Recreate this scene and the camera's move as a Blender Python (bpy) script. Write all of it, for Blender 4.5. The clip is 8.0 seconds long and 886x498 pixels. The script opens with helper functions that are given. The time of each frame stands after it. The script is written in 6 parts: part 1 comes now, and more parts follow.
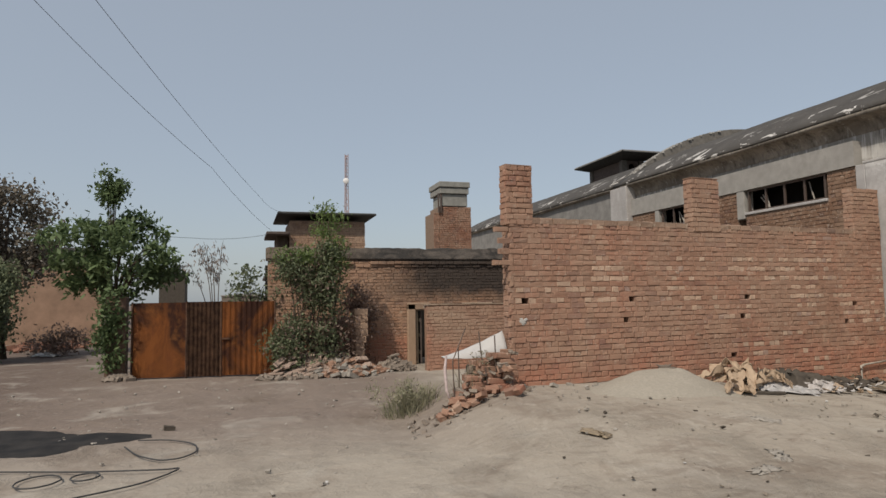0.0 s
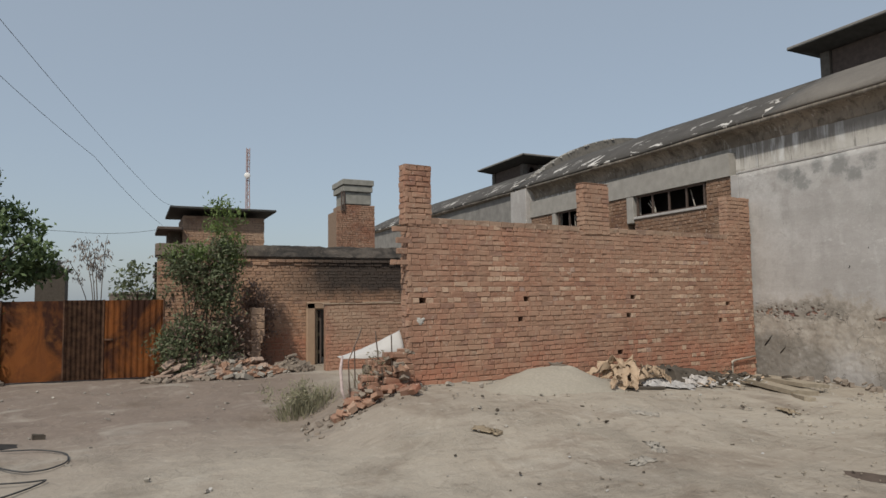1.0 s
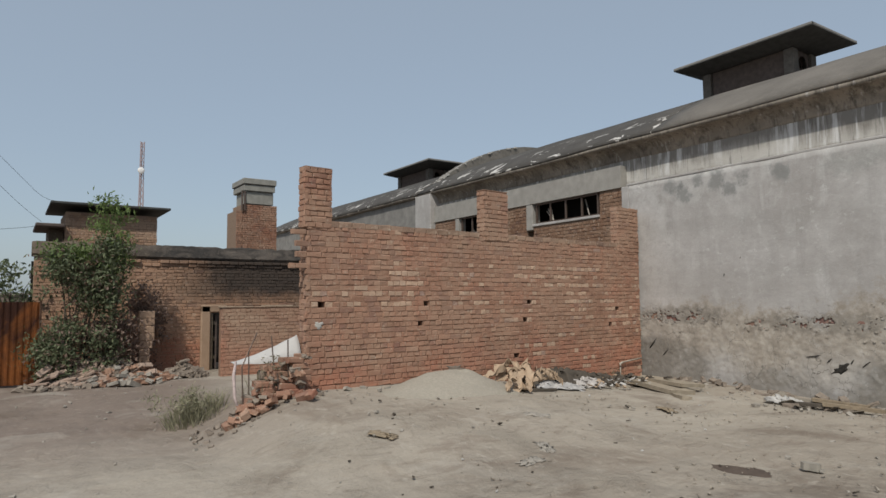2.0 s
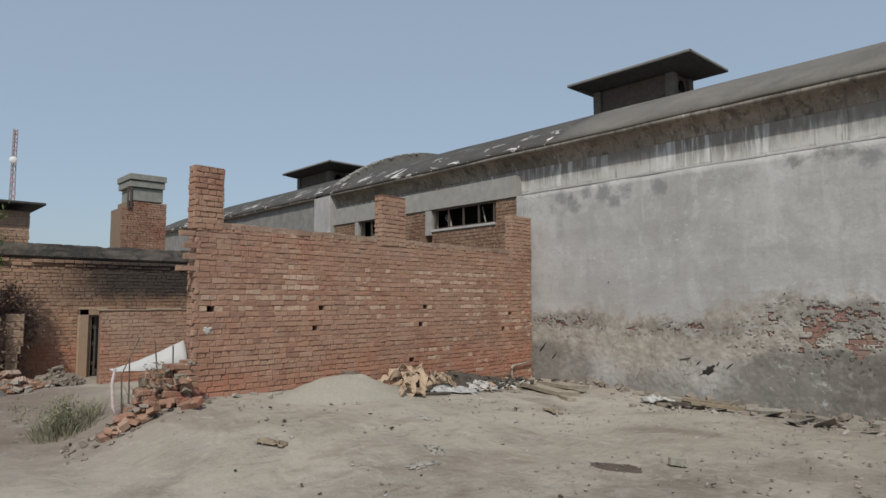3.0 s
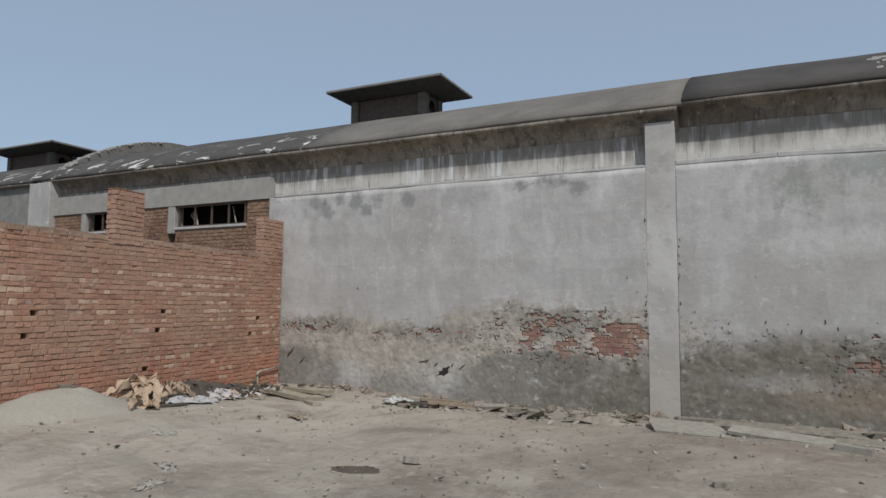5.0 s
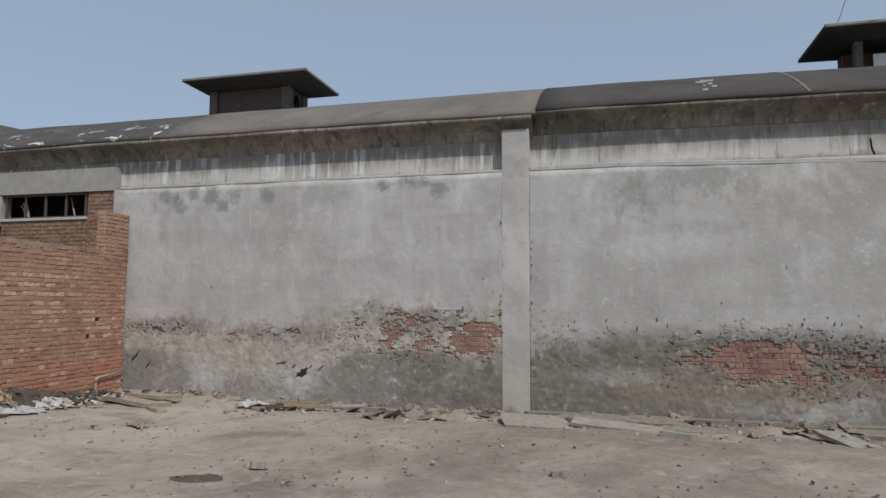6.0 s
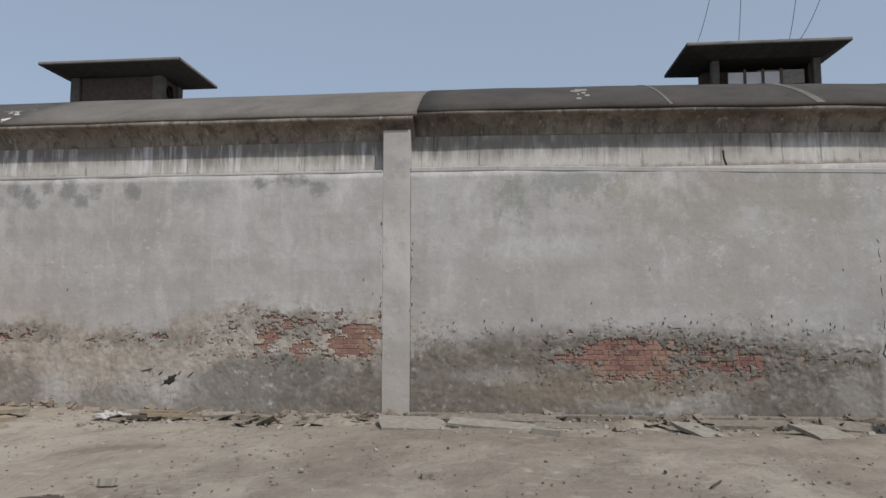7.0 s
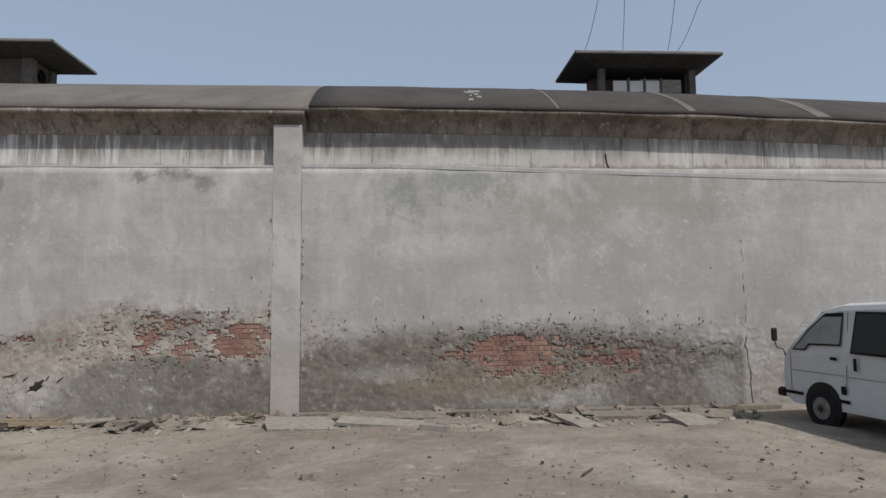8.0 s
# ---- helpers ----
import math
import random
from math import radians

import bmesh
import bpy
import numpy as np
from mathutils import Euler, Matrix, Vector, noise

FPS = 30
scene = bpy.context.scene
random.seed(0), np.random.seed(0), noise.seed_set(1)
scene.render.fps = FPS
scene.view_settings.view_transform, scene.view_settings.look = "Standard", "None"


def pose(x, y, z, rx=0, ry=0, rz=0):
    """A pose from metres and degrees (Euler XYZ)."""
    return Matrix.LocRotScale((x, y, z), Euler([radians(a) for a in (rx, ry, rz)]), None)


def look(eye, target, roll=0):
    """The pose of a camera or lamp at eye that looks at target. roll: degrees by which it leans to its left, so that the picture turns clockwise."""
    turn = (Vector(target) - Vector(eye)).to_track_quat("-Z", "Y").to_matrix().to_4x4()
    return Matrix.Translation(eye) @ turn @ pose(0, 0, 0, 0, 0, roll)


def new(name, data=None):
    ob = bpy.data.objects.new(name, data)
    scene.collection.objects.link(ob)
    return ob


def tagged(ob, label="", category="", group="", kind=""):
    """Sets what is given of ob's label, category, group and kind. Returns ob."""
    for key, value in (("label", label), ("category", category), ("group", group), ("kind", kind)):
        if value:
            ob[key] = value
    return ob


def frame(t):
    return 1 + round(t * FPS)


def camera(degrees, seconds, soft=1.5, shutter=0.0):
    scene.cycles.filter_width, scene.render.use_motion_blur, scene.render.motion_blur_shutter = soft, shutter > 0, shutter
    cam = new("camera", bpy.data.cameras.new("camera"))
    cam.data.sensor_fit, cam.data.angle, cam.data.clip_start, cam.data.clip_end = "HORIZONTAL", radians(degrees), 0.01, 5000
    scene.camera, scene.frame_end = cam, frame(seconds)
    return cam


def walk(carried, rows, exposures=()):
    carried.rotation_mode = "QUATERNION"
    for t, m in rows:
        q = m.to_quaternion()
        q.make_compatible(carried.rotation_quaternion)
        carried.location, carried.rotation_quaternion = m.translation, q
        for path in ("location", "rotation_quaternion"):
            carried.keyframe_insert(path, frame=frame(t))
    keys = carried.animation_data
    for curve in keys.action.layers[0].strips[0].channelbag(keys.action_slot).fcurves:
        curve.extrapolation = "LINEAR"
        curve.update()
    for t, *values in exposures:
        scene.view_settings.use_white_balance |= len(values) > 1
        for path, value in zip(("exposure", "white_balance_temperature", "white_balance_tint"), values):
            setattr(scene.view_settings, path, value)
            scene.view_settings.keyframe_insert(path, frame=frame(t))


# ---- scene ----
cam = camera(68.7, 8.0, soft=1.5)
# seconds, x, y, z, pitch, roll, yaw
ROWS = [
    (0.0, 0.259, 0.666, 1.650, 4.518, 0.983, -17.268),
    (0.5, 0.313, 0.656, 1.653, 4.425, 0.917, -21.398),
    (1.0, 0.361, 0.640, 1.657, 4.293, 0.808, -25.614),
    (1.5, 0.399, 0.616, 1.666, 4.340, 0.659, -29.801),
    (3.0, 0.430, 0.459, 1.704, 4.696, 0.107, -42.636),
    (3.5, 0.399, 0.428, 1.728, 4.770, -0.148, -47.740),
    (4.0, 0.349, 0.397, 1.754, 4.891, -0.441, -53.319),
    (5.5, 0.385, 0.286, 1.782, 4.843, -0.342, -69.772),
    (6.0, 0.433, 0.164, 1.783, 4.914, -0.316, -75.517),
    (6.5, 0.506, 0.048, 1.786, 5.016, -0.253, -80.843),
    (7.0, 0.573, -0.055, 1.785, 5.060, 0.088, -84.827),
    (7.5, 0.582, -0.176, 1.777, 4.931, 0.404, -88.576),
    (8.0, 0.577, -0.309, 1.771, 4.898, 0.529, -93.011),
]
walk(cam, [(t, pose(x, y, z, 90 + p, r, w)) for t, x, y, z, p, r, w in ROWS],
     exposures=((0.0, -0.01, 6880, 10.5), (0.5, -0.03, 6780, 9), (1.0, -0.05, 6680, 7.8), (1.5, -0.045, 6600, 7.5), (3.5, -0.05, 6200, 6), (5.5, -0.07, 6100, 8), (6.5, -0.05, 6250, 9), (8.0, -0.03, 6280, 10)))

# ---- light ----
SUN_ELEV, SUN_FROM = radians(50), Vector((-0.72, -0.69, 0)).normalized()
world = bpy.data.worlds.new("sky")
scene.world = world
world.use_nodes = True
wn = world.node_tree
sky = wn.nodes.new("ShaderNodeTexSky")
sky.sky_type = "NISHITA"
sky.sun_disc = False
sky.sun_elevation = SUN_ELEV
sky.sun_rotation = math.atan2(SUN_FROM.x, SUN_FROM.y)
sky.air_density, sky.dust_density, sky.ozone_density = 1.0, 2.0, 2.0
haze = wn.nodes.new("ShaderNodeMix")          # dusty air lies over the clear sky
haze.data_type = "RGBA"
haze.inputs[0].default_value = 0.62
haze.inputs[7].default_value = (3.22, 3.66, 4.18, 1)
wn.links.new(sky.outputs[0], haze.inputs[6])
wn.links.new(haze.outputs[2], wn.nodes["Background"].inputs[0])
wn.nodes["Background"].inputs[1].default_value = 0.13
sun = new("sun", bpy.data.lights.new("sun", "SUN"))
sun.data.energy, sun.data.angle, sun.data.color = 3.3, radians(1.5), (1.0, 0.935, 0.845)
to_sun = SUN_FROM * math.cos(SUN_ELEV) + Vector((0, 0, math.sin(SUN_ELEV)))
sun.matrix_world = look(to_sun * 60, (0, 0, 0))


# ---- materials ----
class Nodes:
    """A small builder of node materials."""

    def __init__(self, name, rough=0.9, metal=0.0):
        self.m = bpy.data.materials.new(name)
        self.m.use_nodes = True
        self.t = self.m.node_tree
        self.b = self.t.nodes["Principled BSDF"]
        self.b.inputs["Roughness"].default_value = rough
        self.b.inputs["Metallic"].default_value = metal
        self.b.inputs["Specular IOR Level"].default_value = 0.25

    def node(self, kind, operation="", data_type="", blend_type=""):
        n = self.t.nodes.new(kind)
        if operation:
            n.operation = operation
        if data_type:
            n.data_type = data_type
        if blend_type:
            n.blend_type = blend_type
        return n

    def link(self, a, b):
        self.t.links.new(a, b)

    def place(self, scale=(1, 1, 1)):
        g = self.node("ShaderNodeNewGeometry")
        v = self.node("ShaderNodeVectorMath", operation="MULTIPLY")
        self.link(g.outputs["Position"], v.inputs[0])
        v.inputs[1].default_value = scale
        return v.outputs[0]

    def noise(self, scale, detail=4, stretch=(1, 1, 1), rough=0.6, warp=0.0):
        n = self.node("ShaderNodeTexNoise")
        n.inputs["Scale"].default_value, n.inputs["Detail"].default_value = scale, detail
        n.inputs["Roughness"].default_value, n.inputs["Distortion"].default_value = rough, warp
        self.link(self.place(stretch), n.inputs["Vector"])
        return n.outputs[0]

    def axis(self, which):
        s = self.node("ShaderNodeSeparateXYZ")
        self.link(self.place(), s.inputs[0])
        return s.outputs[which]

    def ramp(self, fac, lo, hi, a=0.0, b=1.0):
        n = self.node("ShaderNodeMapRange")
        n.inputs[1].default_value, n.inputs[2].default_value = lo, hi
        n.inputs[3].default_value, n.inputs[4].default_value = a, b
        self.link(fac, n.inputs[0])
        return n.outputs[0]

    def calc(self, op, a, b):
        n = self.node("ShaderNodeMath", operation=op)
        for i, v in enumerate((a, b)):
            if isinstance(v, (int, float)):
                n.inputs[i].default_value = v
            else:
                self.link(v, n.inputs[i])
        return n.outputs[0]

    def mix(self, fac, a, b, how="MIX"):
        n = self.node("ShaderNodeMix", data_type="RGBA", blend_type=how)
        for i, v in ((0, fac), (6, a), (7, b)):
            if isinstance(v, (int, float)):
                n.inputs[i].default_value = v
            elif isinstance(v, tuple):
                n.inputs[i].default_value = (*v, 1)
            else:
                self.link(v, n.inputs[i])
        return n.outputs[2]

    def done(self, colour, height=None, strength=0.4, dist=0.01, rough=None):
        if isinstance(colour, tuple):
            self.b.inputs["Base Color"].default_value = (*colour, 1)
        else:
            self.link(colour, self.b.inputs["Base Color"])
        if height is not None:
            p = self.node("ShaderNodeBump")
            p.inputs["Strength"].default_value, p.inputs["Distance"].default_value = strength, dist
            self.link(height, p.inputs["Height"])
            self.link(p.outputs[0], self.b.inputs["Normal"])
        if rough is not None:
            self.link(rough, self.b.inputs["Roughness"])
        return self.m


def brick_material(name, hue=(0.372, 0.198, 0.136), pale=(0.48, 0.34, 0.25), soot=False, dust=0.5, island=False, washed=False):
    k = Nodes(name, 0.93)
    if island:
        rnd = k.node("ShaderNodeNewGeometry").outputs["Random Per Island"]
    else:
        rnd = k.node("ShaderNodeObjectInfo").outputs["Random"]
    dark = tuple(v * 0.72 for v in hue)
    c = k.mix(k.ramp(rnd, 0.0, 0.55), dark, hue)
    c = k.mix(k.ramp(rnd, 0.92, 0.99, 0, 0.55), c, pale)
    c = k.mix(k.ramp(rnd, 0.14, 0.08, 0, 0.65), c, (hue[0] * 0.60, hue[1] * 0.58, hue[2] * 0.72))
    c = k.mix(k.ramp(k.noise(38, 5), 0.35, 0.75, 0, 0.5), c, tuple(v * 0.55 for v in hue))
    c = k.mix(k.ramp(k.noise(1.3, 6, warp=0.6), 0.40, 0.66, 0, dust), c, (0.35, 0.25, 0.18))
    c = k.mix(k.ramp(k.noise(6, 4), 0.58, 0.78, 0, 0.45), c, (0.40, 0.32, 0.26))
    c = k.mix(k.ramp(k.noise(0.7, 6, warp=1.0), 0.52, 0.68, 0, 0.45), c, tuple(v * 0.5 for v in hue))
    c = k.mix(k.ramp(k.noise(15, 6), 0.57, 0.68, 0, 0.6), c, (0.44, 0.36, 0.29))
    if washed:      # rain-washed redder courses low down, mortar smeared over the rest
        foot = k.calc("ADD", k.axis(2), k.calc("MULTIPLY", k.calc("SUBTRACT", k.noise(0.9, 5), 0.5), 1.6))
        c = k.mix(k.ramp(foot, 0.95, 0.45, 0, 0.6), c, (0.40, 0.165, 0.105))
        c = k.mix(k.ramp(k.noise(3.2, 7, rough=0.7), 0.48, 0.64, 0, 0.6), c, (0.345, 0.225, 0.16))
        c = k.mix(k.ramp(k.noise(1.3, 6, (0.5, 0.5, 4), rough=0.7), 0.52, 0.66, 0, 0.5), c, (0.225, 0.118, 0.08))
        c = k.mix(k.ramp(k.noise(0.45, 5, warp=0.8), 0.46, 0.62, 0, 0.4), c, (0.30, 0.205, 0.15))
    if soot:
        c = k.mix(soot(k), c, (0.035, 0.032, 0.03))
    return k.done(c, k.noise(60, 5), 0.6, 0.006)


def earth_material():
    k = Nodes("dusty_ground", 0.97)
    c = k.mix(k.ramp(k.noise(0.23, 5, warp=0.8), 0.35, 0.68), (0.285, 0.25, 0.206), (0.358, 0.322, 0.272))
    away = k.ramp(k.calc("ADD", k.axis(1), k.calc("MULTIPLY", k.noise(0.5, 5), 2.4)), 8.2, 11.5)
    west = k.calc("MULTIPLY", k.ramp(k.calc("ADD", k.axis(0), k.calc("MULTIPLY", k.noise(0.5, 4), 3.0)), 4.4, 6.4, 0.95, 0.0), away)
    c = k.mix(west, c, (0.190, 0.150, 0.125))
    # far west darkened: brown track earth with the trees' shade painted in
    shaded_lane = k.calc("MULTIPLY", k.ramp(k.calc("ADD", k.axis(0), k.calc("MULTIPLY", k.noise(0.4, 4), 2.0)), -3.2, -0.6, 0.85, 0.0), away)
    c = k.mix(shaded_lane, c, (0.125, 0.092, 0.075))
    open_yard = k.calc("MULTIPLY", k.ramp(k.axis(0), 0.8, 3.6, 0.25, 1.0), k.ramp(k.axis(1), 11, 8, 0.3, 1.0))
    for cx, cy, rx, ry, most in ((5.8, 3.45, 1.3, 0.55, 0.65), (6.5, -3.9, 0.7, 0.35, 0.6), (7.6, 1.9, 1.6, 0.5, 0.45), (4.6, 5.6, 0.9, 0.4, 0.4), (8.7, -1.2, 1.4, 0.4, 0.4)):
        v = k.node("ShaderNodeVectorMath", operation="MULTIPLY_ADD")
        k.link(k.place(), v.inputs[0])
        v.inputs[1].default_value, v.inputs[2].default_value = (1 / rx, 1 / ry, 0), (-cx / rx, -cy / ry, 0)
        d = k.node("ShaderNodeVectorMath", operation="LENGTH")
        k.link(v.outputs[0], d.inputs[0])
        rim = k.calc("ADD", d.outputs["Value"], k.calc("MULTIPLY", k.calc("SUBTRACT", k.noise(2.4, 8, rough=0.7), 0.5), 3.2))
        c = k.mix(k.ramp(rim, 1.4, 0.5, 0, most), c, (0.115, 0.092, 0.074))
    c = k.mix(k.ramp(k.noise(0.55, 7, (1, 0.6, 1), warp=1.6), 0.54, 0.66, 0, 0.6), c, (0.165, 0.128, 0.10))
    c = k.mix(k.ramp(k.noise(1.9, 7, (0.6, 1.3, 1), warp=1.0), 0.56, 0.68, 0, 0.5), c, (0.19, 0.15, 0.12))
    c = k.mix(k.ramp(k.noise(0.8, 6, warp=0.9), 0.55, 0.68, 0, 0.55), c, (0.365, 0.335, 0.29))
    c = k.mix(k.ramp(k.noise(9, 6), 0.58, 0.72, 0, 0.4), c, (0.38, 0.345, 0.295))
    c = k.mix(k.ramp(k.noise(26, 6), 0.60, 0.72, 0, 0.5), c, (0.15, 0.122, 0.10))
    south = k.calc("MULTIPLY", k.ramp(k.axis(1), 6.0, 1.0), k.ramp(k.noise(0.45, 6, warp=0.7), 0.40, 0.58, 0.2, 0.75))
    c = k.mix(south, c, (0.19, 0.158, 0.129))
    c = k.mix(k.calc("MULTIPLY", k.ramp(k.noise(3.6, 8, (0.55, 1.5, 1), rough=0.7, warp=1.3), 0.54, 0.64, 0, 0.5), open_yard), c, (0.185, 0.150, 0.120))
    c = k.mix(k.calc("MULTIPLY", k.ramp(k.noise(5.2, 8, (1.3, 0.6, 1), rough=0.7, warp=0.8), 0.56, 0.66, 0, 0.5), open_yard), c, (0.385, 0.352, 0.302))
    lumps = k.calc("MULTIPLY", k.ramp(k.noise(1.1, 5), 0.45, 0.65), k.noise(11, 7, rough=0.75))
    h = k.calc("ADD", k.calc("MULTIPLY", k.noise(2.6, 8, rough=0.62), 1.4), lumps)
    return k.done(c, h, 0.8, 0.05)


def plaster_material(name, damp=True):
    k = Nodes(name, 0.93)
    c = k.mix(k.ramp(k.noise(0.5, 6, warp=0.7), 0.35, 0.68), (0.335, 0.318, 0.305), (0.43, 0.415, 0.405))
    c = k.mix(k.ramp(k.noise(1.15, 4, warp=0.4), 0.46, 0.68, 0, 0.5), c, (0.475, 0.46, 0.45))
    c = k.mix(k.ramp(k.noise(2.4, 5, (1, 1.3, 0.5), warp=0.5), 0.54, 0.70, 0, 0.55), c, (0.51, 0.50, 0.49))
    c = k.mix(k.ramp(k.noise(0.9, 7, warp=1.0), 0.52, 0.70, 0, 0.35), c, (0.25, 0.242, 0.228))
    c = k.mix(k.ramp(k.noise(1.5, 3, (0.1, 0.12, 2.2)), 0.46, 0.66, 0, 0.3), c, (0.29, 0.28, 0.265))
    c = k.mix(k.ramp(k.noise(3.0, 5, (1, 2.2, 0.25)), 0.52, 0.75, 0, 0.3), c, (0.26, 0.25, 0.24))
    y, z = k.axis(1), k.axis(2)
    if damp:
        coarse, ragged, crumb = k.noise(1.5, 6, warp=0.5), k.noise(4.2, 8, rough=0.7), k.noise(11, 6, rough=0.75)

        def stain(at, size, fray, soft, most):
            """A blot on the wall face: centre and half-size along y and z, how frayed and how soft its rim is."""
            v = k.node("ShaderNodeVectorMath", operation="MULTIPLY_ADD")
            k.link(k.place(), v.inputs[0])
            v.inputs[1].default_value = (0, 1 / size[0], 1 / size[1])
            v.inputs[2].default_value = (0, -at[0] / size[0], -at[1] / size[1])
            d = k.node("ShaderNodeVectorMath", operation="LENGTH")
            k.link(v.outputs[0], d.inputs[0])
            frayed = k.calc("ADD", k.calc("MULTIPLY", k.calc("SUBTRACT", coarse, 0.5), fray * 1.7), k.calc("MULTIPLY", k.calc("SUBTRACT", ragged, 0.5), fray * 1.7))
            frayed = k.calc("ADD", frayed, k.calc("MULTIPLY", k.calc("SUBTRACT", crumb, 0.5), fray * 0.8))
            return k.ramp(k.calc("ADD", d.outputs["Value"], frayed), 1 + soft, 1 - soft, 0, most)

        rise = k.calc("ADD", z, k.calc("MULTIPLY", k.calc("SUBTRACT", ragged, 0.5), 0.9))
        north = k.ramp(y, -6.16, -6.06)          # the damp stops at the crack
        tan = k.mix(k.ramp(ragged, 0.40, 0.60), (0.275, 0.24, 0.20), (0.40, 0.362, 0.312))
        for at, size, fray, soft, most in (((3.6, 1.15), (2.3, 0.66), 0.9, 0.22, 0.85), ((8.3, 1.0), (2.4, 0.52), 0.9, 0.20, 0.8), ((6.2, 0.75), (2.2, 0.62), 0.8, 0.25, 0.75),
                                           ((-6.9, 0.25), (0.9, 0.75), 0.9, 0.3, 0.6)):
            c = k.mix(stain(at, size, fray, soft, most), c, tan)
        grime = k.mix(k.ramp(coarse, 0.38, 0.62), (0.150, 0.138, 0.120), (0.215, 0.198, 0.174))
        for at, size, fray, soft, most in (((3.75, 0.05), (1.95, 0.93), 0.14, 0.07, 0.95), ((9.3, 0.25), (1.25, 0.60), 0.35, 0.14, 0.85), ((6.7, -0.1), (1.0, 0.45), 0.7, 0.2, 0.6),
                                           ((8.75, 1.33), (0.9, 0.16), 1.2, 0.25, 0.5), ((6.0, 1.22), (1.1, 0.15), 1.2, 0.25, 0.5), ((3.6, 1.50), (1.0, 0.22), 1.2, 0.3, 0.6)):
            c = k.mix(stain(at, size, fray, soft, most), c, grime)
        field = k.mix(k.ramp(ragged, 0.40, 0.60), (0.130, 0.115, 0.096), (0.188, 0.167, 0.139))
        c = k.mix(k.calc("MULTIPLY", stain((-2.3, 0.28), (5.7, 1.08), 0.22, 0.15, 1.0), north), c, field)
        c = k.mix(stain((-1.9, 0.42), (1.9, 0.30), 1.0, 0.3, 0.7), c, (0.225, 0.182, 0.137))
        for at, size, most in (((0.2, 0.62), (0.6, 0.10), 0.45), ((-1.9, 0.14), (0.6, 0.14), 0.6), ((-3.2, 0.2), (0.6, 0.2), 0.6), ((7.9, 0.45), (0.35, 0.35), 0.6), ((5.75, 0.36), (0.6, 0.28), 0.55),
                               ((-5.7, 0.3), (0.3, 0.4), 0.6), ((-0.76, 2.73), (1.0, 0.22), 0.75), ((1.1, 3.7), (0.5, 0.5), 0.5), ((-3.1, 3.95), (0.7, 0.25), 0.55), ((-4.1, 3.2), (0.3, 0.3), 0.7), ((9.3, 2.9), (0.35, 1.3), 0.5), ((8.2, 3.9), (1.3, 0.25), 0.5)):
            c = k.mix(stain(at, size, 2.6, 0.5, most * 0.48), c, (0.55, 0.545, 0.535))
        for at, size, hue, most in (((-0.24, 3.72), (0.34, 0.34), (0.20, 0.215, 0.19), 0.75), ((-1.3, 3.92), (0.6, 0.16), (0.23, 0.255, 0.235), 0.7), ((-4.1, 3.72), (1.5, 0.42), (0.31, 0.28, 0.235), 0.75),
                                    ((-2.9, 3.5), (0.8, 0.5), (0.325, 0.30, 0.265), 0.6), ((-5.0, 2.9), (2.2, 1.0), (0.315, 0.30, 0.272), 0.5), ((-1.6, 2.2), (2.0, 0.5), (0.33, 0.315, 0.288), 0.45), ((4.2, 3.99), (0.15, 0.15), (0.17, 0.17, 0.16), 0.85), ((3.69, 4.06), (0.26, 0.13), (0.16, 0.16, 0.15), 0.85), ((3.16, 3.81), (0.13, 0.13), (0.18, 0.185, 0.18), 0.8),
                                    ((7.90, 3.90), (0.13, 0.20), (0.17, 0.175, 0.17), 0.8), ((8.65, 3.75), (0.16, 0.14), (0.17, 0.175, 0.17), 0.8), ((8.25, 3.98), (0.12, 0.10), (0.17, 0.175, 0.17), 0.8), ((8.90, 3.95), (0.20, 0.12), (0.17, 0.175, 0.17), 0.8), ((7.60, 3.72), (0.10, 0.10), (0.17, 0.175, 0.17), 0.8), ((7.30, 3.92), (0.12, 0.10), (0.17, 0.175, 0.17), 0.8), ((6.60, 3.86), (0.11, 0.11), (0.17, 0.175, 0.17), 0.8),
                                    ((5.3, 3.9), (0.5, 0.16), (0.28, 0.285, 0.27), 0.6)):
            c = k.mix(stain(at, size, 2.4, 0.5, most * 0.85), c, hue)
        web = k.node("ShaderNodeTexVoronoi")
        web.feature = "DISTANCE_TO_EDGE"
        web.inputs["Scale"].default_value = 3.4
        bend = k.node("ShaderNodeTexNoise")
        bend.inputs["Scale"].default_value, bend.inputs["Detail"].default_value = 5.0, 6
        k.link(k.place(), bend.inputs["Vector"])
        warped = k.node("ShaderNodeVectorMath", operation="MULTIPLY_ADD")
        k.link(bend.outputs[1], warped.inputs[0])
        warped.inputs[1].default_value = (0.35, 0.35, 0.35)
        k.link(k.place(), warped.inputs[2])
        k.link(warped.outputs[0], web.inputs["Vector"])
        crack = k.calc("MULTIPLY", k.ramp(web.outputs[0], 0.006, 0.022, 1, 0), k.ramp(k.noise(1.3, 4), 0.50, 0.58))
        c = k.mix(k.calc("MULTIPLY", crack, k.ramp(rise, 1.75, 1.3, 0, 0.8)), c, (0.11, 0.10, 0.09))
        salt = k.calc("MULTIPLY", k.ramp(z, 0.1, 1.1, 1, 0.2), k.ramp(k.noise(2.1, 8, rough=0.66), 0.56, 0.70))
        c = k.mix(k.calc("MULTIPLY", salt, 0.3), c, (0.50, 0.485, 0.465))
        spall = k.calc("MULTIPLY", k.ramp(rise, 1.4, 1.2), k.ramp(k.noise(6.5, 8, rough=0.75), 0.52, 0.64))
        c = k.mix(k.calc("MULTIPLY", spall, 0.45), c, (0.26, 0.235, 0.205))
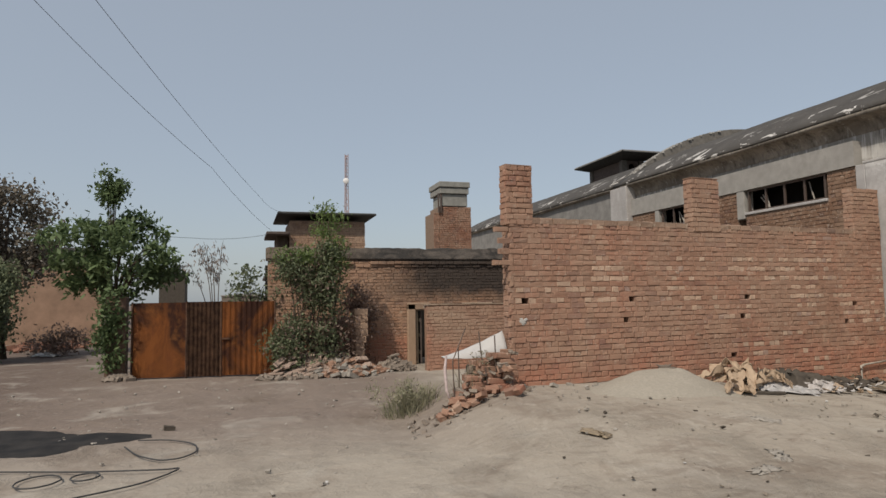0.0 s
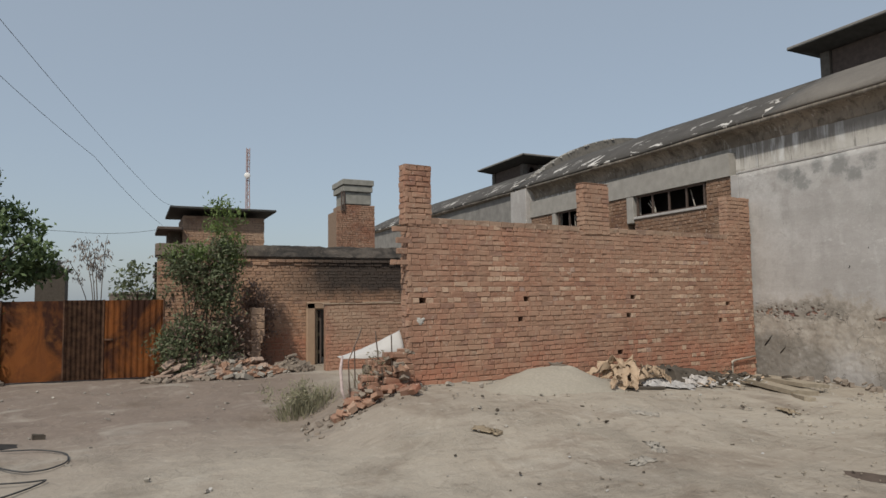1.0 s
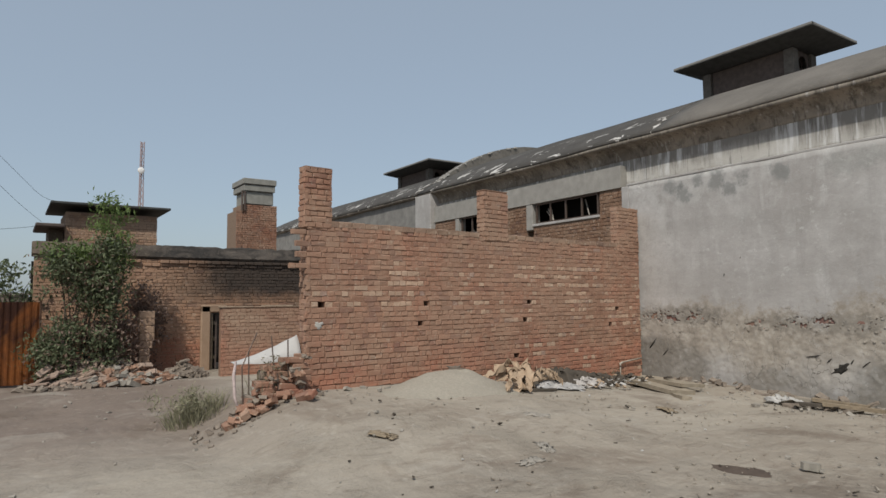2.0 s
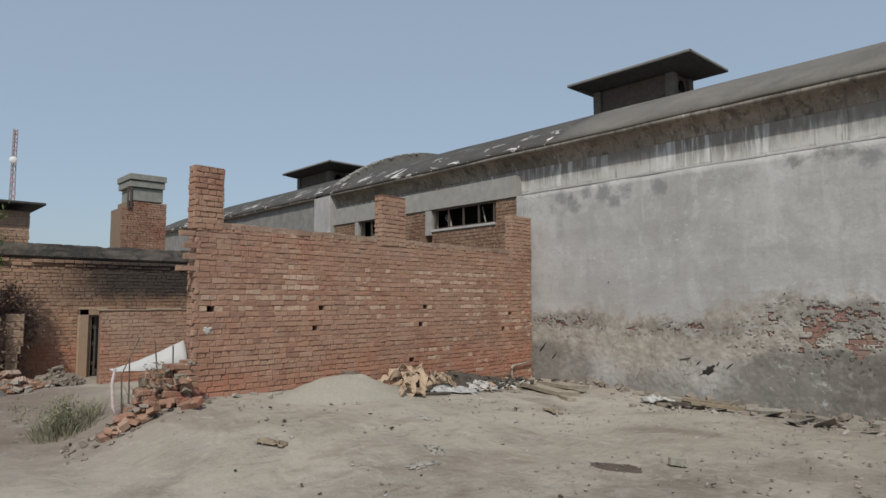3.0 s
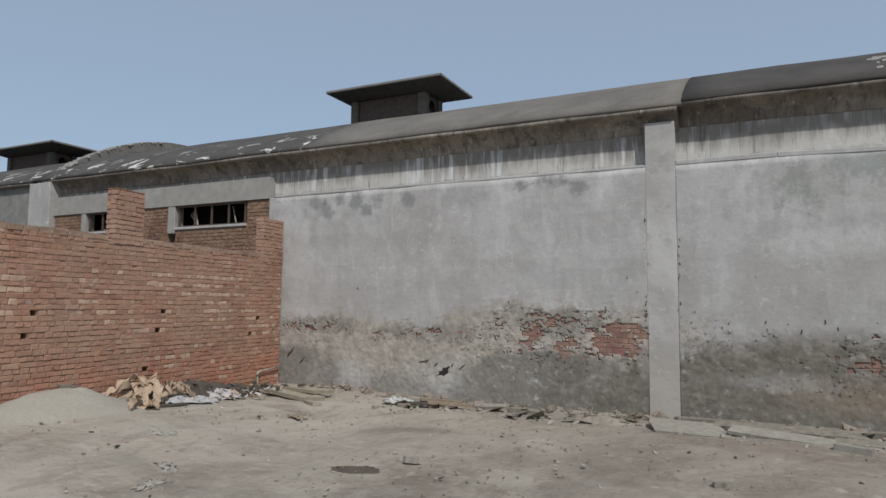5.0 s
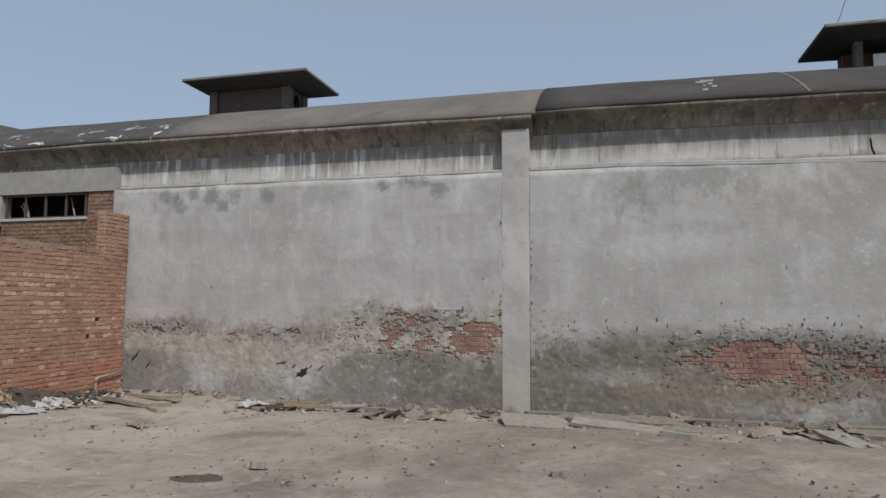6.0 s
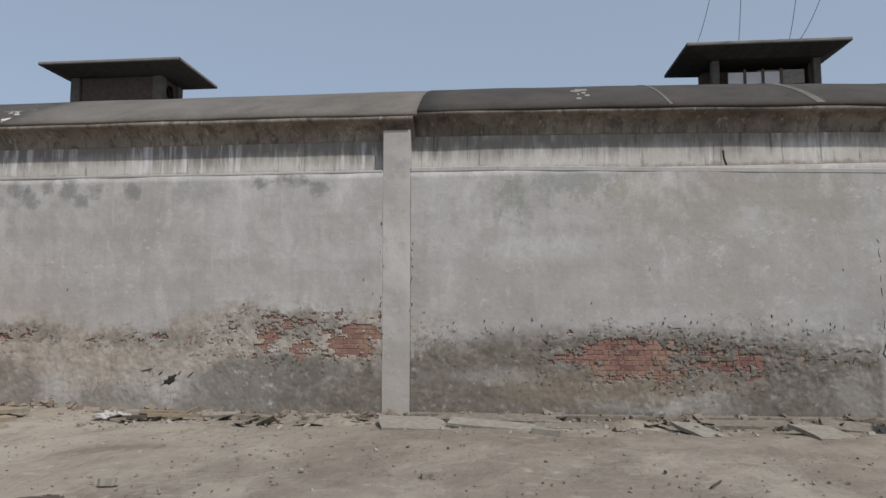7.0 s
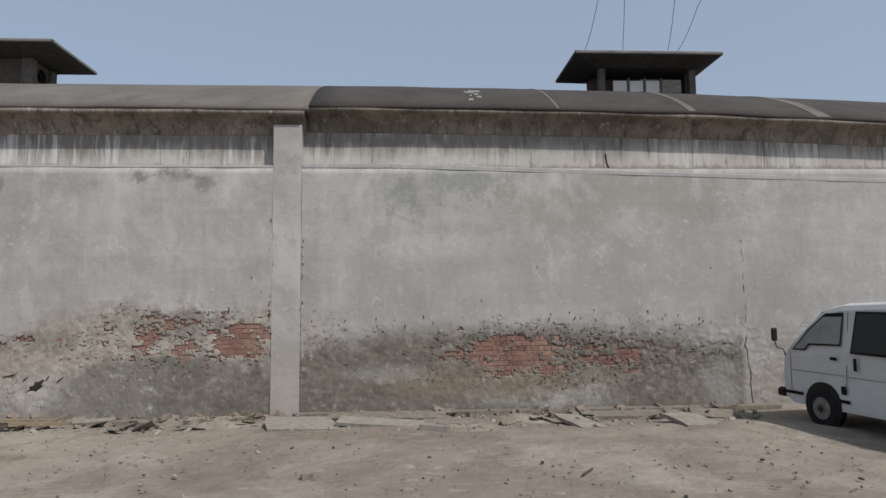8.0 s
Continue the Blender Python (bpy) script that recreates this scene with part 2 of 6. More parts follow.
        wash = k.calc("MULTIPLY", k.ramp(z, 2.4, 4.0), k.ramp(k.noise(1.9, 6, (1, 1, 0.6)), 0.55, 0.68))
        c = k.mix(k.calc("MULTIPLY", wash, 0.55), c, (0.58, 0.57, 0.56))
    c = k.mix(k.ramp(k.noise(21, 6, rough=0.7), 0.46, 0.64, 0, 0.12), c, (0.22, 0.21, 0.20))
    c = k.mix(k.ramp(k.noise(8, 7, rough=0.7), 0.57, 0.68, 0, 0.28), c, (0.54, 0.53, 0.515))
    c = k.mix(k.calc("MULTIPLY", k.ramp(k.noise(4.6, 9, (1, 1, 1.4), rough=0.78, warp=0.4), 0.58, 0.62, 0, 0.45), k.ramp(k.noise(0.6, 4), 0.46, 0.58)), c, (0.57, 0.565, 0.555))
    c = k.mix(k.calc("MULTIPLY", k.ramp(k.noise(5.4, 9, rough=0.8, warp=0.6), 0.60, 0.64, 0, 0.4), k.ramp(k.noise(0.75, 4), 0.44, 0.60)), c, (0.24, 0.228, 0.205))
    c = k.mix(k.ramp(k.noise(30, 5), 0.66, 0.74, 0, 0.4), c, (0.15, 0.14, 0.13))
    h = k.calc("ADD", k.noise(5, 7, rough=0.62), k.calc("MULTIPLY", k.noise(60, 3), 0.12))
    return k.done(c, h, 0.5, 0.025)


def streaked_material():
    """Sooty brown underside of the eaves with drip streaks."""
    k = Nodes("streaked_cornice", 0.93)
    c = k.mix(k.ramp(k.noise(0.9, 6, (1, 1, 1.5), warp=0.6), 0.38, 0.62), (0.15, 0.13, 0.108), (0.28, 0.247, 0.207))
    c = k.mix(k.ramp(k.noise(7, 8, (1, 1.2, 0.12), rough=0.8), 0.50, 0.62, 0, 0.75), c, (0.08, 0.071, 0.062))
    c = k.mix(k.ramp(k.noise(2.6, 7, (1, 1, 1), rough=0.7), 0.54, 0.64, 0, 0.6), c, (0.06, 0.053, 0.047))
    c = k.mix(k.ramp(k.noise(9, 7, (1, 1.1, 0.10), rough=0.75), 0.57, 0.66, 0, 0.8), c, (0.40, 0.38, 0.355))
    return k.done(c, k.noise(12, 7), 0.6, 0.02)


def roof_material(name, base, flakes=False):
    k = Nodes(name, 0.92)
    c = k.mix(k.ramp(k.noise(1.1, 6, warp=0.6), 0.35, 0.65), tuple(v * 0.7 for v in base), base)
    c = k.mix(k.ramp(k.noise(14, 5), 0.55, 0.75, 0, 0.4), c, tuple(min(1, v * 1.5) for v in base))
    if flakes:
        f = k.calc("MULTIPLY", k.ramp(k.noise(2.6, 6, (0.8, 0.8, 1), warp=0.8), 0.585, 0.61), k.ramp(k.axis(2), 5.95, 5.3))
        c = k.mix(k.calc("MULTIPLY", f, 0.9), c, (0.60, 0.58, 0.55))
    return k.done(c, k.noise(16, 7), 0.5, 0.02)


def plain(name, colour, rough=0.85, metal=0.0, grain=20, vary=0.35, dist=0.006, strength=0.4):
    k = Nodes(name, rough, metal)
    c = k.mix(k.ramp(k.noise(grain, 5), 0.35, 0.7, 0, 1), tuple(v * (1 - vary) for v in colour), colour)
    c = k.mix(k.ramp(k.noise(grain * 0.12, 4), 0.4, 0.7, 0, 0.4), c, tuple(v * (1 - vary) for v in colour))
    return k.done(c, k.noise(grain * 2, 5), strength, dist)


def rust_material():
    k = Nodes("rusty_sheet", 0.75, 0.15)
    c = k.mix(k.ramp(k.noise(1.1, 7, (1, 1, 0.6), warp=1.2), 0.43, 0.63), (0.07, 0.031, 0.021), (0.33, 0.118, 0.036))
    c = k.mix(k.ramp(k.noise(5, 6, (2, 2, 0.4)), 0.55, 0.75, 0, 0.7), c, (0.20, 0.07, 0.03))
    c = k.mix(k.ramp(k.noise(2.1, 5), 0.58, 0.75, 0, 0.6), c, (0.52, 0.21, 0.06))
    return k.done(c, k.noise(50, 5), 0.3, 0.004)


def leaf_material(name, a, b):
    k = Nodes(name, 0.6)
    rnd = k.node("ShaderNodeNewGeometry").outputs["Random Per Island"]
    c = k.mix(rnd, a, b)
    c = k.mix(k.ramp(k.noise(0.9, 3), 0.45, 0.7, 0, 0.5), c, tuple(v * 0.6 for v in a))
    m = k.done(c)
    trans = k.node("ShaderNodeBsdfTranslucent")
    k.link(c, trans.inputs[0])
    mixer = k.node("ShaderNodeMixShader")
    mixer.inputs[0].default_value = 0.3
    out = k.t.nodes["Material Output"]
    k.link(k.b.outputs[0], mixer.inputs[1])
    k.link(trans.outputs[0], mixer.inputs[2])
    k.link(mixer.outputs[0], out.inputs[0])
    return m


def soot_top(k):
    """Smoke stains under the coping of the ruined wall and over its corner."""
    z = k.calc("ADD", k.axis(2), k.calc("MULTIPLY", k.calc("SUBTRACT", k.noise(0.8, 5), 0.5), 0.9))
    band = k.ramp(z, 2.62, 2.8, 0, 0.8)
    x = k.calc("ADD", k.axis(0), k.calc("MULTIPLY", k.noise(0.9, 4), 1.2))
    corner = k.calc("MULTIPLY", k.ramp(x, 4.0, 5.8), k.ramp(z, 1.45, 1.95, 0, 0.92))
    smoke = k.calc("MULTIPLY", k.ramp(x, 4.6, 5.5), k.ramp(k.calc("ADD", k.axis(2), k.calc("MULTIPLY", k.calc("SUBTRACT", k.noise(1.4, 4), 0.5), 0.5)), 1.72, 2.15, 0, 0.86))
    return k.calc("MAXIMUM", k.calc("MAXIMUM", band, corner), smoke)


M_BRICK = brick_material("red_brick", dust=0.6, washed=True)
M_BRICKS_PALE = brick_material("bleached_brick", (0.52, 0.365, 0.27), (0.60, 0.48, 0.38), dust=0.4, island=True)
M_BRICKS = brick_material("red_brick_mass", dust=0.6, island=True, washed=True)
M_COPING = brick_material("weathered_brick", (0.285, 0.19, 0.14), (0.36, 0.27, 0.21), dust=0.7, island=True)
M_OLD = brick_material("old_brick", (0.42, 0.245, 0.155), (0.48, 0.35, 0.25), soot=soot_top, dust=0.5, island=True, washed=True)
M_BROWN = brick_material("brown_brick", (0.20, 0.115, 0.075), (0.30, 0.21, 0.15), dust=0.5, island=True)
M_RED = brick_material("bare_brick", (0.242, 0.127, 0.112), (0.31, 0.235, 0.20), dust=0.7)
M_MORTAR = plain("mortar", (0.335, 0.205, 0.145), 0.97, grain=40)
M_MORTAR_DARK = plain("mortar_dark", (0.29, 0.205, 0.15), 0.97, grain=40)
M_EARTH = earth_material()
M_PLASTER = plaster_material("weathered_plaster")
M_CONCRETE = plaster_material("plain_concrete", damp=False)
pk = Nodes("pier_plaster", 0.93)
pc = pk.mix(pk.ramp(pk.noise(0.9, 6, warp=0.6), 0.38, 0.62), (0.345, 0.33, 0.315), (0.455, 0.438, 0.422))
pc = pk.mix(pk.ramp(pk.calc("ADD", pk.axis(2), pk.noise(1.6, 6)), 2.0, 1.2, 0, 0.6), pc, (0.33, 0.298, 0.258))
pc = pk.mix(pk.ramp(pk.noise(3.4, 7, rough=0.7), 0.54, 0.66, 0, 0.45), pc, (0.27, 0.255, 0.235))
pc = pk.mix(pk.ramp(pk.noise(9, 7, rough=0.7), 0.58, 0.68, 0, 0.4), pc, (0.54, 0.53, 0.515))
M_PIER = pk.done(pc, pk.noise(7, 7), 0.5, 0.02)
M_CORNICE = streaked_material()
M_BAND = plain("grey_concrete", (0.345, 0.33, 0.305), 0.95, grain=5, vary=0.25)
M_ROOF_DARK = roof_material("dark_roof", (0.072, 0.064, 0.058))
M_ROOF_GREY = roof_material("grey_roof", (0.165, 0.15, 0.133))
M_ROOF_OLD = roof_material("flaking_roof", (0.082, 0.076, 0.070), flakes=True)
M_SLAB = plain("slab_concrete", (0.20, 0.185, 0.165), 0.95, grain=9)
M_POST = plain("stained_post", (0.155, 0.14, 0.124), 0.95, grain=9)
# Dark roof tone; on the ventilator slabs it also carries the underside's shade
M_BLACK = plain("black_concrete", (0.078, 0.078, 0.076), 0.95, grain=7)
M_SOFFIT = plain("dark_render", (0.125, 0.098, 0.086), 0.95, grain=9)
# Near-black: cracks, and sheets or blocks that stand for unlit insides
M_DARK = plain("near_black", (0.02, 0.019, 0.018), 0.95, grain=5)
M_RUST = rust_material()
M_RUST_DARK = plain("dark_rust", (0.135, 0.072, 0.045), 0.75, 0.1, 7, 0.7)
M_STACK = brick_material("stack_brick", (0.27, 0.135, 0.09), (0.36, 0.24, 0.17), dust=0.5, island=True)
M_FALLEN = brick_material("fallen_brick", (0.27, 0.125, 0.085), (0.37, 0.28, 0.22), dust=0.75)
M_FAR = plain("grey_far_render", (0.27, 0.26, 0.245), 0.95, grain=3)
M_SAND = plain("pale_sand", (0.345, 0.315, 0.265), 0.98, grain=30, vary=0.2, dist=0.012)
M_STONE = plain("grey_stone", (0.36, 0.33, 0.29), 0.95, grain=14)
M_RUBBLE = plain("rubble_grey", (0.27, 0.225, 0.185), 0.95, grain=14)
M_WASH = plain("old_limewash", (0.50, 0.485, 0.455), 0.95, grain=5, vary=0.3)
M_CARD = plain("tan_sheet", (0.46, 0.345, 0.245), 0.85, grain=6, vary=0.3)
M_BAG = plain("dusty_white_plastic", (0.50, 0.485, 0.465), 0.75, grain=8, vary=0.3)
M_CLOTH = plain("white_sheet", (0.74, 0.73, 0.72), 0.75, grain=5, vary=0.12)
M_RAG = plain("dark_rag", (0.10, 0.085, 0.07), 0.95, grain=12)
M_STEEL = plain("thin_steel", (0.16, 0.12, 0.10), 0.6, 0.5, 30)
M_WOOD = plain("old_wood", (0.30, 0.24, 0.17), 0.9, grain=12)
M_BARK = plain("bark", (0.13, 0.10, 0.075), 0.95, grain=18, dist=0.02)
M_LEAF = leaf_material("tree_leaf", (0.085, 0.125, 0.055), (0.165, 0.225, 0.10))
M_LEAF_DRY = leaf_material("dry_leaf", (0.13, 0.115, 0.085), (0.22, 0.185, 0.15))
M_LEAF_PINK = leaf_material("faded_leaf", (0.26, 0.235, 0.215), (0.38, 0.335, 0.31))
M_LEAF_DUSTY = leaf_material("dusty_leaf", (0.10, 0.125, 0.07), (0.19, 0.215, 0.125))
M_LEAF_DEAD = leaf_material("dead_leaf", (0.175, 0.125, 0.10), (0.28, 0.20, 0.16))
M_GRASS = leaf_material("dry_grass", (0.16, 0.148, 0.10), (0.28, 0.25, 0.17))
M_BUSH = leaf_material("olive_weed", (0.21, 0.205, 0.13), (0.34, 0.32, 0.22))
M_CABLE = plain("cable", (0.07, 0.07, 0.072), 0.7)


# ---- building helpers ----
def smooth(v):
    v = max(0.0, min(1.0, v))
    return v * v * (3 - 2 * v)


def ground_z(x, y):
    bank = 0.43 * smooth((y - 4.9) / 3.9) * smooth((x - 2.1) / 1.6) * (1 - 0.86 * smooth((x - 4) / 7.0))
    if y > 9.6:
        bank *= 1 - smooth((y - 9.6) / 2.5)
    foot = -0.06 * smooth((x - 9.8) / 1.2) * smooth((8 - y) / 2)
    return bank + foot


def box_bm(bm, lo, hi, bevel=0.0):
    v = [bm.verts.new((x, y, z)) for x in (lo[0], hi[0]) for y in (lo[1], hi[1]) for z in (lo[2], hi[2])]
    faces = [bm.faces.new([v[i] for i in q]) for q in
             ((0, 1, 3, 2), (4, 6, 7, 5), (0, 4, 5, 1), (2, 3, 7, 6), (0, 2, 6, 4), (1, 5, 7, 3))]
    if bevel:
        edges = list({e for f in faces for e in f.edges})
        bmesh.ops.bevel(bm, geom=edges, offset=bevel, segments=1, affect="EDGES", clamp_overlap=True)
    return bm


def box(lo, hi, bevel=0.0):
    return box_bm(bmesh.new(), lo, hi, bevel)


def tube_bm(bm, points, radii, sides=8):
    """A tapered tube along a line of points."""
    rings = []
    for i, p in enumerate(points):
        p = Vector(p)
        d = (Vector(points[min(i + 1, len(points) - 1)]) - Vector(points[max(i - 1, 0)])).normalized()
        q = d.to_track_quat("Z", "Y")
        r = radii[i] if isinstance(radii, (list, tuple)) else radii
        rings.append([bm.verts.new(p + q @ Vector((r * math.cos(a), r * math.sin(a), 0)))
                      for a in (2 * math.pi * j / sides for j in range(sides))])
    for a, b in zip(rings, rings[1:]):
        for j in range(sides):
            bm.faces.new((a[j], a[(j + 1) % sides], b[(j + 1) % sides], b[j]))
    bm.faces.new(rings[0][::-1])
    bm.faces.new(rings[-1])
    return bm


def tube(points, radii, sides=8):
    return tube_bm(bmesh.new(), points, radii, sides)


def mesh_of(name, bm, material, flat=True):
    bmesh.ops.recalc_face_normals(bm, faces=bm.faces)
    me = bpy.data.meshes.new(name)
    bm.to_mesh(me)
    bm.free()
    me.materials.append(material)
    if not flat:
        for p in me.polygons:
            p.use_smooth = True
    return me


def part(name, bm, material, parent, label="", flat=True):
    ob = new(name, mesh_of(name, bm, material, flat))
    ob.parent = parent
    if label:
        ob["label"] = label
    return ob


def solid(name, bm, material, label, category, kind="", group="", flat=True):
    return tagged(new(name, mesh_of(name, bm, material, flat)), label, category, group, kind)


def thing(name, label, category, kind="", group="", at=(0, 0, 0)):
    ob = tagged(new(name), label, category, group, kind)
    ob.location = at
    ob.empty_display_size = 0.2
    return ob


def raw(name, verts, faces, material, parent=None, flat=True):
    me = bpy.data.meshes.new(name)
    me.from_pydata([tuple(v) for v in verts], [], faces)
    me.materials.append(material)
    me.validate()
    if not flat:
        for p in me.polygons:
            p.use_smooth = True
    ob = new(name, me)
    ob.parent = parent
    return ob


QUADS = ((0, 1, 2, 3), (0, 4, 5, 1), (1, 5, 6, 2), (2, 6, 7, 3), (3, 7, 4, 0),
         (4, 8, 9, 5), (5, 9, 10, 6), (6, 10, 11, 7), (7, 11, 8, 4))


def brick_shape(length, high, rng, deep=0.05, worn=0.005):
    """A worn brick: local x along the wall, z up, its face towards -y at y = 0."""
    out = []
    for inset, back in ((worn, 0.0), (0.0, worn), (0.0, deep)):
        for sx, sz in ((-1, -1), (1, -1), (1, 1), (-1, 1)):
            j = [rng.uniform(-0.007, 0.007) for _ in range(3)]
            out.append((sx * (length / 2 - inset * rng.uniform(0.6, 1.6)) + j[0], back + j[1] * 0.6, sz * (high / 2 - inset) + j[2]))
    return out


def brick_run(width, high, course, rng, skip, ragged=None):
    """Places of bricks in a wall: rows of headers between rows of stretchers. Yields centre along, centre up, length."""
    rows = int(round(high / course))
    for i in range(rows):
        z = (i + 0.5) * course
        size = 0.116 if i % 2 == 0 else 0.232
        x = -size * (2.5 if i % 4 < 2 else 2.25)
        a, b = ragged(i, z) if ragged else (0.0, width)
        while x < b:
            lo, hi = max(x, a), min(x + size, b)
            if hi - lo > 0.05 and not skip((lo + hi) / 2, z):
                yield (lo + hi) / 2 + rng.uniform(-0.004, 0.004), z, hi - lo - rng.uniform(0.003, 0.018)
            x += size


def bricks(parent, at, along, width, high, course=0.0855, skip=lambda x, z: False, ragged=None,
           single=lambda x, z: False, one=None, mass=None, seed=1, deep=0.05, proud=0.005,
           light=None, light_mass=None):
    """A face of bricks. Those in `single` are parts of their own, the rest one part."""
    rng = random.Random(seed)
    along = Vector(along).normalized()
    inward = Vector((-along.y, along.x, 0))
    at = Vector(at)
    shapes = {}
    verts, faces, pale_v, pale_f = [], [], [], []
    basis = Matrix((along, inward, (0, 0, 1))).transposed()
    for x, z, length in brick_run(width, high, course, rng, skip, ragged):
        shift = rng.uniform(-proud, proud)
        p = at + along * x + inward * shift + Vector((0, 0, z + rng.uniform(-0.004, 0.004)))
        turn = Matrix.Rotation(rng.uniform(-0.012, 0.012), 3, "Y")
        if single(x, z):
            key = (round(length, 2), rng.randrange(4))
            if key not in shapes:
                me = bpy.data.meshes.new("brick")
                me.from_pydata(brick_shape(length, course - rng.uniform(0.004, 0.017), rng, deep), [], QUADS)
                me.materials.append(one)
                shapes[key] = me
            ob = new("brick", shapes[key])
            ob.parent = parent
            ob.matrix_local = Matrix.Translation(p) @ (basis @ turn).to_4x4()
        else:
            vs, fs = (pale_v, pale_f) if light and light(x, z, length, rng) else (verts, faces)
            n = len(vs)
            vs += [p + basis @ (turn @ Vector(v)) for v in brick_shape(length, course - rng.uniform(0.004, 0.017), rng, deep)]
            fs += [tuple(n + i for i in q) for q in QUADS]
    if verts:
        tagged(raw("brickwork", verts, faces, mass, parent), kind="stuff")
    if pale_v:
        tagged(raw("pale_brickwork", pale_v, pale_f, light_mass, parent), "bricks bleached pale by salt", kind="stuff")


def rubble(name, count, place, size, material, label, category, seed, kind="stuff", thin=False):
    """Broken pieces heaped on the ground, as one mesh."""
    rng = random.Random(seed)
    bm = bmesh.new()
    for _ in range(count):
        p = place(rng)
        s = rng.uniform(*size)
        dims = Vector((s * rng.uniform(0.7, 1.6), s * rng.uniform(0.5, 1.0), s * rng.uniform(0.3, 0.7)))
        if thin:
            dims.z = rng.uniform(0.005, 0.012)
        m = Matrix.Translation(p) @ Euler((rng.uniform(-0.5, 0.5), rng.uniform(-0.5, 0.5), rng.uniform(0, 6.3))).to_matrix().to_4x4()
        vs = [bm.verts.new(m @ Vector((sx * dims.x * rng.uniform(0.6, 1), sy * dims.y * rng.uniform(0.6, 1), sz * dims.z * rng.uniform(0.6, 1))) )
              for sx in (-0.5, 0.5) for sy in (-0.5, 0.5) for sz in (-0.5, 0.5)]
        for q in ((0, 1, 3, 2), (4, 6, 7, 5), (0, 4, 5, 1), (2, 3, 7, 6), (0, 2, 6, 4), (1, 5, 7, 3)):
            bm.faces.new([vs[i] for i in q])
    return solid(name, bm, material, label, category, kind)


def leaves_bm(bm, centres, per, spread, size, rng, long=1.6, droop=0.3):
    """Small leaf blades in loose clumps round the centres."""
    for c in centres:
        c = Vector(c)
        for _ in range(per):
            p = c + Vector((rng.gauss(0, spread), rng.gauss(0, spread), rng.gauss(0, spread * 0.8)))
            s = size * rng.uniform(0.6, 1.3)
            e = Euler((rng.uniform(-1.1, 1.1), rng.uniform(-1.1, 1.1) + droop, rng.uniform(0, 6.3))).to_matrix()
            a, b = e @ Vector((s * long / 2, 0, -s * 0.12)), e @ Vector((0, s / 2, s * 0.12))
            bm.faces.new([bm.verts.new(p - a), bm.verts.new(p - b), bm.verts.new(p + a), bm.verts.new(p + b)])
    return bm


# ---- ground ----
def ground():
    def steps(lo, hi, fine, far):
        outer = [far * (i / 14) ** 3 for i in range(14, 0, -1)]
        n = int((hi - lo) / fine)
        return [lo - v for v in outer] + [lo + fine * i for i in range(n + 1)] + [hi + v for v in outer[::-1]]
    xs, ys = steps(-7.0, 12.4, 0.11, 2400), steps(-9.0, 19.0, 0.11, 2400)
    verts, faces = [], []
    for y in ys:
        for x in xs:
            near = -8 < x < 13.4 and -10 < y < 20
            z = ground_z(x, y)
            if near:
                z += 0.035 * noise.noise((x * 0.7, y * 0.7, 1.3)) + 0.016 * noise.noise((x * 2.3, y * 2.3, 4.1))
                z += 0.010 * noise.noise((x * 5.5, y * 5.5, 7.7))
            verts.append((x, y, z))
    w = len(xs)
    for j in range(len(ys) - 1):
        for i in range(w - 1):
            a = j * w + i
            faces.append((a, a + 1, a + w + 1, a + w))
    return tagged(raw("ground", verts, faces, M_EARTH, flat=False), "dusty bare earth yard with pale sand and dark stains", "ground", kind="structure")


ground()

# ---- hall ----
XG, XR, XE = 11.66, 11.86, 11.53      # face of the grey wall, recessed strip above it, edge of the eaves
Y_JOIN, Y_GABLE, Y_FAR, Y_END = 9.96, 18.5, 34.0, -17.0
XRIDGE = 17.0
wk = Nodes("streaked_limewash", 0.94)
wc = wk.mix(wk.ramp(wk.noise(0.7, 5), 0.38, 0.62), (0.40, 0.38, 0.35), (0.50, 0.482, 0.45))
# streaky darkening above about 4.5 m: drips plus the eaves' shadow painted in
shade_drip = wk.calc("ADD", wk.axis(2), wk.calc("MULTIPLY", wk.calc("SUBTRACT", wk.noise(4.5, 8, (1, 1.2, 0.12), rough=0.8), 0.5), 0.9))
shade_drip = wk.calc("ADD", shade_drip, wk.calc("MULTIPLY", wk.calc("SUBTRACT", wk.noise(0.5, 4), 0.5), 0.8))
wc = wk.mix(wk.ramp(shade_drip, 4.34, 4.60, 0, 0.85), wc, (0.18, 0.168, 0.152))
wc = wk.mix(wk.ramp(wk.noise(10, 7, (1, 1.2, 0.08), rough=0.75), 0.56, 0.66, 0, 0.75), wc, (0.085, 0.078, 0.07))
limed = wk.calc("MULTIPLY", wk.ramp(wk.noise(6.5, 7, (1, 1.2, 0.09), rough=0.7), 0.50, 0.62), wk.ramp(wk.noise(0.8, 4), 0.42, 0.58))
wc = wk.mix(wk.calc("MULTIPLY", limed, 0.75), wc, (0.62, 0.62, 0.615))
foot = wk.calc("ADD", wk.axis(2), wk.calc("MULTIPLY", wk.calc("SUBTRACT", wk.noise(5, 7, rough=0.7), 0.5), 0.32))
wc = wk.mix(wk.ramp(foot, 4.25, 4.18, 0, 0.75), wc, (0.235, 0.21, 0.18))
M_STRIP = wk.done(wc, wk.noise(12, 6), 0.5, 0.015)
hall = thing("factory_hall", "long old factory hall with weathered grey plaster and vaulted concrete roof", "building", kind="structure")


